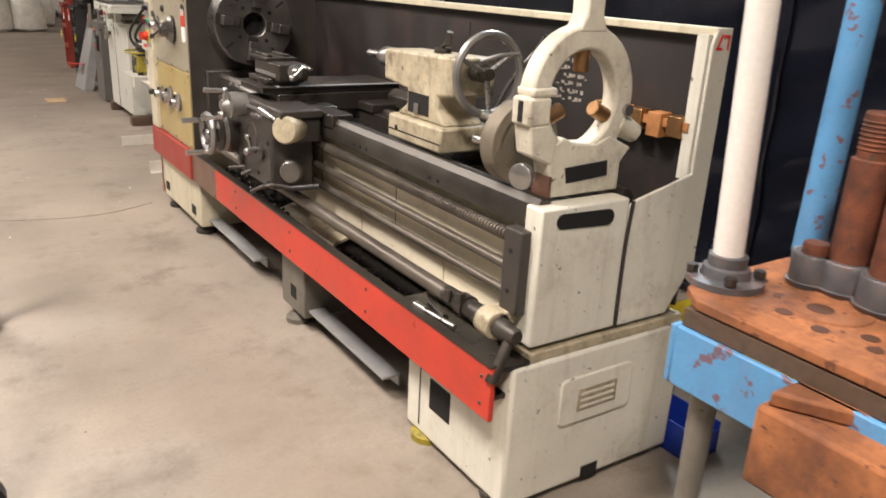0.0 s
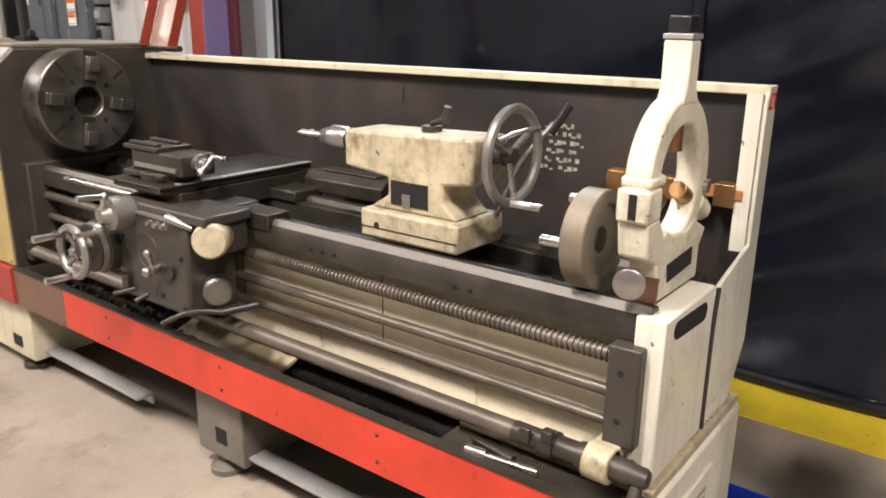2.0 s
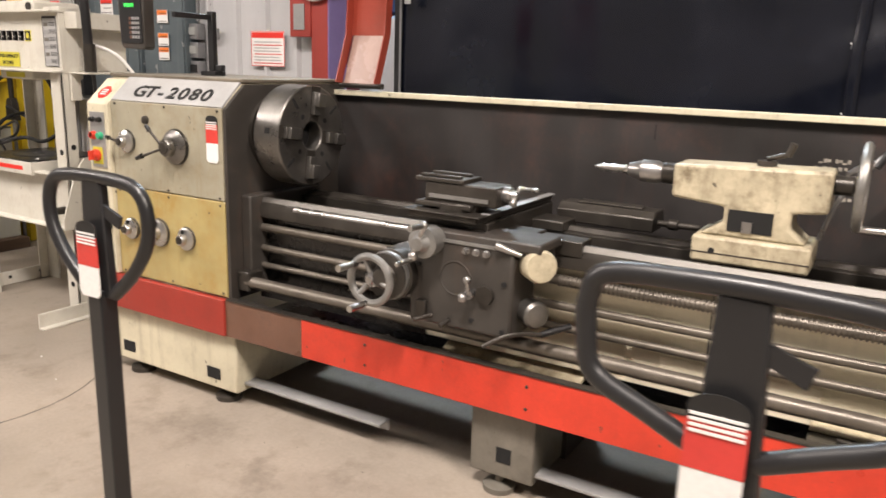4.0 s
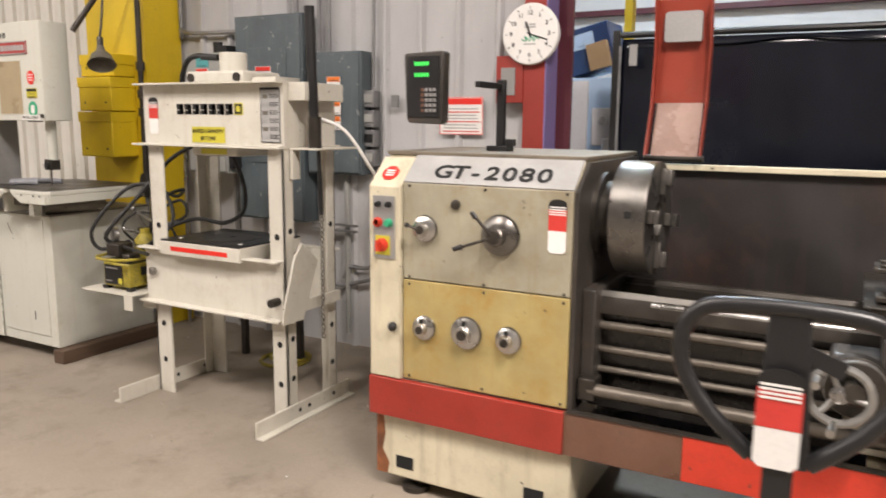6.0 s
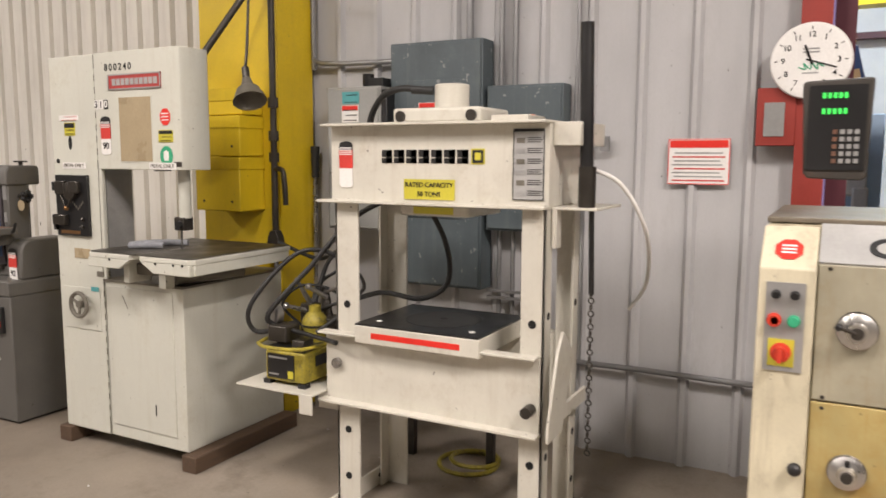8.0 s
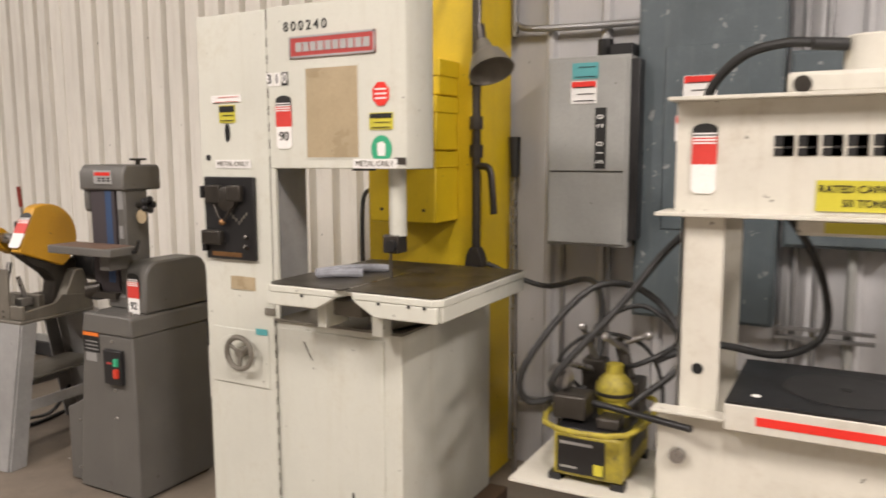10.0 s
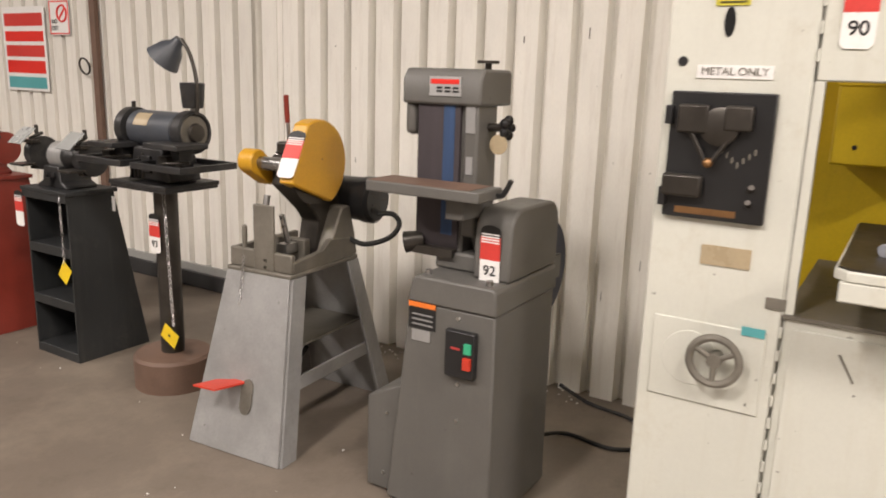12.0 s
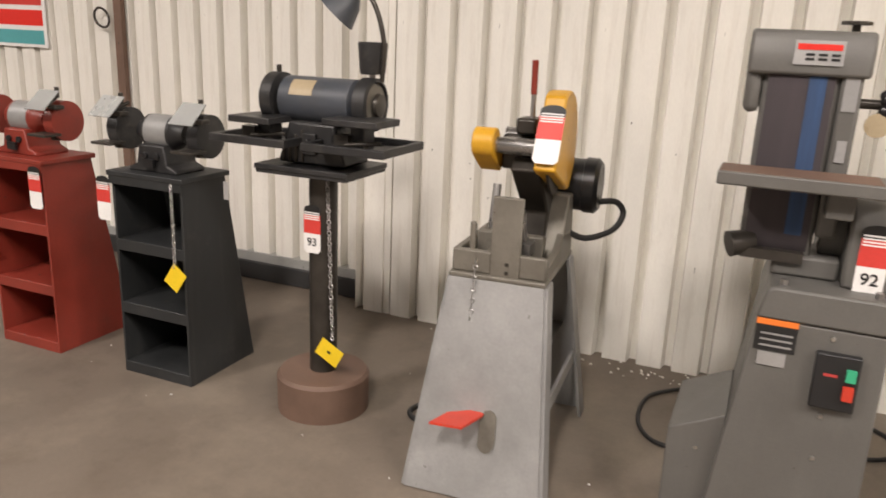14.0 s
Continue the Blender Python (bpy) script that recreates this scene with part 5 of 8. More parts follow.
    part("hanging_rod", M().rod((1.66, 5.90, 1.45), (1.67, 5.895, 1.12), 0.011), BLACK, t)
    for k in range(26):
        z = 1.12 - 0.026 * k
        part("chain_link", M().wheel((1.67 + 0.002 * (k % 2), 5.895, z), (1, 0, 0) if k % 2 else (0, 1, 0), 0.011, 0.0032, 10, 5), DARK_STEEL, t)
    part("white_hose", M().tube([(1.7, 5.95, 1.62), (1.78, 5.82, 1.55), (1.9, 5.74, 1.35), (2.2, 5.8, 1.1), (2.3, 5.9, 0.95)], 0.009), PAPER, t)
    shelf = part("pump_shelf", M().box(1.43, 7.09, 0.583, 1.88, 7.53, 0.593).box(1.43, 7.09, 0.50, 1.44, 7.16, 0.583).box(1.55, 7.03, 0.50, 1.6, 7.14, 0.583), PRESS_WHITE, t, "cream side shelf", 0.002)
    return t


press = build_press()
lot_tag(None, None, 1.563, 6.98, 1.62, "", 0.2, 0.07)
rated = placard("capacity_sign", 1.564, 6.445, 1.478, 6.685, 1.562, SIGN_YELLOW, "yellow capacity sign with black capitals", (), "sign")
for k, line in enumerate(("RATED CAPACITY", "50 TONS")):
    lettering(line, 0.028, INK, "letters", rated, Matrix.Translation((-0.0045, 0, 0.018 - 0.038 * k)) @ FACE)
sheet = placard("instruction_sheet", 1.564, 6.06, 1.487, 6.19, 1.765, PLATE, "printed instruction sheet with small pictures and grey text", (), "sheet")
for k in range(6):
    part("picture", Mesh().box(-0.0045, 0.012 + 0.004 * (k % 2), -0.122 + 0.041 * k, -0.003, 0.05, -0.102 + 0.041 * k), CAST_GREY if k % 2 else SILVER, sheet)
    for i in range(3):
        part("text_line", Mesh().box(-0.0045, -0.055 + 0.006 * ((i + k) % 2), -0.119 + 0.041 * k + 0.008 * i, -0.003, 0.004, -0.116 + 0.041 * k + 0.008 * i), INK, sheet)
part("edge", Mesh().box(-0.0045, -0.064, -0.138, -0.003, -0.061, 0.138).box(-0.0045, 0.061, -0.138, -0.003, 0.064, 0.138).box(-0.0045, -0.061, -0.138, -0.003, 0.061, -0.135), INK, sheet)
part("header", Mesh().box(-0.0045, -0.06, 0.127, -0.003, 0.06, 0.138), INK, sheet)


def build_pump():
    o = (1.66, 7.29, 0.593)
    t = thing("hydraulic_pump", o, "yellow electric hydraulic pump with black hoses on the press shelf", "pump")
    part("tank", Mesh().box(-0.17, -0.115, 0.02, 0.17, 0.11, 0.165), YELLOW_GREEN, t, "", 0.01)
    part("label_plate", Mesh().box(-0.174, -0.06, 0.035, -0.17, 0.095, 0.15), BLACK, t, "black printed plate")
    part("small_sticker", Mesh().box(-0.1755, -0.055, 0.04, -0.1735, -0.025, 0.075), SIGN_YELLOW, t)
    part("side_print", Mesh().box(-0.09, -0.123, 0.09, 0.1, -0.12, 0.14), BLACK, t)
    part("top_frame", Mesh().tube([(-0.195, -0.13, 0.195), (-0.195, 0.13, 0.195), (0.19, 0.13, 0.195), (0.19, -0.13, 0.195)], 0.009, closed=True, smooth=4), YELLOW_GREEN, t)
    for x in (-0.15, 0.15):
        for y in (-0.1, 0.105):
            part("foot", Mesh().box(x - 0.02, y - 0.02, 0, x + 0.02, y + 0.02, 0.022), BLACK, t)
    part("motor", Mesh().turn([(-0.03, 0.055), (0.05, 0.055), (0.052, 0.062), (0.09, 0.062), (0.11, 0.05), (0.13, 0.03), (0.16, 0.028)], (0.03, -0.03, 0.19), (0, 0, 1), 24), YELLOW_GREEN, t)
    part("valve_block", Mesh().box(-0.13, 0.02, 0.19, -0.02, 0.13, 0.27), DARK_STEEL, t, "", 0.008)
    part("top_plate", Mesh().box(-0.165, -0.11, 0.165, 0.165, 0.105, 0.18), BLACK, t, "black oily top plate", 0.004)
    part("label_text", Mesh().box(-0.1752, -0.02, 0.128, -0.1738, 0.085, 0.137), SILVER, t)
    part("label_text", Mesh().box(-0.1752, 0.03, 0.05, -0.1738, 0.085, 0.057), SILVER, t)
    part("motor_band", Mesh().turn([(0, 0.064), (0.012, 0.064)], (0.03, -0.03, 0.25), (0, 0, 1), 24), DARK_STEEL, t)
    cl = part("valve", Mesh().box(0.04, -0.11, 0.18, 0.15, -0.02, 0.29).rod((0.1, -0.06, 0.28), (0.12, -0.02, 0.42), 0.022), DARK_STEEL, t, "grimy black valve", 0.006)
    part("switch_box", Mesh().box(0.08, 0.02, 0.18, 0.15, 0.1, 0.34), DARK_STEEL, t, "", 0.006)
    part("terminal_cover", Mesh().box(-0.14, -0.09, 0.18, -0.06, -0.02, 0.215), DARK_STEEL, t, "", 0.006)
    for p, q in (((0.1, -0.05, 0.38), (0.02, 0.0, 0.44)), ((0.11, 0.06, 0.34), (0.05, 0.09, 0.46)), ((0.11, -0.02, 0.4), (0.1, -0.12, 0.44)), ((0.1, 0.06, 0.3), (0.0, 0.12, 0.34))):
        part("fitting", Mesh().rod(p, q, 0.013, 0.009).ball(q, 0.016), STEEL, cl)
    part("cord", Mesh().tube([(0.1, 0.1, 0.22), (0.02, 0.16, 0.34), (0.05, 0.05, 0.44), (0.12, -0.1, 0.40), (0.16, -0.16, 0.25), (0.1, -0.16, 0.06)], 0.007), RUBBER, t, "thin black cord")
    part("cord", Mesh().tube([(0.12, 0.02, 0.3), (0.06, -0.12, 0.36), (0.2, -0.2, 0.42), (0.3, -0.05, 0.5), (0.25, 0.1, 0.42), (0.14, 0.08, 0.3)], 0.009), RUBBER, t, "thin black cord")
    part("gauge", Mesh().turn([(0, 0.045), (0.03, 0.045), (0.034, 0.038)], (-0.05, 0.12, 0.31), (-1, 0.4, 0), 22), STEEL, t)
    part("valve_lever", Mesh().rod((-0.1, 0.0, 0.25), (-0.2, -0.32, 0.25), 0.011), BLACK, t)
    part("hose", Mesh().tube([(-0.02, 0.05, 0.27), (-0.1, 0.22, 0.22), (-0.14, 0.22, 0.36), (0.0, 0.05, 0.60), (0.1, -0.12, 0.58), (0.05, -0.25, 0.40), (-0.05, -0.1, 0.24)], 0.0115), RUBBER, t, "looped black hose")
    part("riser_hose", Mesh().tube([(-0.06, 0.12, 0.25), (-0.12, 0.13, 0.32), (-0.02, -0.05, 0.55), (0.10, -0.22, 0.78), (0.2, -0.42, 0.88), (0.24, -0.52, 0.84), (0.26, -0.62, 0.66), (0.24, -0.64, 0.48), (0.2, -0.52, 0.40), (0.2, -0.3, 0.41), (0.1, -0.15, 0.36)], 0.0125), RUBBER, t, "black pressure hose")
    part("coupling", Mesh().rod((0.06, -0.66, 1.345), (0.03, -0.57, 1.35), 0.018).tube([(0.04, -0.6, 1.35), (0.06, -0.5, 1.36), (0.10, -0.38, 1.335), (0.15, -0.28, 1.24), (0.17, -0.26, 1.1), (0.17, -0.28, 0.95)], 0.015), RUBBER, t)
    part("wall_hose", Mesh().tube([(0.1, 0.05, 0.27), (0.3, 0.1, 0.5), (0.6, 0.25, 0.53), (0.75, 0.5, 0.46), (0.7, 0.75, 0.55)], 0.012), RUBBER, t)
    return t


build_pump()


# ---- the band saw ----
def build_bandsaw():
    o = (1.9, 8.45, 0)
    t = thing("band_saw", o, "tall off-white vertical band saw on a wooden skid", "band saw")

    def M():
        return Mesh(o)
    for y in (7.945, 8.93):
        part("skid", M().box(1.555, y, 0.0, 2.39, y + 0.1, 0.09), WOOD, t, "brown timber skid", 0.006)
    col = part("column", M().box(1.585, 8.627, 0.09, 1.80, 8.995, 2.193), SAW_WHITE, t, "tall off-white column", 0.006)
    head = part("upper_housing", M().prism([(1.585, 8.622), (1.585, 8.02), (1.592, 8.0), (1.615, 7.985), (1.76, 7.985), (1.785, 8.0), (1.785, 8.622)], "z", 1.583, 2.197), SAW_WHITE, t, "off-white upper wheel housing", 0.004)
    low = part("lower_cabinet", M().box(1.592, 8.03, 0.09, 2.37, 8.622, 0.972), SAW_WHITE, t, "off-white lower cabinet with scuffs", 0.005)
    part("cabinet_door", M().box(1.586, 8.105, 0.16, 1.594, 8.60, 0.945), SAW_WHITE, low, "", 0.003)
    part("door_slot", M().box(1.5845, 8.25, 0.26, 1.5865, 8.258, 0.32), HOLE, low)
    part("cabinet_top", M().box(1.58, 8.02, 0.972, 2.37, 8.625, 0.982), CAST_GREY, low)
    part("seam", M().box(1.5842, 8.6232, 0.1, 1.589, 8.6248, 2.19), CAST_GREY, col)
    for k in range(30):
        z = 0.2 + 0.065 * k
        if not 1.0 < z < 1.6:
            part("hinge_knuckle", M().rod((1.584, 8.624, z), (1.584, 8.624, z + 0.03), 0.004, seg=8), SAW_WHITE, col)
    part("throat", M().box(1.63, 8.618, 0.98, 1.80, 8.6265, 1.583), STAND_GREY, col, "mottled grey throat face")
    part("edge_strip", M().box(1.587, 8.60, 0.98, 1.60, 8.628, 1.583), SAW_WHITE, col)
    # window, badge shapes, dials
    part("window", M().box(1.5815, 8.20, 1.626, 1.586, 8.435, 1.957), BROWN_BOARD, head, "tan covered window")
    part("window_frame", M().box(1.5825, 8.193, 1.62, 1.5855, 8.442, 1.963), SAW_WHITE, head)
    bad = part("badge", M().box(1.579, 8.12, 1.998, 1.586, 8.508, 2.078), BADGE_RED, head, "long red badge")
    part("badge_rim", M().box(1.5775, 8.12, 1.998, 1.580, 8.508, 2.005).box(1.5775, 8.12, 2.071, 1.580, 8.508, 2.078).box(1.5775, 8.12, 1.998, 1.580, 8.127, 2.078).box(1.5775, 8.501, 1.998, 1.580, 8.508, 2.078), SILVER, bad)
    for k in range(10):
        y = 8.475 - 0.034 * k
        part("badge_mark", M().box(1.5768, y - 0.027, 2.02, 1.5792, y, 2.054), PLATE, bad)
    sp = part("welder_panel", M().box(1.567, 8.70, 1.21, 1.587, 8.965, 1.548), BLACK, col, "black blade-welder panel", 0.004)
    part("clamp", M().box(1.54, 8.86, 1.44, 1.568, 8.94, 1.515).box(1.54, 8.75, 1.45, 1.568, 8.82, 1.515), DARK_STEEL, sp, "", 0.006)
    part("clamp_arm", M().rod((1.55, 8.90, 1.44), (1.545, 8.86, 1.37), 0.006).rod((1.55, 8.79, 1.45), (1.545, 8.84, 1.37), 0.006), DARK_STEEL, sp)
    part("grinder_guard", M().turn([(0, 0.05), (0.02, 0.05), (0.024, 0.04)], (1.567, 8.83, 1.46), (-1, 0, 0), 20), DARK_STEEL, sp)
    part("toggle", M().rod((1.567, 8.74, 1.30), (1.55, 8.735, 1.31), 0.008, seg=8).rod((1.567, 8.74, 1.26), (1.55, 8.74, 1.27), 0.008, seg=8), DARK_STEEL, sp)
    part("door_hinge", M().box(1.55, 8.955, 1.24, 1.585, 8.975, 1.29), BLACK, sp, "", 0.003)
    part("door_hinge", M().box(1.55, 8.955, 1.46, 1.585, 8.975, 1.51), BLACK, sp, "", 0.003)
    part("brass_knob", M().ball((1.545, 8.85, 1.365), 0.014), BRASS, sp)
    part("lower_box", M().box(1.535, 8.86, 1.27, 1.568, 8.965, 1.33), DARK_STEEL, sp, "", 0.008)
    for k in range(7):
        part("scale_tick", M().box(1.5645, 8.735 + 0.014 * k, 1.355 + 0.012 * abs(k - 3), 1.568, 8.74 + 0.014 * k, 1.37 + 0.012 * abs(k - 3)), CAST_GREY, sp)
    part("brass_strip", M().box(1.565, 8.77, 1.222, 1.568, 8.93, 1.24), BRASS, sp)
    wp = part("wheel_plate", M().box(1.5795, 8.655, 0.68, 1.586, 8.96, 0.92), SAW_WHITE, col, "", 0.003)
    part("round_cover", M().turn([(0, 0.08), (0.003, 0.078)], (1.5795, 8.85, 0.81), (-1, 0, 0), 30), SAW_WHITE, wp)
    hw = part("handwheel", M().wheel((1.535, 8.775, 0.83), (1, 0, 0), 0.066, 0.0115), CAST_GREY, t, "small grey handwheel")
    for k in range(3):
        a = radians(30 + 120 * k)
        part("spoke", M().rod((1.54, 8.775, 0.83), (1.535, 8.775 + 0.063 * math.cos(a), 0.83 + 0.063 * math.sin(a)), 0.008), CAST_GREY, hw)
    part("hub", M().rod((1.58, 8.775, 0.83), (1.53, 8.775, 0.83), 0.02), CAST_GREY, hw)
    part("green_mark", M().box(1.577, 8.66, 0.905, 1.580, 8.72, 0.93), TEAL, wp)
    part("plate_tag", M().box(1.5815, 8.72, 1.085, 1.586, 8.85, 1.14), BROWN_BOARD, col, "faded data plate")
    part("key_slot", M().prism([(8.84 + p[0] * 0.014, 1.725 + p[1] * 0.038) for p in arc(0, 0, 1, 0, 330, 11)], "x", 1.5825, 1.586), HOLE, col)
    part("round_plug", M().turn([(0, 0.013), (0.004, 0.012)], (1.585, 8.95, 1.625), (-1, 0, 0), 14), BLACK, col)
    # guide post, blade, table
    gp = part("guide_post", M().rod((1.70, 8.105, 1.583), (1.70, 8.105, 1.33), 0.032), SAW_WHITE, t, "white blade-guide post")
    part("guide_block", M().box(1.665, 8.085, 1.265, 1.735, 8.155, 1.335), DARK_STEEL, gp, "", 0.006)
    part("guide_knob", M().turn([(0, 0.022), (0.018, 0.022)], (1.665, 8.11, 1.295), (-1, 0, 0), 14), BLACK, gp)
    part("blade", M().box(1.695, 8.14, 0.98, 1.708, 8.1415, 1.583), STEEL, t, "thin steel blade")
    part("lamp_port", M().rod((1.69, 8.25, 1.575), (1.69, 8.25, 1.584), 0.045), BLACK, head)
    tab = part("table", M().prism([(1.395, 8.48), (1.395, 8.19), (1.45, 8.165), (1.45, 8.135), (1.395, 8.11), (1.395, 7.79), (1.425, 7.76), (2.13, 7.76), (2.13, 8.51), (1.425, 8.51)], "z", 1.134, 1.16), SAW_WHITE, t, "square saw table with white edges", 0.004)
    part("front_apron", M().prism([(8.495, 1.134), (8.19, 1.134), (8.20, 1.125), (8.27, 1.085), (8.495, 1.085)], "x", 1.397, 1.42), SAW_WHITE, tab, "chipped white apron", 0.004)
    part("front_apron", M().prism([(7.775, 1.134), (8.11, 1.134), (8.10, 1.125), (8.02, 1.078), (7.775, 1.078)], "x", 1.397, 1.42), SAW_WHITE, tab, "chipped white apron", 0.004)
    part("side_apron", M().box(1.42, 7.763, 1.08, 2.12, 7.785, 1.134), SAW_WHITE, tab, "", 0.004)
    part("table_leg", M().box(1.50, 8.05, 0.982, 1.56, 8.10, 1.134), SAW_WHITE, tab, "", 0.004)
    part("table_bracket", M().box(1.47, 8.28, 1.0, 1.62, 8.32, 1.134), SAW_WHITE, tab, "", 0.004)
    part("table_top", M().prism([(1.402, 8.475), (1.402, 8.16), (1.445, 8.155), (1.445, 8.145), (1.402, 8.14), (1.402, 7.795), (1.43, 7.767), (2.123, 7.767), (2.123, 8.503), (1.43, 8.503)], "z", 1.16, 1.1645), DARK_STEEL, tab, "dark polished iron top")
    part("table_slot", M().box(1.44, 8.147, 1.1648, 1.86, 8.153, 1.1655), BRIGHT, tab)
    for y in (7.82, 7.88, 8.0, 8.33):
        part("edge_hole", M().rod((1.393, y, 1.13), (1.396, y, 1.13), 0.006, seg=8), HOLE, tab)
    part("trunnion", M().box(1.66, 8.08, 0.982, 1.95, 8.22, 1.098).prism([(1.52, 1.04), (1.9, 1.0), (1.9, 1.098), (1.52, 1.098)], "y", 8.16, 8.30).rod((1.6, 8.1, 1.02), (1.95, 7.95, 1.04), 0.04), CAST_GREY, tab, "dark trunnion under the table", 0.006)
    part("head_latch", M().box(1.584, 8.0, 1.6, 1.588, 8.05, 1.625), DARK_STEEL, head)
    part("cleaner", M().box(1.58, 8.62, 0.99, 1.7, 8.67, 1.02), CAST_GREY, low)
    part("stain", M().rod((1.5858, 8.48, 0.90), (1.5858, 8.44, 0.83), 0.003, seg=6), CAST_GREY, low)
    return t


saw = build_bandsaw()
lot_tag(None, None, 1.583, 8.545, 1.76, "90", 0.2, 0.075)
digits = thing("number_strip", (1.5835, 8.43, 2.115), "small black stick-on numbers", "label")
for k, ch in enumerate("800240"):
    lettering(ch, 0.05, INK, "digit", digits, Matrix.Translation((0, 0.095 - 0.036 * k, 0)) @ FACE)
digits = thing("number_strip", (1.5835, 8.575, 1.925), "small black and white stick-on numbers", "label")
for k, ch in enumerate("310"):
    part("backing", Mesh().box(-0.001, 0.022 - 0.038 * k, -0.025, 0.001, 0.052 - 0.038 * k, 0.025), PAPER if k < 2 else INK, digits)
    lettering(ch, 0.05, INK if k < 2 else PAPER, "digit", digits, Matrix.Translation((-0.0018, 0.037 - 0.038 * k, 0)) @ FACE)
st = thing("stop_sticker", (1.5835, 8.10, 1.851), "red octagonal sticker with white lines", "sticker")
part("octagon", Mesh().prism([(0.038 * math.cos(radians(22.5 + 45 * k)), 0.045 * math.sin(radians(22.5 + 45 * k))) for k in range(8)], "x", -0.002, 0), SIGN_RED, st)
for k in range(3):
    part("printed_line", Mesh().box(-0.0032, -0.024, -0.018 + 0.016 * k, -0.002, 0.024, -0.012 + 0.016 * k), PAPER, st)
st = thing("hand_sticker", (1.5835, 8.10, 1.655), "round green sticker with a pale hand sign", "sticker")
part("disc", Mesh().prism([(0.044 * math.cos(radians(15 * k)), 0.05 * math.sin(radians(15 * k))) for k in range(24)], "x", -0.002, 0), SIGN_GREEN, st)
part("hand_shape", Mesh().prism([(-0.016, -0.024), (0.014, -0.024), (0.018, 0.0), (0.016, 0.022), (-0.002, 0.028), (-0.018, 0.02)], "x", -0.0032, -0.002), PAPER, st)
placard("caution_sticker", 1.584, 8.05, 1.725, 8.15, 1.785, SIGN_YELLOW, "yellow caution sticker with black print", ((0.68, 0.95, INK),), "sticker", marks=3)
placard("caution_sticker", 1.584, 8.795, 1.765, 8.88, 1.835, SIGN_YELLOW, "yellow caution sticker with black print", ((0.6, 0.95, INK),), "sticker", marks=3)
placard("faded_label", 1.584, 8.76, 1.845, 8.92, 1.875, PAPER, "white strip label with faded red print", (), "label", marks=2, ink=TAG_RED)
for y, z in ((8.815, 1.60), (8.13, 1.603)):
    lab = placard("metal_only_label", 1.584, y - 0.095, z - 0.017, y + 0.095, z + 0.017, PAPER, "white strip label with black capitals", (), "label", "strip labels")
    lettering("METAL ONLY", 0.028, CAST_GREY, "letters", lab, bold=0.0, m=Matrix.Translation((-0.0045, 0, 0)) @ FACE)
rag = solid("rag", Mesh((1.75, 8.36, 1.1645)).tube([(1.60, 8.42, 1.18), (1.70, 8.36, 1.185), (1.80, 8.30, 1.18), (1.84, 8.24, 1.177)], 0.017).tube([(1.58, 8.40, 1.178), (1.62, 8.33, 1.183), (1.68, 8.26, 1.177)], 0.018), CLOTH, "crumpled grey rag on the saw table", "rag")


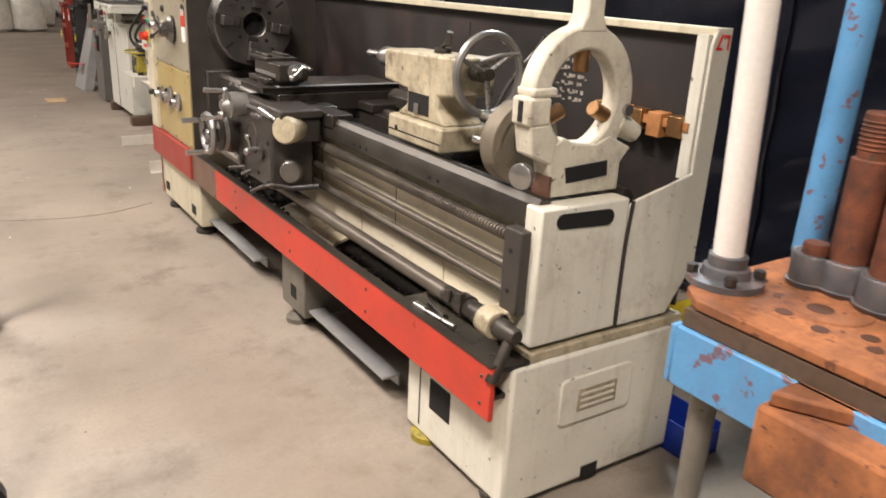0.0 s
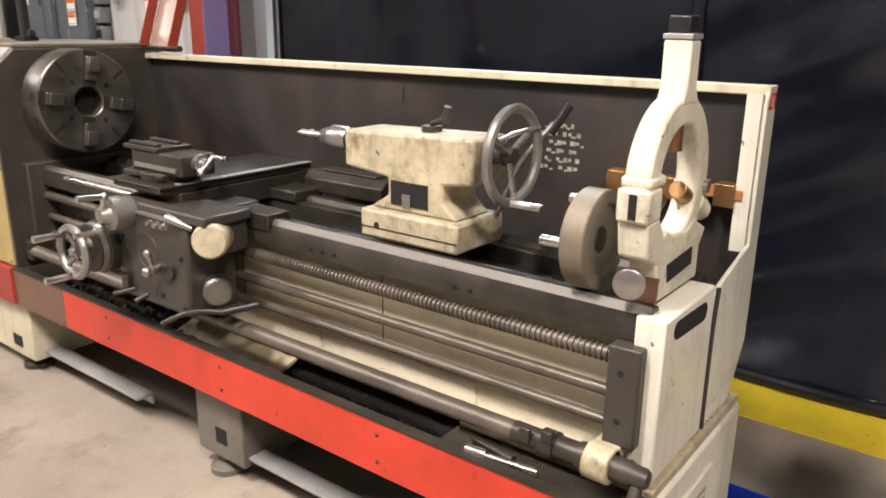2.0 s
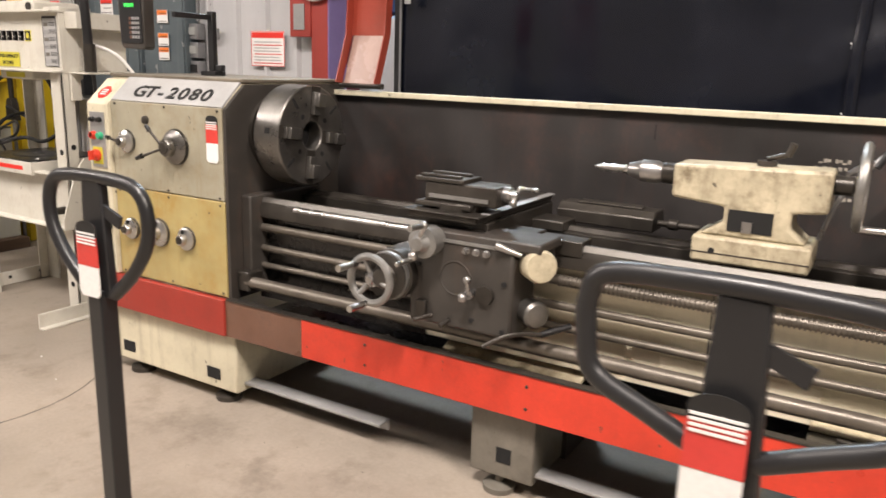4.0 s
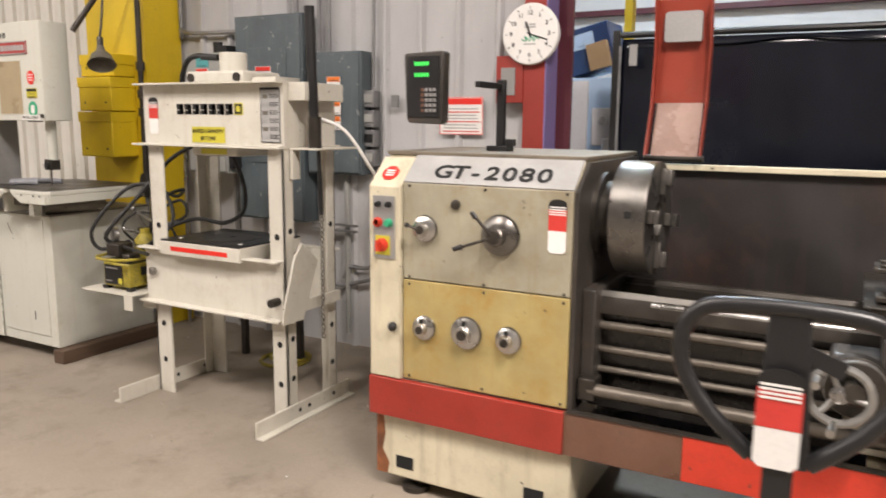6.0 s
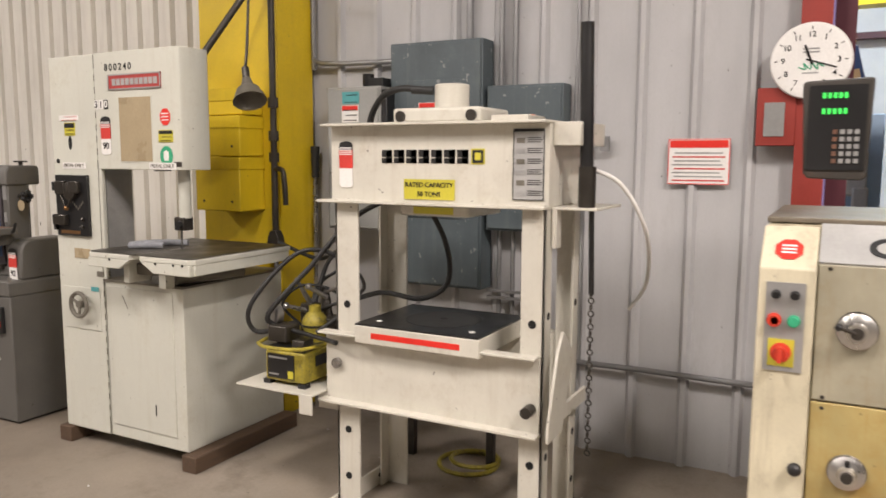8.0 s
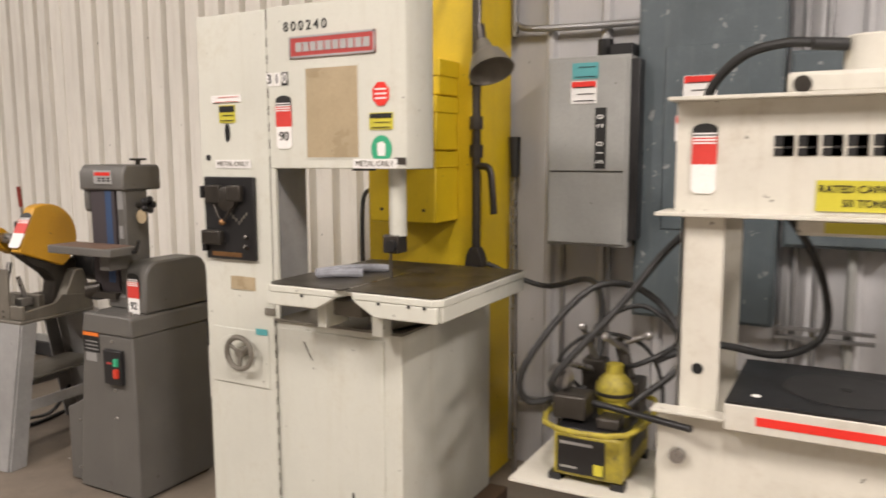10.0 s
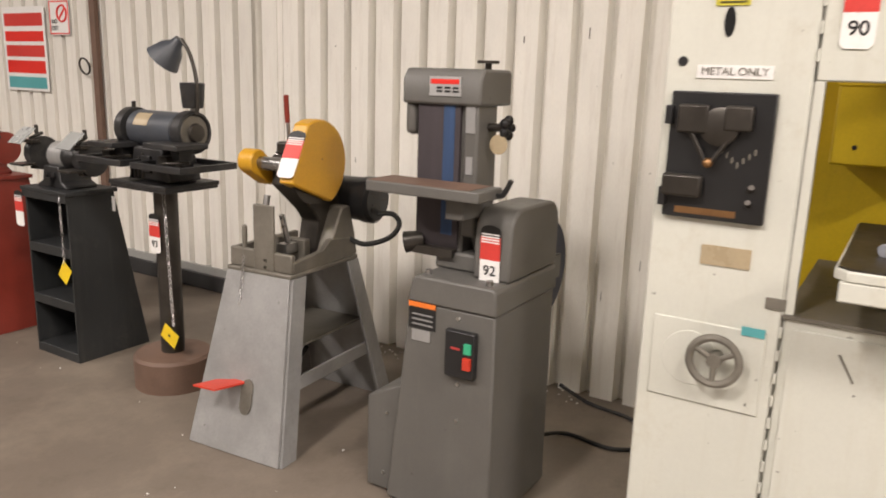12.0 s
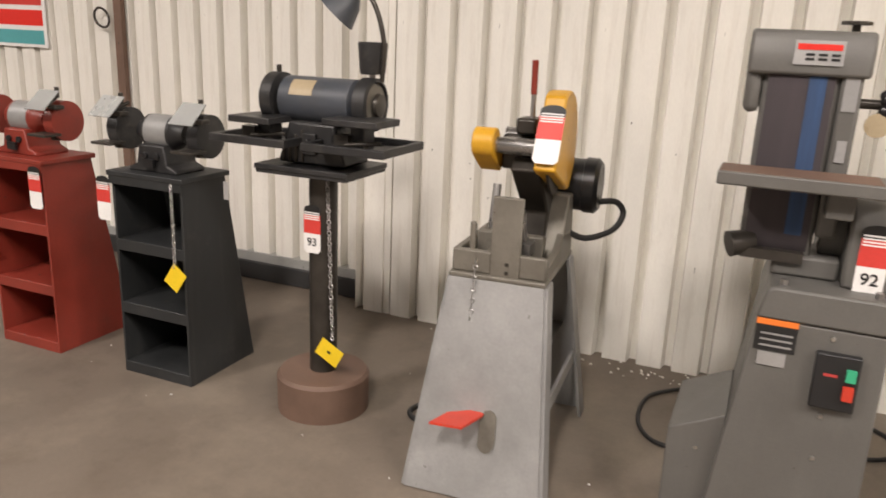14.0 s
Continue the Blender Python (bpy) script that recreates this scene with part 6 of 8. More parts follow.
# ---- the belt grinder ----
def build_belt_grinder():
    o = (1.8, 9.68, 0)
    t = thing("belt_grinder", o, "hammered grey upright belt grinder on a cabinet stand", "belt grinder")

    def M():
        return Mesh(o)
    cab = part("cabinet", M().prism([(9.47, 0.012), (9.905, 0.012), (9.815, 0.80), (9.475, 0.80)], "x", 1.585, 2.05), JET_GREY, t, "grey sheet-metal cabinet", 0.008)
    part("plinth", M().box(1.61, 9.49, 0.0, 2.03, 9.88, 0.014), BLACK, cab)
    part("cabinet_cap", M().prism([(9.468, 0.80), (9.822, 0.80), (9.80, 0.885), (9.785, 0.895), (9.49, 0.895), (9.475, 0.885)], "x", 1.578, 2.06), JET_GREY, cab, "", 0.008)
    part("side_wing", M().prism([(9.86, 0.012), (10.02, 0.012), (10.02, 0.38), (9.855, 0.46)], "x", 1.62, 2.0), JET_GREY, cab, "boxed side cover", 0.005)
    for y, z in ((9.93, 0.33), (9.945, 0.08), (9.615, 0.77), (9.61, 0.535), (9.61, 0.40)):
        part("screw", M().turn([(0, 0.008), (0.004, 0.006)], (1.585 if y < 9.9 else 1.62, y, z), (-1, 0, 0), 12), BRIGHT, cab)
    sw = part("switch_box", M().box(1.558, 9.535, 0.57, 1.586, 9.65, 0.735), BLACK, t, "black switch box", 0.005)
    part("start_button", M().box(1.548, 9.545, 0.665, 1.559, 9.57, 0.70), SIGN_GREEN, sw, "green start button")
    part("stop_button", M().box(1.545, 9.545, 0.61, 1.559, 9.572, 0.65), RED, sw, "red stop button")
    part("logo_bar", M().box(1.5565, 9.59, 0.67, 1.5585, 9.625, 0.678), BADGE_RED, sw)
    rp = part("rating_plate", M().box(1.582, 9.705, 0.705, 1.586, 9.815, 0.80), INK, t, "black and white rating label")
    part("orange_band", M().box(1.5805, 9.705, 0.783, 1.5825, 9.815, 0.80), ORANGE, rp)
    part("white_plate", M().box(1.5805, 9.725, 0.66, 1.586, 9.80, 0.70), SILVER, rp)
    for k in range(3):
        part("printed_line", M().box(1.5805, 9.715, 0.718 + 0.018 * k, 1.5822, 9.80, 0.723 + 0.018 * k), SILVER, rp)
    mc = part("motor_cover", M().prism([(1.67, 0.895), (2.06, 0.895), (2.06, 1.05), *arc(1.98, 1.06, 0.08, 0, 90, 4), *arc(1.76, 1.055, 0.085, 90, 180, 4), (1.67, 0.96)], "y", 9.475, 9.615), JET_GREY, t, "rounded motor cover", 0.01)
    part("motor", M().rod((1.87, 9.61, 1.02), (1.87, 9.68, 1.02), 0.10), JET_GREY, mc)
    part("disc", M().turn([(0, 0.21), (0.025, 0.21), (0.03, 0.2)], (2.29, 9.62, 0.80), (0, 1, 0), 40), NAVY, t, "dark blue sanding disc")
    part("disc_arm", M().box(2.0, 9.6, 0.75, 2.4, 9.7, 0.85), JET_GREY, t)
    # belt unit
    frame = part("belt_frame", M().box(1.735, 9.70, 0.93, 1.90, 9.90, 1.48).box(1.72, 9.645, 1.02, 1.86, 9.70, 1.50), JET_GREY, t, "grey belt frame", 0.01)
    belt = part("belt", M().prism([*arc(1.815, 1.47, 0.095, 90, 180, 5), *arc(1.815, 1.02, 0.095, 180, 360, 10), *arc(1.815, 1.47, 0.095, 0, 90, 5)], "y", 9.715, 9.885), BELT, t, "worn brown abrasive belt")
    part("belt_stripe", M().box(1.7185, 9.735, 1.02, 1.7205, 9.78, 1.47), BELT_BLUE, belt, "blue worn stripe")
    hd = part("head_cover", M().prism([(1.705, 1.47), (1.705, 1.555), (1.73, 1.592), (1.92, 1.592), (1.93, 1.57), (1.93, 1.47)], "y", 9.63, 9.945), JET_GREY, t, "grey head cover", 0.01)
    bd = part("badge", M().box(1.7, 9.705, 1.50, 1.706, 9.83, 1.565), PLATE, hd, "small silver badge")
    part("badge_bar", M().box(1.6985, 9.712, 1.54, 1.7005, 9.823, 1.556), SIGN_RED, bd)
    for k in range(3):
        y = 9.80 - 0.032 * k
        part("badge_mark", M().box(1.6985, y - 0.022, 1.512, 1.7005, y, 1.519).box(1.6985, y - 0.022, 1.524, 1.7005, y, 1.531), INK, bd)
    part("side_cover", M().prism([(1.72, 1.36), (1.72, 1.5), (1.93, 1.5), (1.93, 1.36)], "y", 9.9, 9.945), JET_GREY, hd, "", 0.02)
    part("tension_knob", M().rod((1.84, 9.68, 1.592), (1.84, 9.68, 1.615), 0.012).rod((1.84, 9.68, 1.612), (1.84, 9.68, 1.622), 0.04, seg=8), DARK_STEEL, hd)
    kn = part("tracking_knob", M().rod((1.80, 9.645, 1.40), (1.80, 9.58, 1.40), 0.014), DARK_STEEL, t, "black star knob")
    for k in range(5):
        a = radians(72 * k)
        part("lobe", M().ball((1.80 + 0.026 * math.cos(a), 9.575, 1.40 + 0.026 * math.sin(a)), 0.018, 8), BLACK, kn)
    part("paper_tag", M().turn([(0, 0.034), (0.002, 0.034)], (1.77, 9.59, 1.345), (-1, 0, 0), 20), BROWN_BOARD, t, "round tan tag")
    part("slot_plate", M().box(1.716, 9.655, 1.38, 1.72, 9.69, 1.47), SILVER, frame)
    part("slot_plate", M().box(1.715, 9.66, 1.24, 1.72, 9.685, 1.30), SILVER, frame)
    tb = part("work_table", M().box(1.535, 9.53, 1.175, 1.70, 9.975, 1.213).box(1.60, 9.62, 1.10, 1.72, 9.69, 1.175), JET_GREY, t, "narrow grey work table with brown grinding marks", 0.005)
    part("table_face", M().box(1.54, 9.57, 1.213, 1.69, 9.97, 1.2145), RUST_BASE, tb)
    part("table_lever", M().tube([(1.66, 9.53, 1.19), (1.655, 9.505, 1.195), (1.65, 9.475, 1.245)], 0.009), BLACK, tb)
    part("dust_port", M().rod((1.74, 9.86, 0.985), (1.71, 9.925, 0.97), 0.032, 0.04).box(1.70, 9.72, 0.94, 1.74, 9.89, 0.97), DARK_STEEL, t)
    part("mount_block", M().box(1.72, 9.62, 0.895, 1.9, 9.80, 0.96), JET_GREY, t, "", 0.01)
    for y in (9.52, 9.76):
        part("cap_bolt", M().rod((1.62, y, 0.895), (1.62, y, 0.912), 0.012, seg=6), STEEL, cab)
    part("power_cord", M().tube([(2.35, 9.62, 0.03), (2.47, 9.54, 0.01), (2.45, 9.32, 0.01), (2.6, 9.19, 0.01), (2.78, 9.34, 0.01), (2.84, 9.58, 0.01), (2.86, 9.75, 0.06)], 0.009), RUBBER, t, "black power cord")
    return t


build_belt_grinder()
lot_tag(None, None, 1.666, 9.548, 0.985, "92", 0.2, 0.075)


# ---- the abrasive cut-off saw ----
def build_cutoff():
    t = thing("cutoff_saw", (1.498, 10.625, 0), "abrasive cut-off saw with orange guard on a grey stand", "cut-off saw", rz=4)

    def slab(a, b, c, d, n=0.012):
        """A thin plate through four corners, thickened along its normal."""
        p = [Vector(q) for q in (a, b, c, d)]
        nv = (p[1] - p[0]).cross(p[3] - p[0]).normalized() * n
        m = Mesh()
        return m.add(p + [q + nv for q in p], [(0, 1, 2, 3), (7, 6, 5, 4), (0, 4, 5, 1), (1, 5, 6, 2), (2, 6, 7, 3), (3, 7, 4, 0)])
    fr = part("front_leg", slab((0, 0.243, 0), (0, -0.243, 0), (0.185, -0.165, 0.735), (0.185, 0.165, 0.735)), STAND_GREY, t, "scuffed grey flared stand panel", 0.002)
    part("front_return_left", slab((0.0, 0.243, 0), (0.185, 0.165, 0.735), (0.27, 0.165, 0.735), (0.09, 0.243, 0)), STAND_GREY, t)
    part("front_return", slab((0.0, -0.243, 0), (0.09, -0.243, 0), (0.27, -0.165, 0.735), (0.185, -0.165, 0.735)), STAND_GREY, t)
    part("back_leg", slab((0.84, -0.243, 0), (0.84, 0.243, 0), (0.65, 0.165, 0.735), (0.65, -0.165, 0.735)), STAND_GREY, t, "", 0.002)
    part("back_return", slab((0.75, -0.243, 0), (0.84, -0.243, 0), (0.65, -0.165, 0.735), (0.57, -0.165, 0.735)), STAND_GREY, t)
    part("back_return_left", slab((0.84, 0.243, 0), (0.75, 0.243, 0), (0.57, 0.165, 0.735), (0.65, 0.165, 0.735)), STAND_GREY, t)
    for y in (-0.205, 0.205):
        part("stretcher", Mesh().box(0.10, y - 0.006, 0.27, 0.76, y + 0.006, 0.33), STAND_GREY, t, "", 0.002)
    part("lower_shelf", Mesh().box(0.12, -0.15, 0.42, 0.72, 0.15, 0.43), CAST_GREY, t)
    hole = [(0.065 * math.cos(radians(30 * k)) * 0.6, 0.06 * math.sin(radians(30 * k)) + (0.04 if k < 6 else -0.04)) for k in range(12)]
    lean = math.atan2(0.185, 0.735)
    part("pedal_hole", Mesh().prism(hole, "x", -0.004, 0.004, Matrix.Translation((0.046, -0.035, 0.245)) @ Matrix.Rotation(lean, 4, "Y") @ Matrix.Diagonal((1, 0.8, 0.75, 1))), CAST_GREY, fr)
    part("pedal", Mesh().prism([(0.05, -0.02), (-0.09, 0.02), (-0.10, 0.13), (0.0, 0.10), (0.06, 0.02)], "z", 0.298, 0.306, Matrix.Rotation(radians(3), 4, "Y")), RED, t, "red foot pedal")
    base = part("base_casting", Mesh().box(0.175, -0.17, 0.735, 0.66, 0.172, 0.755).box(0.19, -0.165, 0.755, 0.215, 0.165, 0.835).box(0.20, -0.165, 0.755, 0.62, -0.14, 0.80).box(0.2, 0.14, 0.755, 0.62, 0.165, 0.835), CAST_GREY, t, "grimy cast base tray", 0.006)
    part("vise_plate", Mesh().box(0.185, -0.075, 0.735, 0.20, 0.03, 1.03), CAST_GREY, t, "upright grey stop plate", 0.004)
    part("vise_jaw", Mesh().box(0.33, -0.12, 0.755, 0.37, 0.12, 0.87).rod((0.2, 0.06, 0.8), (0.35, 0.06, 0.8), 0.015).rod((0.21, 0.1, 0.83), (0.21, 0.1, 0.93), 0.011), CAST_GREY, t, "", 0.005)
    part("pivot_arm", Mesh().prism([(0.42, 0.755), (0.60, 0.755), (0.62, 0.95), (0.60, 1.05), (0.45, 1.10), (0.30, 1.15), (0.26, 1.11), (0.42, 0.98), (0.46, 0.93)], "y", -0.1, 0.0), DARK_STEEL, t, "black pivot arm", 0.008)
    part("cast_web", Mesh().prism([(0.2, 0.755), (0.62, 0.755), (0.62, 0.84), (0.45, 0.86), (0.40, 0.82), (0.2, 0.80)], "y", -0.168, -0.142), CAST_GREY, t, "", 0.004)
    for z in (0.77, 0.80):
        part("plate_bolt", Mesh().rod((0.181, -0.03, z), (0.186, -0.03, z), 0.007, seg=10), DARK_STEEL, t)
    part("under_lever", Mesh().rod((0.27, -0.05, 0.98), (0.30, -0.06, 0.85), 0.012).box(0.25, -0.09, 0.82, 0.32, -0.04, 0.86).rod((0.3, 0.05, 1.05), (0.26, 0.05, 0.9), 0.014), STEEL, t)
    g = [*arc(0.385, 1.19, 0.185, -65, 115, 18), (0.205, 1.125)]
    guard = part("blade_guard", Mesh().prism(g, "y", -0.165, -0.09), GUARD_YELLOW, t, "orange-yellow round blade guard", 0.008)
    part("cutting_disc", Mesh().rod((0.385, -0.135, 1.17), (0.385, -0.125, 1.17), 0.15), DARK_STEEL, t)
    part("belt_cover", Mesh().prism([*arc(0.255, 1.195, 0.052, 40, 230, 10), (0.33, 1.09), (0.40, 1.13)], "y", 0.05, 0.125), GUARD_YELLOW, t, "orange belt cover", 0.006)
    part("spindle", Mesh().rod((0.385, -0.1, 1.205), (0.385, 0.05, 1.205), 0.035).rod((0.265, -0.1, 1.19), (0.265, 0.06, 1.19), 0.028), STEEL, t)
    part("gear_case", Mesh().box(0.33, -0.09, 1.10, 0.50, 0.05, 1.22).box(0.30, -0.07, 1.225, 0.40, 0.0, 1.28), DARK_STEEL, t, "", 0.01)
    mo = part("motor", Mesh().turn([(0, 0.05), (0.01, 0.098), (0.14, 0.1), (0.142, 0.106), (0.185, 0.106), (0.2, 0.09), (0.203, 0.03)], (0.70, -0.05, 1.005), (0, -1, 0), 32), BLACK, t, "black electric motor")
    for k in range(5):
        a = radians(72 * k)
        part("vent", Mesh().box(0.02, -0.0015, -0.005, 0.07, 0.0, 0.005, Matrix.Translation((0.70, -0.252, 1.005)) @ Matrix.Rotation(a, 4, "Y")), DARK_STEEL, mo)
    part("motor_mount", Mesh().prism([(0.42, 0.755), (0.66, 0.755), (0.64, 0.86), (0.60, 0.99), (0.54, 0.99)], "y", -0.165, -0.02).box(0.56, -0.15, 0.93, 0.70, 0.0, 0.955), CAST_GREY, t, "grimy grey pivot casting", 0.008)
    part("feed_lever", Mesh().rod((0.33, -0.05, 1.23), (0.318, -0.05, 1.39), 0.008), STEEL, t)
    part("lever_grip", Mesh().rod((0.318, -0.05, 1.36), (0.31, -0.05, 1.47), 0.0105), CAB_RED, t, "red lever grip")
    part("motor_cord", Mesh().tube([(0.70, -0.25, 0.945), (0.73, -0.31, 0.945), (0.74, -0.34, 0.90), (0.70, -0.31, 0.84), (0.64, -0.22, 0.81), (0.60, -0.15, 0.84)], 0.012), RUBBER, t, "thick black cord")
    for k in range(12):
        part("chain_link", Mesh().wheel((0.172 - 0.003 * k, 0.075, 0.80 - 0.019 * k), (1, 0, 0) if k % 2 else (0, 1, 0), 0.008, 0.0022, 8, 4), STEEL, t)
    part("floor_cord", Mesh().tube([(0.75, 0.2, 0.2), (0.70, 0.33, 0.02), (0.5, 0.42, 0.012), (0.42, 0.33, 0.012), (0.55, 0.26, 0.012), (0.8, 0.30, 0.012)], 0.011), RUBBER, t)
    return t


build_cutoff()
tag = lot_tag(None, None, 1.7, 10.58, 1.25, "", 0.2, 0.085)
tag.matrix_world = pose(1.752, 10.515, 1.238, 0, 28, 4)


# ---- the pedestal grinder ----
def build_pedestal():
    o = (1.86, 11.44, 0)
    t = thing("pedestal_grinder", o, "blue-grey bench grinder on a round pedestal", "grinder")
    part("base", Mesh().turn([(0, 0.19), (0.15, 0.192), (0.165, 0.18), (0.17, 0.06)], (0, 0, 0), (0, 0, 1), 40), RUST_BASE, t, "heavy rusty round base")
    part("post", Mesh().rod((0, 0, 0.165), (0, 0, 1.0), 0.057), DARK_STEEL, t, "dark steel post")
    part("plate", Mesh().box(-0.15, -0.19, 1.0, 0.16, 0.21, 1.022), GRINDER_DARK, t, "", 0.003)
    part("plate_rim", Mesh().box(-0.155, -0.195, 1.015, 0.165, 0.215, 1.035), GRINDER_DARK, t, "", 0.003)
    part("foot_casting", Mesh().prism([(-0.15, 1.04), (0.15, 1.04), (0.10, 1.20), (-0.10, 1.20)], "x", -0.09, 0.1), GRINDER_DARK, t, "dark dusty cast foot", 0.012)
    for k in range(4):
        part("foot_rib", Mesh().box(-0.098, 0.03 + 0.028 * k, 1.045, -0.085, 0.04 + 0.028 * k, 1.17 - 0.02 * k), DARK_STEEL, t, "", 0.003)
    part("switch", Mesh().box(-0.105, -0.03, 1.08, -0.088, 0.03, 1.16).box(-0.12, -0.008, 1.10, -0.1, 0.008, 1.14), GRINDER_DARK, t, "", 0.004)
    mot = part("motor", Mesh().turn([(0, 0.06), (0.02, 0.088), (0.32, 0.088), (0.34, 0.06)], (0, -0.17, 1.275), (0, 1, 0), 32), BLUE_GREY, t, "blue-grey motor body")
    part("data_plate", Mesh().prism([*arc(0, 1.275, 0.0895, 120, 165, 6), *arc(0, 1.275, 0.088, 165, 120, 6)], "y", 0.0, 0.10), BROWN_BOARD, mot, "yellowed data plate")
    for s in (1, -1):
        y = 0.205 * s
        part("wheel_guard", Mesh().turn([(0, 0.05), (0.005, 0.098), (0.055, 0.098), (0.06, 0.085), (0.05, 0.08)], (0, y - 0.032 * s, 1.275), (0, s, 0), 28), GRINDER_DARK, t, "dark round wheel guard")
        part("grinding_wheel", Mesh().rod((0, y - 0.01 * s, 1.275), (0, y + 0.022 * s, 1.275), 0.078), CAST_GREY, t, "worn grey grinding wheel", 0.004)
        part("guard_cap", Mesh().turn([(0, 0.045), (0.012, 0.04), (0.016, 0.015)], (0, y + 0.032 * s, 1.275), (0, s, 0), 20), DARK_STEEL, t)
        part("tool_rest", Mesh().box(-0.20, y - 0.095 - 0.04 * (s < 0), 1.21 - 0.02 * (s > 0), -0.02, y + 0.09, 1.235 - 0.02 * (s > 0)), GRINDER_DARK, t, "flat dark tool rest", 0.004)
        part("rest_bracket", Mesh().box(-0.1, y - 0.03, 1.10, -0.02, y + 0.03, 1.215), GRINDER_DARK, t, "", 0.005)
        tray = Mesh().box(-0.19, y - 0.15, 1.112, 0.10, y + 0.15, 1.118)
        tray.ring([(-0.215, y - 0.17), (0.115, y - 0.17), (0.115, y + 0.17), (-0.215, y + 0.17)], [(-0.19, y - 0.15), (0.10, y - 0.15), (0.10, y + 0.15), (-0.19, y + 0.15)], "z", 1.112, 1.142)
        part("drip_tray", tray, GRINDER_DARK, t, "shallow dark drip tray", 0.004)
        part("tray_clutter", Mesh().rod((-0.12, y - 0.05, 1.14), (-0.04, y + 0.09, 1.145), 0.012).rod((-0.15, y + 0.02, 1.14), (-0.10, y - 0.1, 1.15), 0.008).box(-0.13, y + 0.02, 1.12, -0.08, y + 0.08, 1.17), DARK_STEEL, t)
    part("water_pot", Mesh().turn([(0, 0.045), (0.01, 0.048), (0.11, 0.056), (0.115, 0.05)], (0.02, -0.20, 1.385), (0, 0, 1), 22), GRINDER_DARK, t, "small grey water pot")
    part("pot_stem", Mesh().rod((0.02, -0.20, 1.36), (0.02, -0.20, 1.39), 0.012), STEEL, t)
    part("lamp_neck", Mesh().tube([(0.0, -0.25, 1.36), (-0.0, -0.255, 1.5), (-0.0, -0.22, 1.62), (0.0, -0.165, 1.69)], 0.009), DARK_STEEL, t, "flexible lamp arm")
    part("lamp_shade", Mesh().turn([(0, 0.022), (0.03, 0.03), (0.06, 0.055), (0.13, 0.082), (0.128, 0.079), (0.05, 0.045)], (0.0, -0.155, 1.69), (-0.25, 0.62, -0.70), 26), BLUE_GREY, t, "blue-grey enamel lamp shade")
    part("left_finial", Mesh().rod((0, 0.2, 1.36), (0, 0.2, 1.4), 0.01), DARK_STEEL, t)
    for k in range(30):
        part("chain_link", Mesh().wheel((-0.05, -0.05 - 0.0008 * k, 0.97 - 0.022 * k), (1, 0, 0) if k % 2 else (0, 1, 0), 0.009, 0.0024, 8, 4), STEEL, t)
    part("yellow_tag", Mesh().box(-0.002, -0.055, -0.04, 0.0, 0.055, 0.04, Matrix.Translation((-0.075, -0.075, 0.28)) @ Matrix.Rotation(radians(28), 4, "X")), TAG_YELLOW, t, "yellow warning tag on a chain")
    part("tag_print", Mesh().box(-0.0035, -0.006, -0.005, -0.002, 0.01, 0.005, Matrix.Translation((-0.075, -0.075, 0.28)) @ Matrix.Rotation(radians(28), 4, "X")), INK, t)
    return t


build_pedestal()
lot_tag(None, None, 1.795, 11.45, 0.78, "93", 0.19, 0.075)


# ---- the two cabinets with bench grinders ----
def build_cabinet(name, at, mat, label):
    t = thing(name, at, label, "cabinet", "grinder stands")
    z1 = 0.905
    for y, nm in ((-0.19, "side_panel"), (0.178, "side_panel")):
        part(nm, Mesh().prism([(0, 0), (0.44, 0), (0.27, z1), (0, z1)], "y", y, y + 0.012), mat, t, "tapered side panel", 0.002)
    part("back_panel", Mesh().add([(0.43, -0.18, 0), (0.43, 0.18, 0), (0.26, 0.18, z1), (0.26, -0.18, z1), (0.438, -0.18, 0), (0.438, 0.18, 0), (0.268, 0.18, z1), (0.268, -0.18, z1)],
                                  [(0, 1, 2, 3), (4, 7, 6, 5), (0, 4, 5, 1), (1, 5, 6, 2), (2, 6, 7, 3), (3, 7, 4, 0)]), mat, t)
    for z in (0.0, 0.285, 0.575):
        part("shelf", Mesh().box(0.004, -0.18, z, 0.42 - z * 0.19, 0.18, z + 0.05).box(0.0, -0.18, z, 0.004, 0.18, z + 0.05), mat, t, "dusty shelf", 0.002)
    part("top", Mesh().box(-0.015, -0.205, z1, 0.285, 0.205, z1 + 0.022), mat, t, "", 0.003)
    part("top_lip", Mesh().box(-0.012, -0.195, z1 - 0.035, 0.0, 0.195, z1), mat, t)
    return t


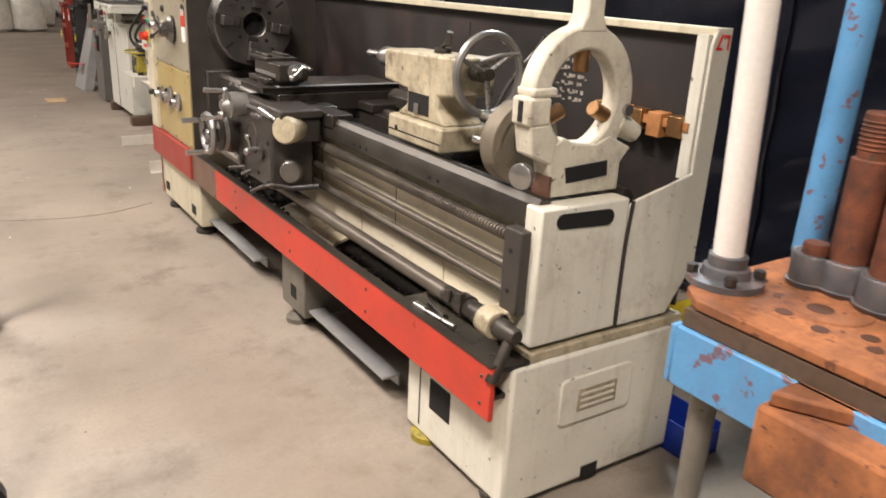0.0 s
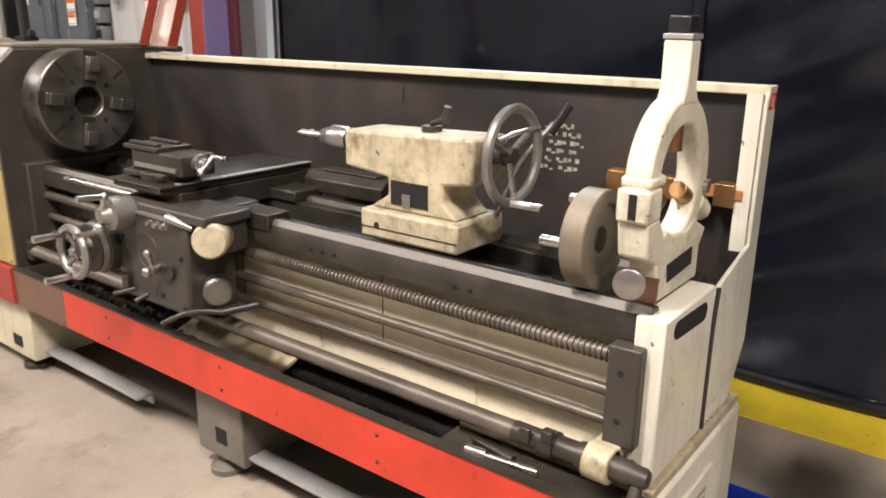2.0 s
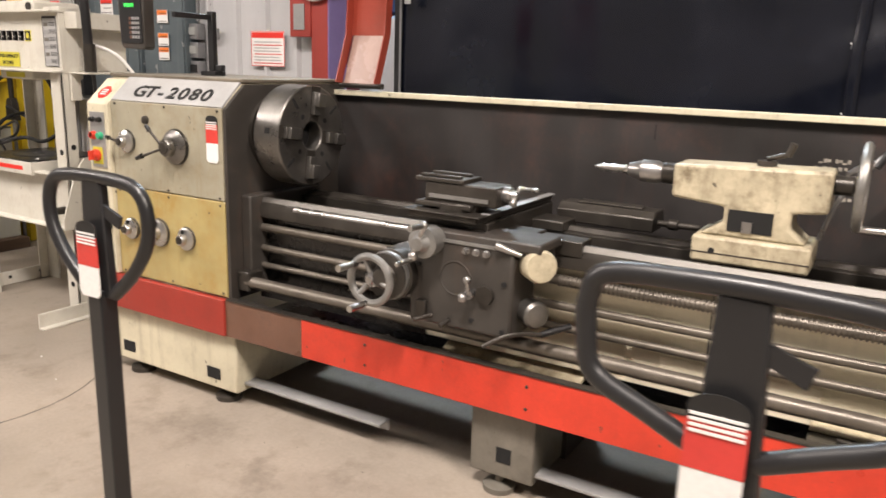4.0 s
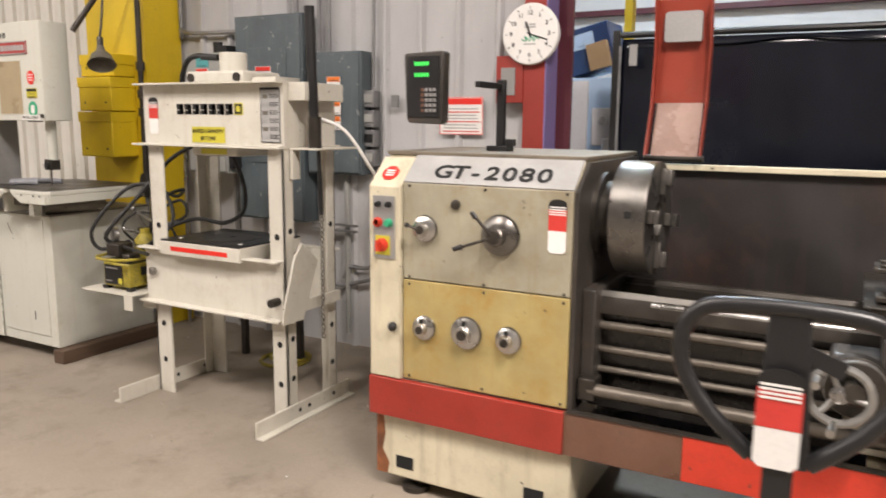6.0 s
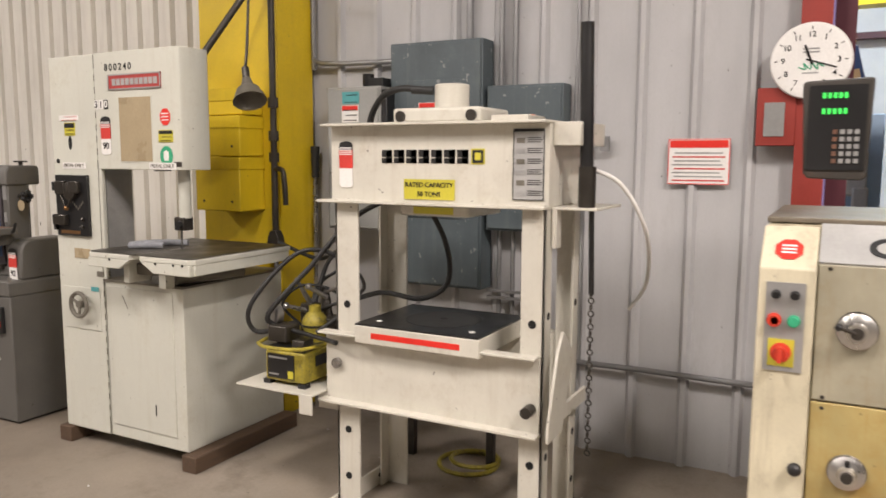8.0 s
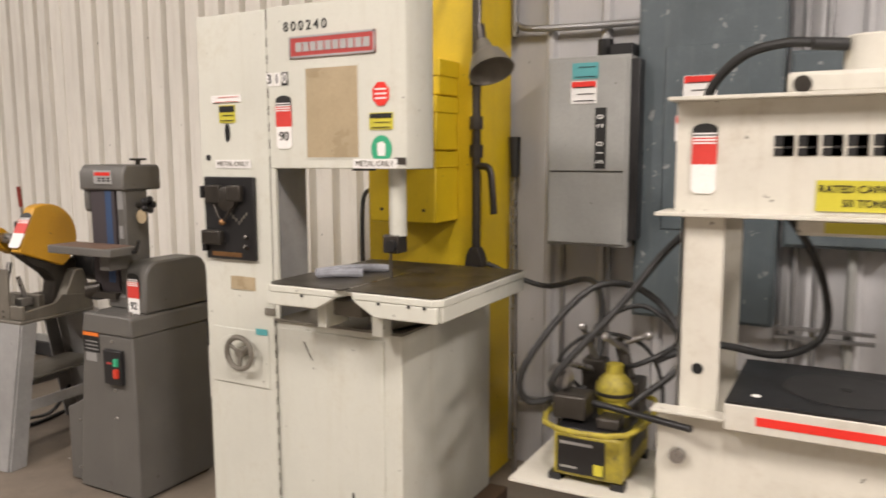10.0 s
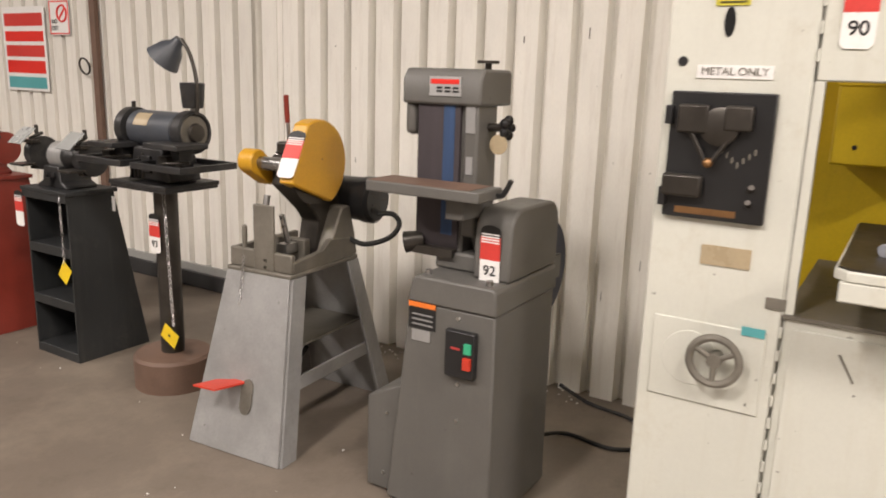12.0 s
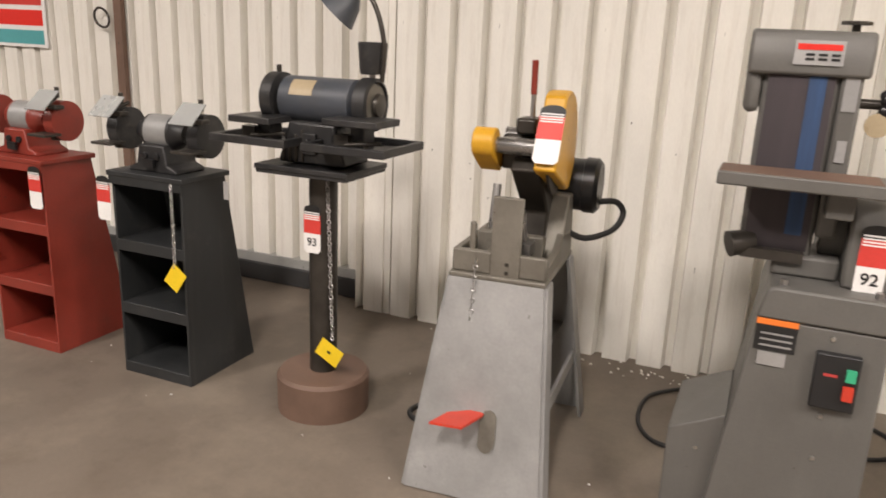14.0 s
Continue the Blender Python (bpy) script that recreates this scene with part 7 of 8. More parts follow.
def build_bench_grinder(at, body, wheelmat, label):
    t = thing("bench_grinder", at, label, "bench grinder", "grinders on the cabinets")
    part("foot", Mesh().prism([(-0.12, 0), (0.12, 0), (0.115, 0.015), (0.075, 0.03), (0.06, 0.10), (-0.06, 0.10), (-0.075, 0.03), (-0.115, 0.015)], "x", -0.08, 0.08), body, t, "", 0.006)
    for y in (-0.03, 0.03):
        part("dial", Mesh().turn([(0, 0.013), (0.01, 0.013), (0.012, 0.009)], (-0.08, y, 0.06), (-1, 0, 0), 14), BLACK, t)
    part("motor", Mesh().turn([(0, 0.035), (0.03, 0.045), (0.045, 0.062), (0.18, 0.062), (0.195, 0.045), (0.225, 0.035)], (0, -0.112, 0.14), (0, 1, 0), 26), body, t)
    part("motor_band", Mesh().rod((0, -0.055, 0.14), (0, 0.055, 0.14), 0.0635), wheelmat[1], t)
    for s in (1, -1):
        y = 0.20 * s
        part("wheel_guard", Mesh().turn([(0, 0.04), (0.004, 0.078), (0.055, 0.078), (0.059, 0.04)], (0, y - 0.03, 0.14), (0, 1, 0), 26), wheelmat[0], t, "round wheel guard")
        part("tool_rest", Mesh().box(-0.14, y - 0.055, 0.09, -0.06, y + 0.045, 0.10).rod((-0.06, y, 0.08), (0.0, y, 0.07), 0.01), DARK_STEEL, t, "", 0.002)
        m = Matrix.Translation((-0.09, y, 0.225)) @ Matrix.Rotation(radians(-40), 4, "Y")
        part("eye_shield", Mesh().box(-0.055, -0.055, 0, 0.05, 0.055, 0.004, m), SHIELD_CLEAR, t, "scratched clear eye shield")
        part("shield_stem", Mesh().rod((-0.06, y, 0.21), (0.0, y * 0.9, 0.235), 0.007).rod((-0.02, y, 0.23), (-0.02, y, 0.27), 0.009), DARK_STEEL, t)
    part("switch", Mesh().box(-0.10, -0.025, 0.02, -0.088, 0.025, 0.05), BLACK, t)
    for y in (-0.2, 0.2):
        part("spark_arm", Mesh().box(-0.075, y - 0.05, 0.19, -0.03, y + 0.05, 0.205), DARK_STEEL, t, "", 0.003)
    t.scale = (1.12, 1.08, 1.16)
    return t


SHIELD_CLEAR = material("scratched_clear_plastic", (0.62, 0.64, 0.63), 0.25, vary=0.1, bump=0)
SHIELD_CLEAR.node_tree.nodes["Principled BSDF"].inputs["Transmission Weight"].default_value = 0.45
build_cabinet("grinder_cabinet", (1.715, 12.215, 0), CAB_DARK, "dark slate open-front cabinet with three shelves")
build_cabinet("grinder_cabinet", (1.70, 12.99, 0), CAB_RED, "brick-red open-front cabinet with three shelves")
build_bench_grinder((1.85, 12.22, 0.927), GRINDER_DARK, (GRINDER_DARK, STAND_GREY), "dark grey bench grinder with scratched eye shields")
build_bench_grinder((1.84, 13.02, 0.927), CAB_RED, (CAB_RED, STAND_GREY), "red bench grinder with a tilted eye shield")
lot_tag(None, None, 1.700, 12.44, 0.80, "", 0.19, 0.075)
lot_tag(None, None, 1.685, 12.835, 0.80, "", 0.19, 0.075)
for x, y, z in ((1.72, 12.07, 0.5), (1.69, 13.17, 0.47)):
    t = thing("hanging_tag", (x, y, z), "yellow warning tag hung on a thin chain", "tag", "yellow tags")
    part("card", Mesh().box(-0.02, -0.04, -0.05, -0.018, 0.04, 0.05, Matrix.Rotation(radians(35), 4, "X")), TAG_YELLOW, t)
    part("hook", Mesh().rod((-0.018, 0, 0.40), (0.06, 0, 0.40), 0.004), STEEL, t)
    for k in range(18):
        part("chain_link", Mesh().wheel((-0.018, 0, 0.05 + 0.02 * k), (1, 0, 0) if k % 2 else (0, 1, 0), 0.008, 0.002, 8, 4), STEEL, t)
placard("paper_sticker", 1.97, 11.995, 0.80, 12.02, 0.88, PAPER, "small white paper sticker", (), "sticker")


# ---- along the walls ----
def build_yellow_column():
    o = (2.69, 8.46, 0)
    t = thing("column_yellow", o, "yellow painted steel building column", "column", kind="structure")
    part("web", Mesh(o).prism([(2.515, 8.144), (2.515, 8.784), (2.86, 8.784), (2.86, 8.76), (2.54, 8.76), (2.54, 8.168), (2.86, 8.168), (2.86, 8.144)], "z", 0, 5.9), YELLOW, t, "", 0.003)
    return t


build_yellow_column()
for z0, z1, x in ((1.905, 2.06, 2.33), (1.655, 1.895, 2.30), (1.32, 1.645, 2.29)):
    b = thing("yellow_box", (2.43, 8.3, z0), "yellow steel box bolted to the column", "box", "boxes on the column")
    part("body", Mesh((2.43, 8.3, z0)).box(x, 8.267, z0, 2.515, 8.63, z1), YELLOW, b, "", 0.008)
    part("lid_edge", Mesh((2.43, 8.3, z0)).box(x - 0.006, 8.262, z1 - 0.07, 2.515, 8.635, z1 + 0.004), YELLOW, b, "", 0.003)
    for y in (8.33, 8.56):
        part("screw", Mesh((2.43, 8.3, z0)).rod((x - 0.004, y, z0 + 0.06), (x, y, z0 + 0.06), 0.008, seg=10), DARK_STEEL, b)
riser = thing("pipe_riser", (2.47, 8.15, 0), "dark vertical pipe with valve and fittings", "pipe")
part("pipe", Mesh((2.47, 8.15, 0)).rod((2.47, 8.15, 1.18), (2.47, 8.15, 4.5), 0.02), DARK_STEEL, riser)
for z in (1.62, 1.75, 1.95):
    part("fitting", Mesh((2.47, 8.15, 0)).rod((2.47, 8.15, z), (2.47, 8.15, z + 0.06), 0.032, seg=10), DARK_STEEL, riser)
part("side_valve", Mesh((2.47, 8.15, 0)).tube([(2.47, 8.15, 1.58), (2.46, 8.08, 1.57), (2.455, 8.06, 1.48), (2.45, 8.05, 1.36)], 0.017), DARK_STEEL, riser)
part("pipe_base", Mesh((2.47, 8.15, 0)).prism([(8.09, 1.02), (8.21, 1.02), (8.19, 1.16), (8.17, 1.20), (8.13, 1.20), (8.11, 1.16)], "x", 2.44, 2.50), DARK_STEEL, riser, "", 0.004)
part("drop_pipe", Mesh((2.47, 8.15, 0)).rod((2.47, 8.15, 0.0), (2.47, 8.15, 1.02), 0.014), GALV, riser)
lamp = thing("swing_lamp", (1.9, 7.8, 1.9), "grey enamel work lamp hanging from a dark arm", "lamp")
part("shade", Mesh((1.9, 7.8, 1.9)).turn([(0, 0.022), (0.05, 0.035), (0.07, 0.06), (0.085, 0.066), (0.14, 0.088), (0.138, 0.084), (0.07, 0.05)], (1.92, 7.86, 2.06), (-0.3, -0.42, -0.86), 26), CAST_GREY, lamp)
part("socket", Mesh((1.9, 7.8, 1.9)).rod((1.92, 7.86, 2.05), (1.935, 7.88, 2.12), 0.02), DARK_STEEL, lamp)
part("cord", Mesh((1.9, 7.8, 1.9)).tube([(1.935, 7.88, 2.12), (1.98, 7.9, 2.3), (2.1, 7.97, 2.9)], 0.008), DARK_STEEL, lamp)
part("arm", Mesh((1.9, 7.8, 1.9)).rod((2.1, 8.38, 2.2), (2.4, 8.1, 2.8), 0.02).rod((2.4, 8.1, 2.8), (2.1, 7.97, 2.9), 0.014), DARK_STEEL, lamp)
lev = thing("pump_lever", (2.45, 7.93, 0), "long steel lever with black grip leaning on the wall", "lever")
part("shaft", Mesh((2.45, 7.93, 0)).rod((2.74, 8.06, 0.0), (2.82, 8.105, 1.6), 0.014), STEEL, lev)
part("grip", Mesh((2.45, 7.93, 0)).rod((2.815, 8.10, 1.52), (2.826, 8.107, 1.72), 0.022, 0.03), RUBBER, lev)


def electrical_box(name, x, y0, z0, y1, z1, mat, label, lid=0.012):
    o = (2.87, (y0 + y1) / 2, z0)
    t = thing(name, o, label, "electrical box", "electrical boxes")
    part("body", Mesh(o).box(x + lid, y0, z0, 2.885, y1, z1), mat, t, "", 0.004)
    part("door", Mesh(o).box(x, y0 + 0.012, z0 + 0.012, x + lid - 0.001, y1 - 0.012, z1 - 0.012), mat, t, "", 0.004)
    return t, o


bp, o = electrical_box("breaker_panel", 2.73, 6.87, 0.89, 7.475, 2.32, PANEL_BLUE, "tall grey-green breaker panel with scuffs")
part("inner_door", Mesh(o).box(2.722, 7.0, 1.3, 2.73, 7.35, 2.1), PANEL_BLUE, bp, "", 0.003)
part("latch", Mesh(o).box(2.715, 7.02, 1.68, 2.723, 7.04, 1.76), DARK_STEEL, bp)
bp2, o = electrical_box("switch_panel", 2.75, 6.40, 1.24, 6.85, 2.055, PANEL_BLUE, "smaller grey-green switch panel with stickers")
ds, o = electrical_box("disconnect_switch", 2.62, 7.48, 1.215, 7.86, 2.07, PANEL_LIGHT, "grey disconnect switch box with warning stickers")
part("side_lever", Mesh(o).box(2.64, 7.44, 1.25, 2.86, 7.48, 2.05), BLACK, ds, "black side lever housing", 0.004)
part("top_gland", Mesh(o).rod((2.72, 7.62, 2.07), (2.72, 7.62, 2.15), 0.035).box(2.66, 7.48, 2.07, 2.8, 7.58, 2.12), BLACK, ds)
part("door_split", Mesh(o).box(2.616, 7.50, 1.555, 2.62, 7.84, 1.56), DARK_STEEL, ds)
part("number_strip", Mesh(o).box(2.616, 7.58, 1.57, 2.62, 7.63, 1.84), INK, ds)
for k, c in enumerate("510 20"):
    if c != " ":
        lettering(c, 0.04, PAPER, "digit", ds, Matrix.Translation((2.614 - o[0], 7.605 - o[1], 1.60 + 0.04 * k - o[2])) @ FACE @ Matrix.Rotation(radians(90), 4, "Z"))
placard("teal_label", 2.619, 7.62, 1.97, 7.74, 2.04, TEAL, "small teal printed label", (), "label", marks=2)
placard("danger_label", 2.619, 7.625, 1.86, 7.745, 1.96, PAPER, "white danger label with red heading", ((0.7, 0.98, SIGN_RED),), "label", marks=3)
placard("danger_label", 2.719, 7.13, 1.86, 7.27, 1.97, PAPER, "white danger label with red heading", ((0.7, 0.98, SIGN_RED),), "label", marks=3)
placard("danger_label", 2.719, 7.2, 1.69, 7.3, 1.80, PAPER, "white danger label with red heading", ((0.7, 0.98, SIGN_RED),), "label", marks=2)
for z in (1.80, 1.64, 1.54):
    placard("panel_sticker", 2.739, 6.55, z, 6.66, z + 0.09, PAPER, "white sticker with orange heading", ((0.62, 0.98, ORANGE),), "sticker", "panel stickers", marks=2)
ob_ = (2.87, 6.37, 1.27)
so = thing("socket_column", ob_, "column of small grey socket boxes", "socket box")
for k in range(4):
    z = 1.30 + 0.13 * k
    part("socket_box", Mesh(ob_).box(2.80, 6.325, z, 2.88, 6.425, z + 0.11), GALV, so, "", 0.004)
    part("cover", Mesh(ob_).box(2.792, 6.335, z + 0.03, 2.80, 6.415, z + 0.085), PANEL_LIGHT if k != 1 else BLACK, so, "", 0.003)
placard("light_switch", 2.868, 6.17, 1.69, 6.22, 1.77, GALV, "small grey switch plate", (), "switch", d=0.02)


def conduit(pts, r, label="galvanised conduit pipe on the wall", mat=None, smooth=3):
    return solid("conduit", Mesh(pts[0]).tube(pts, r, 10, smooth), mat or GALV, label, "conduit", "wall conduits")


X = 2.845
conduit([(X, 8.12, 4.5), (X, 8.12, 2.4), (X, 8.10, 2.28), (X, 8.0, 2.245), (X, 7.53, 2.235), (X, 7.45, 2.235)], 0.017)
conduit([(X, 8.1, 0.373), (X, 7.9, 0.373), (X, 6.6, 0.45), (X, 6.4, 0.51), (X, 5.5, 0.51), (X, 5.3, 0.51)], 0.016, smooth=2)
for y in (6.80, 6.715):
    conduit([(X, y, 2.06), (X, y, 3.2), (X, y, 5.5)], 0.016, smooth=2)
    conduit([(X, y, 0.05), (X, y, 0.6), (X, y, 1.24)], 0.014, smooth=2)
conduit([(X, 7.0, 2.32), (X, 7.0, 3.5), (X, 7.0, 5.5)], 0.022, smooth=2)
conduit([(X, 6.58, 0.1), (X, 6.58, 0.7), (X, 6.58, 1.24)], 0.02, mat=PANEL_LIGHT, smooth=2)
conduit([(X, 6.36, 1.27), (X, 6.355, 0.75), (X, 6.37, 0.62), (X, 6.45, 0.585), (X, 6.56, 0.585), (X, 6.62, 0.5)], 0.014)
conduit([(X, 6.36, 1.82), (X, 6.35, 2.6), (X, 6.4, 3.4), (X, 6.4, 5.5)], 0.012, smooth=3)
conduit([(X, 7.85, 0.05), (X, 7.85, 0.7), (X, 7.85, 1.215)], 0.013, smooth=2)
conduit([(X, 7.62, 0.05), (X, 7.62, 0.7), (X, 7.62, 1.215)], 0.013, smooth=2)
jb = thing("junction_box", (2.82, 7.80, 0.37), "small grey junction box on the conduit", "junction box")
part("body", Mesh((2.82, 7.8, 0.37)).box(2.79, 7.72, 0.31, 2.88, 7.86, 0.44), CAST_GREY, jb, "", 0.006)
ob2 = (2.83, 6.67, 0.86)
stt = thing("strut_channel", ob2, "short double strut channel across the pipes", "strut")
part("rail", Mesh(ob2).box(2.80, 6.48, 0.875, 2.825, 6.86, 0.89), GALV, stt)
part("rail", Mesh(ob2).box(2.80, 6.48, 0.835, 2.825, 6.86, 0.85), GALV, stt)
wb = placard("safety_notice", 2.868, 5.555, 1.52, 5.86, 1.755, PAPER, "white notice with red heading and text", ((0.8, 0.96, SIGN_RED),), "notice", marks=0)
for k in range(8):
    part("text_line", Mesh().box(-0.0045, -0.13 + 0.012 * (k % 3), -0.1 + 0.02 * k, -0.003, 0.13 - 0.01 * (k % 2), -0.093 + 0.02 * k), SILVER if k % 3 else TAG_RED, wb)
part("border", Mesh().box(-0.0045, -0.152, 0.112, -0.003, 0.152, 0.116).box(-0.0045, -0.152, -0.116, -0.003, 0.152, -0.112).box(-0.0045, -0.152, -0.112, -0.003, -0.148, 0.112).box(-0.0045, 0.148, -0.112, -0.003, 0.152, 0.112), SIGN_RED, wb)
cable = solid("coiled_hose", Mesh((2.35, 6.75, 0)).wheel((2.35, 6.75, 0.014), (0, 0, 1), 0.16, 0.012, 28, 6).wheel((2.37, 6.72, 0.034), (0.05, 0, 1), 0.13, 0.012, 28, 6), YELLOW_GREEN, "coil of yellow hose on the floor", "hose")
for y in (6.62, 7.1):
    p_ = thing("spare_post", (2.35, y, 0), "dark steel bar standing behind the press", "bar", "spare bars")
    part("bar", Mesh((2.35, y, 0)).box(2.33, y - 0.02, 0, 2.37, y + 0.02, 0.62), DARK_STEEL, p_, "", 0.002)

# clock on the red column
o = (2.755, 5.21, 2.105)
ck = thing("wall_clock", o, "round white wall clock with black numerals", "clock")
part("case", Mesh(o).turn([(0, 0.17), (0.03, 0.176), (0.042, 0.17), (0.044, 0.16)], (2.80, 5.21, 2.105), (-1, 0, 0), 48), PAPER, ck)
part("face", Mesh(o).turn([(0, 0.158), (0.0015, 0.158)], (2.7565, 5.21, 2.105), (-1, 0, 0), 48), PAPER, ck)
for k in range(12):
    a = radians(90 - 30 * (k + 1))
    lettering(str(k + 1), 0.036, INK, "numeral", ck, Matrix.Translation((-0.0012, -0.118 * math.cos(a), 0.118 * math.sin(a))) @ FACE)
    part("tick", Mesh().box(-0.002, -0.002, 0.14, -0.0005, 0.002, 0.155, Matrix.Rotation(radians(30 * k), 4, "X")), INK, ck)
part("green_print", Mesh().tube([(-0.0012, 0.05, -0.03), (-0.0012, 0.02, -0.04), (-0.0012, 0.03, -0.012), (-0.0012, 0.0, -0.04), (-0.0012, -0.005, -0.01), (-0.0012, -0.03, -0.042), (-0.0012, -0.03, -0.015), (-0.0012, -0.055, -0.03)], 0.003, 5, 4), SIGN_GREEN, ck)
for z in (0.05, 0.035, -0.06):
    part("printed_line", Mesh().box(-0.0016, -0.035, z, -0.0005, 0.035, z + 0.007), SILVER, ck)
for ang, L, w in ((-21, 0.075, 0.005), (108, 0.115, 0.0035)):
    part("hand_pointer", Mesh().box(-0.004, -w, -0.02, -0.002, w, L, Matrix.Rotation(radians(ang), 4, "X")), INK, ck)
o = (2.9, 5.15, 0)
rc = thing("column_red", o, "oxide-red steel building column", "column", kind="structure")
part("flange", Mesh(o).box(2.80, 5.13, 0, 2.815, 5.262, 5.9).box(2.815, 5.19, 0, 3.0, 5.20, 5.9), COLUMN_RED, rc)
part("rear_flange", Mesh(o).box(2.986, 5.03, 0, 3.01, 5.13, 5.9), COLUMN_DARK, rc)
# thin plate carrying the blue bay light on the flange side as violet
part("violet_edge", Mesh(o).box(2.803, 5.122, 0, 2.985, 5.1295, 5.9), BAY_LIT_VIOLET, rc, "flange side coloured violet for the bay's blue light")
part("splice_plate", Mesh(o).box(2.79, 5.262, 1.715, 2.865, 5.435, 1.99), COLUMN_RED, rc, "", 0.003)
part("grey_cover", Mesh(o).box(2.784, 5.31, 1.76, 2.79, 5.40, 1.92), STAND_GREY, rc)

# ---- the neighbouring bay beyond the column ----
o = (3.7, 5.08, 0)
cb = thing("blue_cabinet", o, "pale blue steel cabinet with a grey fitting", "cabinet")
part("body", Mesh(o).box(3.6, 4.86, 0, 4.1, 5.29, 1.90), LIGHT_BLUE, cb, "", 0.006)
part("grey_front", Mesh(o).box(3.575, 5.12, 0.1, 3.6, 5.29, 1.88), BAY_WALL, cb)
part("fitting", Mesh(o).box(3.55, 4.93, 1.45, 3.6, 5.08, 1.70).rod((3.55, 5.0, 1.62), (3.5, 4.99, 1.62), 0.03).box(3.54, 4.92, 1.30, 3.58, 5.0, 1.5), BAY_WALL, cb, "", 0.01)
o = (3.7, 5.08, 1.9)
bx = thing("blue_crate", o, "tilted dark blue equipment case holding a cardboard box", "case")
m = Matrix.Translation((3.75, 5.07, 1.95)) @ Matrix.Rotation(radians(-14), 4, "X")
part("case", Mesh(o).box(-0.15, -0.13, 0.0, 0.2, 0.19, 0.30, m), MID_BLUE, bx, "", 0.006)
part("case_panel", Mesh(o).box(-0.155, -0.02, 0.16, -0.15, 0.13, 0.26, m).box(-0.165, 0.05, 0.18, -0.15, 0.09, 0.22, m), LIGHT_BLUE, bx)
part("carton", Mesh(o).box(-0.2, -0.11, 0.0, -0.15, 0.03, 0.17, m), CARD, bx, "small cardboard box")
for y, z0, z1 in ((5.14, 0, 6), (4.72, 0, 6), (2.6, 0, 6)):
    p_ = thing("yellow_post", (4.6 if y > 4 else 6.0, y, 0), "yellow steel post in the far bay", "post", "yellow posts")
    part("post", Mesh().box(-0.05, -0.03, z0, 0.05, 0.03, z1), YELLOW, p_)
o = (6, 4, 0)
yb = thing("yellow_beam", (6, 4, 3.0), "long yellow crane beam in the far bay", "beam")
part("beam", Mesh((6, 4, 3.0)).box(4.6, -3.0, 2.95, 4.75, 8.8, 3.15).box(4.5, -3.0, 3.13, 4.85, 8.8, 3.16).box(6.0, 3.0, 2.9, 6.2, 8.8, 3.1), YELLOW, yb)
rb = thing("girt", (8.9, 2, 3.0), "dark red wall girt in the far bay", "girt", kind="structure")
part("rail", Mesh((8.9, 2, 3.0)).box(8.85, -5.9, 3.02, 9.0, 8.9, 3.09).box(8.85, -5.9, 4.4, 9.0, 8.9, 4.47), COLUMN_DARK, rb)


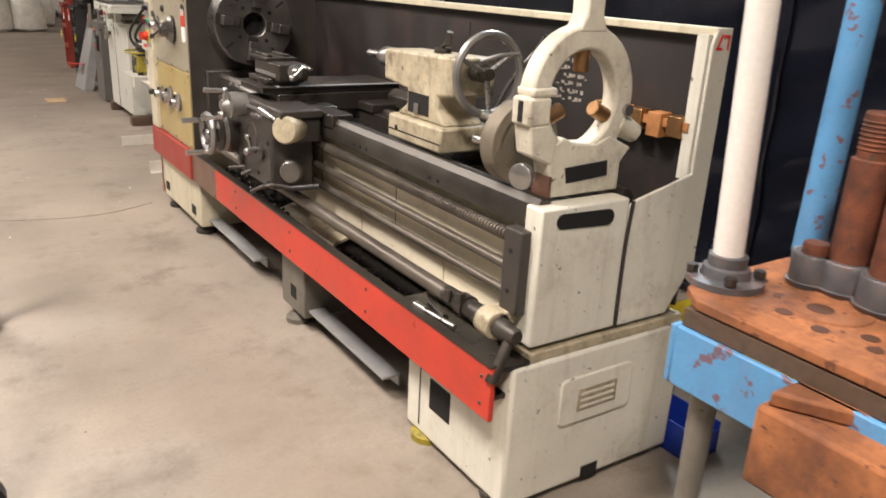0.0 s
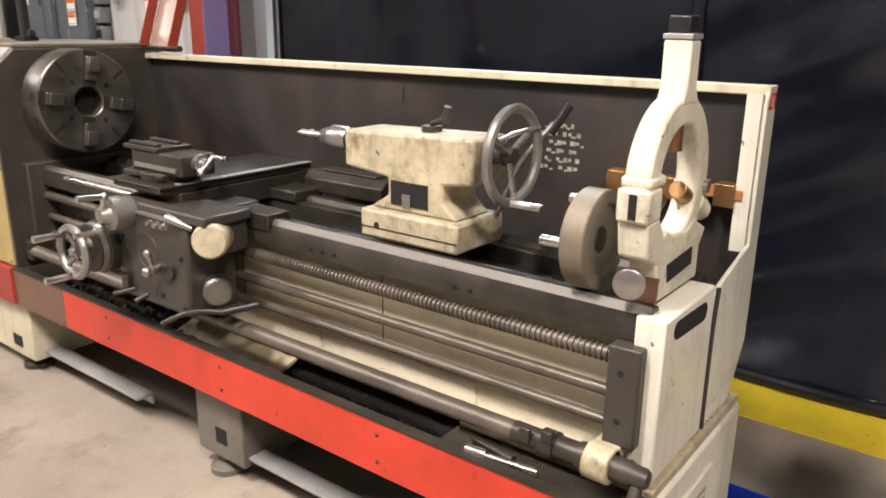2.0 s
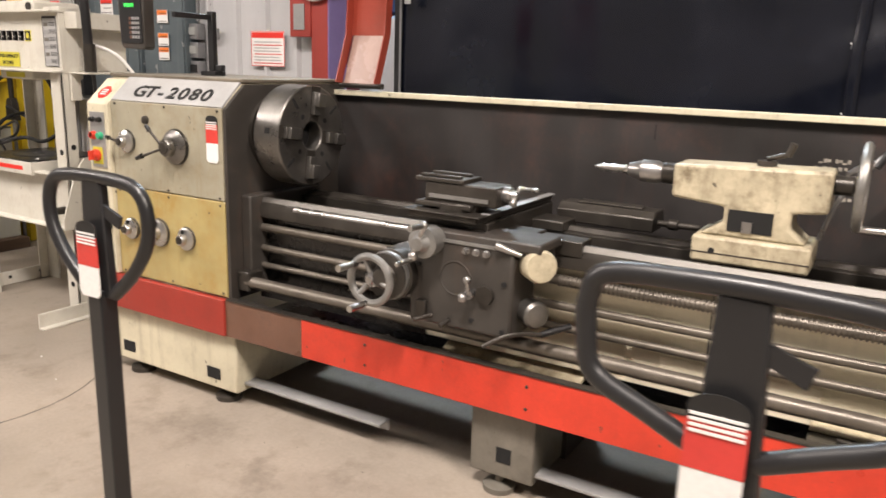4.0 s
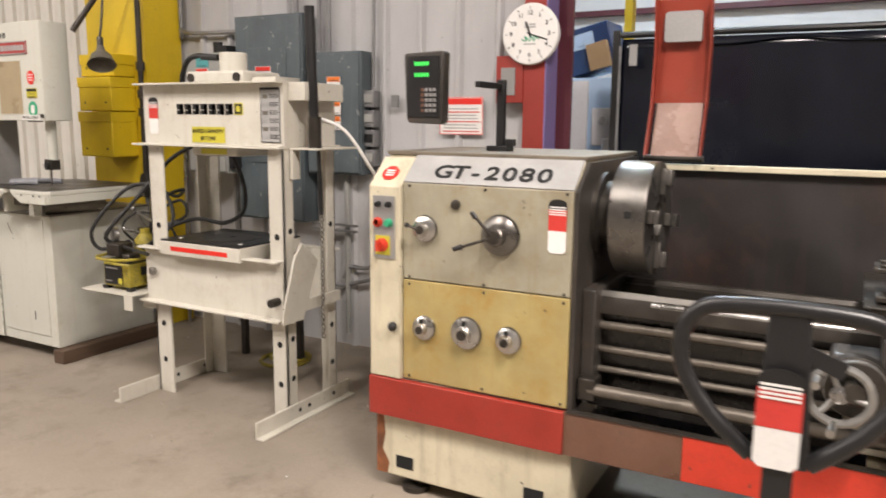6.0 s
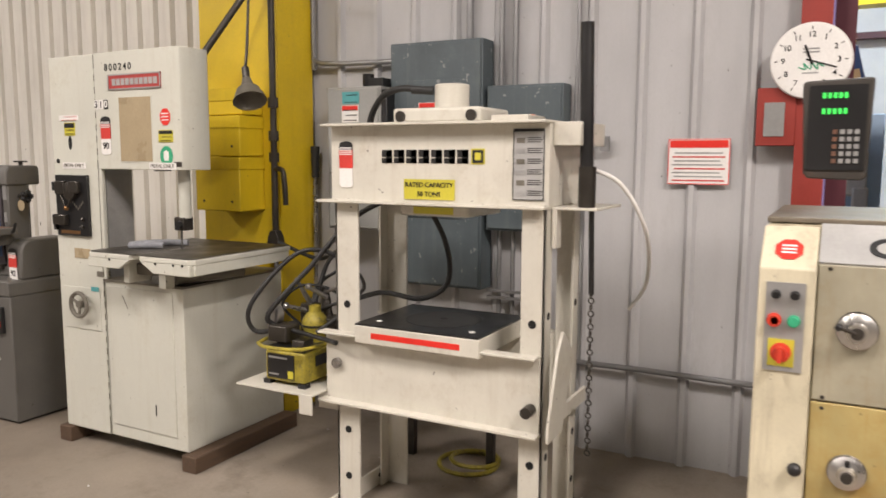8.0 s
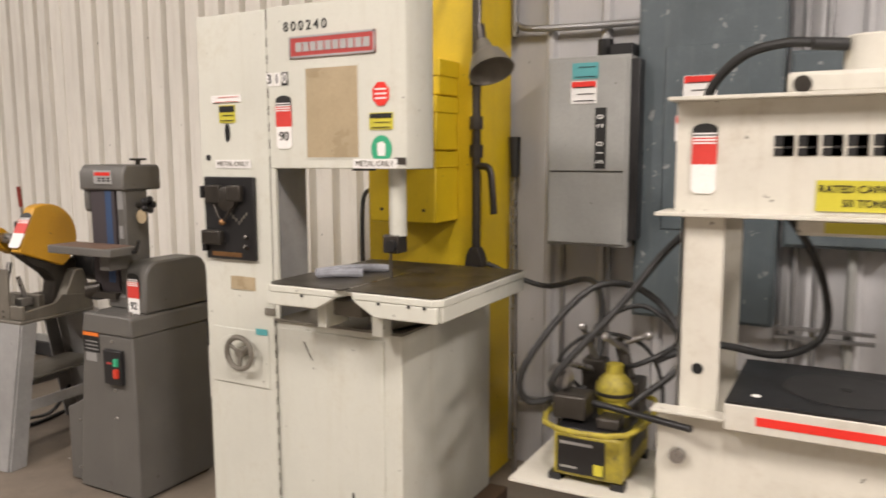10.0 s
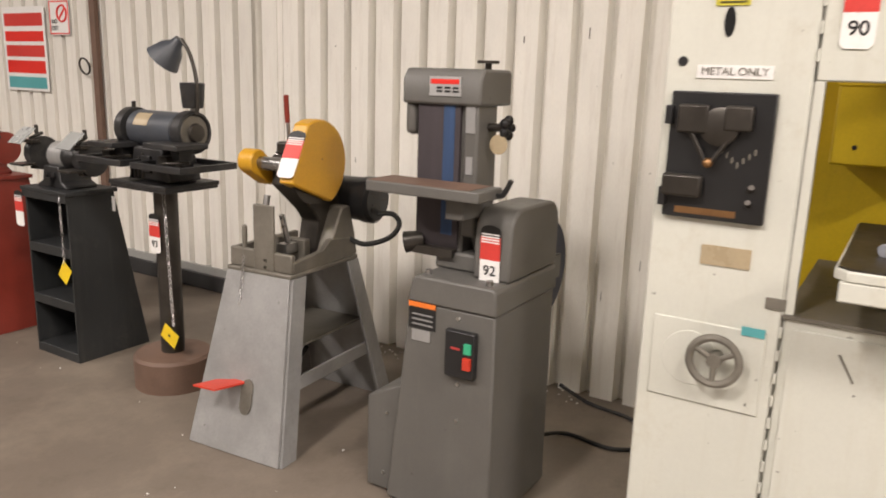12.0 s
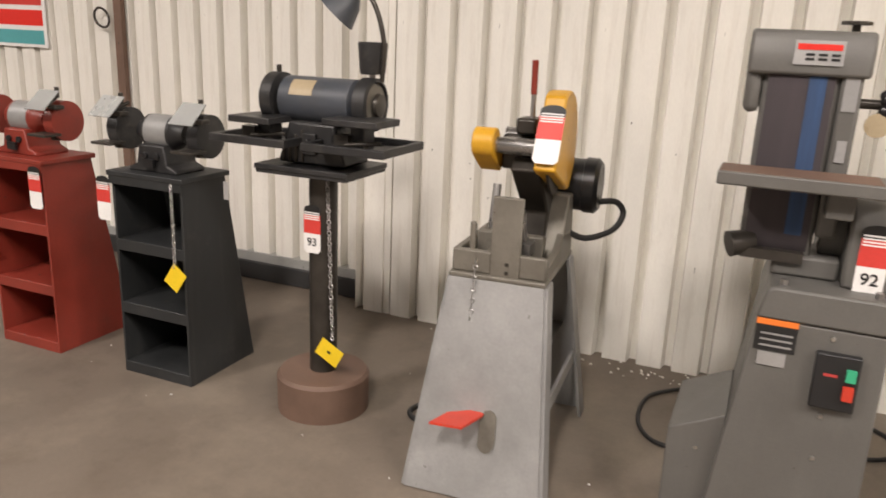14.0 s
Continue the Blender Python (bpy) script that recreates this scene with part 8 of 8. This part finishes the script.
# ---- welding curtain ----
def build_curtain():
    o = (3.2, 2, 0)
    t = thing("welding_curtain", o, "glossy black vinyl welding curtain with light creases", "curtain")
    rng = random.Random(8)
    ny, nz = 240, 36
    ph = [(rng.uniform(0.4, 7.0), rng.uniform(0, 6.28), rng.uniform(-1.6, 1.6)) for _ in range(9)]

    def x_at(y, z):
        base = 3.12 + (4.78 - y) * 0.055
        w = sum(math.sin(k * y * 1.9 + p + s * z * 2.0) / (1.5 + k) for k, p, s in ph)
        slack = 0.022 + 0.035 * max(0, 1 - z / 0.6)
        fold = 0.018 * math.exp(-((y - 1.75) / 0.5) ** 2) * math.sin(14 * z + 6 * y)
        return base + w * slack + fold - 0.08 * max(0, 1 - z / 0.3) ** 2
    m = Mesh(o)
    v = []
    for i in range(ny + 1):
        y = 4.77 - 8.8 * i / ny
        for j in range(nz + 1):
            z = 0.02 + 2.07 * j / nz
            v.append((x_at(y, z), y, z))
    n = nz + 1
    fs = [(i * n + j, (i + 1) * n + j, (i + 1) * n + j + 1, i * n + j + 1) for i in range(ny) for j in range(nz)]
    cl = part("sheet", m.add(v, fs), CURTAIN, t)
    s = cl.modifiers.new("thick", "SOLIDIFY")
    s.thickness = 0.003
    part("hem_tube", Mesh(o).tube([(x_at(y, 0.03) - 0.03, y, 0.035) for y in (4.7, 3.5, 2.4, 1.4, 0.4, -1, -4)], 0.03), CURTAIN, t)
    part("top_rail", Mesh(o).tube([(3.13, 4.78, 2.115), (3.22, 3.0, 2.115), (3.33, 1.0, 2.115), (3.6, -4, 2.115)], 0.02, 10, 4), BLACK, t)
    part("end_post", Mesh(o).box(3.10, 4.78, 0, 3.14, 4.82, 2.14), BLACK, t)
    part("end_edge", Mesh(o).box(3.095, 4.765, 0.02, 3.10, 4.78, 2.05), GALV, t)
    part("grey_label", Mesh(o).box(3.03, 4.655, 1.93, 3.036, 4.70, 2.05), SILVER, t)
    y = 2.15
    levels = [0.1 + 0.11 * k for k in range(19)]
    edge = [(x_at(y, z) - 0.02 - d, y + w + 0.004 * math.sin(9 * z), z) for z in levels for w, d in ((-0.03, 0.0), (0.03, 0.004))]
    strip = Mesh(o).add(edge, [(2 * k, 2 * k + 1, 2 * k + 3, 2 * k + 2) for k in range(18)])
    ribbon = part("overlap_strip", strip, CURTAIN, t, "overlapping vinyl edge")
    ribbon.modifiers.new("thick", "SOLIDIFY").thickness = 0.004
    part("seam", Mesh(o).tube([(x_at(y, z) - 0.008, y + 0.01 * math.sin(5 * z), z) for z in (0.1, 0.6, 1.1, 1.5, 1.9, 2.08)], 0.006), BLACK, t)
    for k in range(6):
        z = 0.35 + 0.34 * k
        part("grommet", Mesh(o).wheel((x_at(y, z) - 0.012, y + 0.02, z), (1, 0, 0), 0.014, 0.004, 12, 5), GALV, t)
        part("tie", Mesh(o).rod((x_at(y, z) - 0.014, y - 0.02, z - 0.01), (x_at(y, z) - 0.018, y + 0.04, z + 0.02), 0.004, seg=6), PAPER, t)
    part("crease_edge", Mesh(o).tube([(x_at(yy, 2.05) - 0.02, yy, 2.06 + 0.015 * math.sin(7 * yy)) for yy in (4.6, 4.2, 3.8, 3.4, 3.0, 2.6)], 0.006), CURTAIN, t)
    return t


build_curtain()

# ---- signs on the white wall ----
sg = placard("no_exit_sign", 3.085, 14.02, 1.78, 14.28, 2.04, PAPER, "square white sign with a red border", (), "sign")
part("border", Mesh().box(-0.005, -0.125, 0.115, -0.003, 0.125, 0.125).box(-0.005, -0.125, -0.125, -0.003, 0.125, -0.115).box(-0.005, -0.125, -0.125, -0.003, -0.115, 0.125).box(-0.005, 0.115, -0.125, -0.003, 0.125, 0.125), SIGN_RED, sg)
part("ban_ring", Mesh().wheel((-0.005, -0.04, 0.03), (1, 0, 0), 0.06, 0.008, 24, 5), SIGN_RED, sg)
part("ban_bar", Mesh().box(-0.006, -0.008, -0.055, -0.004, 0.008, 0.055, Matrix.Translation((0, -0.04, 0.03)) @ Matrix.Rotation(radians(45), 4, "X")), SIGN_RED, sg)
lettering("NO", 0.045, INK, "letters", sg, Matrix.Translation((-0.0055, 0.06, -0.03)) @ FACE)
lettering("EXIT", 0.045, INK, "letters", sg, Matrix.Translation((-0.0055, 0.06, -0.08)) @ FACE)
sb = placard("safety_board", 3.085, 14.35, 1.34, 14.95, 2.0, PAPER, "white notice board with red and teal blocks", (), "notice board")
for k, (z0, z1, mm) in enumerate(((-0.31, -0.22, TEAL), (-0.19, -0.09, SIGN_RED), (-0.06, 0.03, TAG_RED), (0.06, 0.14, SIGN_RED), (0.18, 0.28, TAG_RED))):
    part("block", Mesh().box(-0.0045, -0.27, z0, -0.003, 0.27, z1), mm, sb)
dp = thing("door_post", (3.07, 13.7, 0), "rusty brown door post with a ring handle", "post", kind="structure")
part("post", Mesh((3.07, 13.7, 0)).box(3.05, 13.66, 0.1, 3.085, 13.72, 5.5), RUST_BASE, dp)
part("ring_handle", Mesh((3.07, 13.7, 0)).wheel((3.05, 13.82, 1.55), (1, 0, 0.2), 0.06, 0.008, 20, 6), DARK_STEEL, dp)
hk = thing("hanging_cable", (2.9, 9.03, 1.42), "black cable hung on the wall", "cable")
part("cable", Mesh((2.9, 9.03, 1.42)).tube([(2.93, 8.97, 1.43), (2.91, 9.03, 1.44), (2.91, 9.09, 1.36), (2.915, 9.10, 1.0), (2.915, 9.08, 0.75)], 0.013), RUBBER, hk)
solid("floor_cable", Mesh((2.76, 10.05, 0.01)).tube([(2.76, 10.05, 0.01), (2.6, 10.19, 0.01), (2.36, 10.2, 0.01), (2.21, 10.13, 0.01), (2.17, 10.02, 0.01)], 0.009), RUBBER, "black cable curled on the floor by the belt grinder", "cable")
debris = Mesh((2.85, 10.6, 0))
rng = random.Random(3)
for k in range(90):
    x, y = rng.gauss(2.86, 0.035), rng.uniform(9.6, 11.4)
    r = rng.uniform(0.003, 0.008)
    debris.ball((min(x, 2.93), y, r * 0.4), r, 5, 0.6)
solid("wall_debris", debris, WALL_WHITE, "line of plaster crumbs along the wall", "debris", kind="stuff")
bits = Mesh((0.6, 9, 0))
for k in range(60):
    x, y = rng.uniform(-0.3, 2.6), rng.uniform(4.6, 13)
    r = rng.uniform(0.002, 0.006)
    bits.ball((x, y, r * 0.3), r, 5, 0.5)
solid("floor_litter", bits, PAPER, "pale paint flecks and crumbs on the floor", "debris", kind="stuff")


# ---- loose things in the aisle ----
def build_jack(at, rz, loop):
    t = thing("pallet_jack", at, "black pallet jack with upright loop handle and lot tag", "pallet jack", "pallet jacks", rz=rz)
    part("loop_handle", Mesh().tube([(0, s * y, z) for s, pts in ((-1, loop), (1, loop[::-1])) for y, z in pts], 0.0165, 12, 5), BLACK, t, "black loop handle")
    part("neck", Mesh().prism([(-0.05, 0.98), (0.05, 0.98), (0.045, 1.06), (0.035, 1.27), (-0.035, 1.27), (-0.045, 1.06)], "x", -0.012, 0.012), BLACK, t, "", 0.004)
    part("release_lever", Mesh().prism([(-0.09, 1.16), (-0.02, 1.19), (-0.02, 1.22), (-0.10, 1.19)], "x", -0.008, 0.0), BLACK, t)
    part("stem", Mesh().box(-0.024, -0.026, 0.28, 0.024, 0.026, 1.0), BLACK, t, "black square stem", 0.004)
    part("pump", Mesh().rod((-0.03, 0, 0.1), (-0.03, 0, 0.36), 0.045).box(-0.09, -0.06, 0.2, 0.0, 0.06, 0.28), BLACK, t)
    part("crossbeam", Mesh().box(-0.14, -0.1, 0.1, -0.08, 0.1, 0.24), BLACK, t, "", 0.006)
    for y in (-0.065, 0.065):
        part("wheel", Mesh().rod((-0.03, y - 0.024, 0.09), (-0.03, y + 0.024, 0.09), 0.09), RUBBER, t)
    return t


build_jack((0.005, 3.55, 0), 0, [(0.05, 0.99), (0.13, 1.06), (0.182, 1.14), (0.185, 1.215), (0.15, 1.262), (0.07, 1.275)])
build_jack((-0.065, 2.055, 0), -2, [(0.04, 1.035), (0.12, 1.07), (0.205, 1.11), (0.222, 1.17), (0.222, 1.23), (0.195, 1.27), (0.07, 1.28)])
lot_tag(None, None, -0.022, 3.555, 1.075, "", 0.185, 0.078)
lot_tag(None, None, -0.096, 2.067, 1.035, "", 0.19, 0.085)
pl = thing("thin_stand", (-0.2615, 9.168, 0), "thin dark upright pole on a flat base", "pole")
part("base", Mesh().turn([(0, 0.13), (0.012, 0.125), (0.02, 0.02)], (0, 0, 0), (0, 0, 1), 28), BLACK, pl)
part("pole", Mesh().rod((0, 0, 0.015), (0.002, 0.0, 2.05), 0.0075), DARK_STEEL, pl)
bn = thing("blue_bin", (2.03, 1.43, 0), "open blue plastic parts bin on the floor", "bin")
O = (2.03, 1.43, 0)
part("floor", Mesh(O).box(1.965, 1.36, 0.0, 2.12, 1.58, 0.006), BIN_BLUE, bn)
part("wall", Mesh(O).box(1.965, 1.36, 0.0, 1.971, 1.58, 0.12).box(2.114, 1.36, 0.0, 2.12, 1.58, 0.12).box(1.965, 1.574, 0, 2.12, 1.58, 0.12).box(1.965, 1.36, 0.0, 2.12, 1.366, 0.09), BIN_BLUE, bn, "", 0.002)


def build_bench():
    o = (1.55, 0.6, 0)
    t = thing("rusty_bench", o, "chipped blue bench with a rusty steel top plate", "workbench")
    M = lambda: Mesh(o)
    part("apron_side", M().box(1.185, 0.90, 0.755, 2.0, 0.915, 0.885), BLUE_PAINT, t, "chipped blue apron", 0.004)
    part("apron_front", M().box(1.185, 0.1, 0.755, 1.2, 0.90, 0.885), BLUE_PAINT, t, "chipped blue apron", 0.004)
    part("board", M().box(1.2, 0.1, 0.885, 2.0, 0.90, 0.922), WOOD, t, "dark wooden board")
    pl = part("top_plate", M().prism([(1.20, 0.875), (1.245, 0.935), (1.3, 0.95), (2.0, 0.96), (2.0, 0.1), (1.2, 0.1)], "z", 0.925, 0.948), RUST, t, "rusty drilled steel plate", 0.004)
    for k in range(8):
        a = radians(45 * k + 14)
        x, y = 1.405 + 0.11 * math.cos(a), 0.70 + 0.11 * math.sin(a)
        part("bolt_hole", M().rod((x, y, 0.9475), (x, y, 0.9488), 0.017, seg=16), RUST_HOLE, pl)
    for x, y in ((1.307, 0.575), (1.345, 0.545), (1.42, 0.885), (1.3, 0.47)):
        part("bolt_hole", M().rod((x, y, 0.9475), (x, y, 0.9488), 0.015, seg=16), RUST_HOLE, pl)
    part("boss_ring", M().turn([(0, 0.086), (0.003, 0.084), (0.003, 0.07), (0.0006, 0.066), (0.0006, 0.0)], (1.405, 0.725, 0.948), (0, 0, 1), 32), RUST, pl)
    part("centre_hole", M().rod((1.39, 0.73, 0.9488), (1.39, 0.73, 0.9494), 0.026, seg=18), RUST_HOLE, pl)
    for x, y in ((1.255, 0.855), (1.3, 0.2), (1.93, 0.84), (1.93, 0.2)):
        part("leg", M().rod((x, y, 0), (x, y, 0.80), 0.018, 0.03), CAST_GREY, t)
    return t


build_bench()
O = (1.335, 0.915, 0.948)
wp = thing("white_pipe", O, "tall white plastic pipe in a dark flange", "pipe")
part("flange", Mesh(O).turn([(0, 0.08), (0.014, 0.08), (0.018, 0.052), (0.036, 0.048), (0.04, 0.04), (0.062, 0.04), (0.064, 0.034)], O, (0, 0, 1), 26), IRON_BLUE, wp, "grey cast flange")
part("pipe", Mesh(O).rod((1.335, 0.915, 0.97), (1.29, 0.95, 2.3), 0.0315), PVC, wp)
for k in range(4):
    a = radians(45 + 90 * k)
    part("flange_bolt", Mesh(O).rod((1.335 + 0.068 * math.cos(a), 0.915 + 0.068 * math.sin(a), 0.966), (1.335 + 0.068 * math.cos(a), 0.915 + 0.068 * math.sin(a), 0.982), 0.013, seg=6), DARK_STEEL, wp)
O = (1.70, 0.93, 0.948)
bpz = thing("blue_post", O, "worn blue painted steel post", "post")
part("post", Mesh(O).rod((1.69, 0.95, 0.948), (1.71, 0.95, 2.3), 0.036), BLUE_PAINT, bpz)
part("clamp", Mesh(O).box(1.62, 0.90, 0.948, 1.68, 0.95, 0.975), GALV, bpz, "", 0.004)
for x, y, r, h in ((1.492, 0.822, 0.032, 0.095), (1.52, 0.762, 0.041, 0.375), (1.50, 0.665, 0.041, 0.365)):
    O = (x, y, 0.948)
    c = thing("rusty_pin", O, "rusty steel pin standing in an iron collar", "pin", "rusty pins")
    part("collar", Mesh(O).turn([(0, r * 1.35), (0.012, r * 1.5), (0.014, r * 1.35), (0.066, r * 1.35), (0.072, r * 1.25), (0.072, r)], O, (0, 0, 1), 22), IRON_BLUE, c, "blue-tinged rusty collar")
    for k in range(7 if h > 0.2 else 0):
        part("thread", Mesh(O).turn([(0, r * 0.82), (0.003, r * 0.88), (0.006, r * 0.82)], (x, y, 0.948 + h * 0.8 + 0.009 * k), (0, 0, 1), 20), RUST_SHAFT, c)
    part("shaft", Mesh(O).turn([(0.07, r), (h * 0.75, r), (h * 0.76, r * 0.82), (h - 0.004, r * 0.82), (h, r * 0.75)], O, (0, 0, 1), 22), RUST_SHAFT, c)
O = (1.28, 0.5, 0)
rbk = thing("rusty_block", O, "heavy rusty steel block with a cracked top on a stand", "block")
part("block", Mesh(O).box(1.11, 0.36, 0.70, 1.5, 0.655, 0.855), RUST, rbk, "", 0.008)
part("top_slab", Mesh(O).prism([(1.12, 0.64), (1.2, 0.5), (1.5, 0.42), (1.5, 0.65)], "z", 0.855, 0.885), RUST, rbk, "", 0.006)
part("leg", Mesh(O).rod((1.2, 0.55, 0), (1.2, 0.55, 0.70), 0.028), BLUE_PAINT, rbk)
part("leg", Mesh(O).rod((1.42, 0.45, 0), (1.42, 0.45, 0.70), 0.028), BLUE_PAINT, rbk)
# far end of the shop
fm = thing("far_machine", (1.9, 26, 0), "pale cream machine far down the shop", "machine")
part("body", Mesh((1.9, 26, 0)).box(1.3, 25.2, 0, 2.6, 27, 0.9), CREAM, fm, "", 0.02)
part("column", Mesh((1.9, 26, 0)).box(1.8, 26.0, 0.9, 2.5, 26.6, 2.2), CREAM, fm, "", 0.02)
for x, y, r, h in ((1.2, 19.6, 0.34, 1.0), (1.85, 19.7, 0.36, 1.05), (2.3, 21.2, 0.3, 0.9)):
    sk = Mesh((x, y, 0))
    sk.turn([(0, r * 0.75), (0.06, r * 0.95), (h * 0.4, r), (h * 0.75, r * 0.9), (h * 0.92, r * 0.6), (h, r * 0.3)], (x, y, 0), (0, 0, 1), 18)
    for v in sk.bm.verts:
        v.co += Vector((noise.noise(v.co * 3 + Vector((x, y, 0))), noise.noise(v.co * 3 + Vector((y, x, 5))), 0)) * 0.05
    solid("bulk_sack", sk, SACK, "full white woven bulk sack on the floor", "sack", "far sacks")
pt = thing("cardboard_flap", (1.05, 9.75, 0), "torn pinkish paper scrap on the floor", "paper")
part("sheet", Mesh((1.05, 9.75, 0)).box(1.0, 9.6, 0.0, 1.2, 9.9, 0.006), CARD, pt)
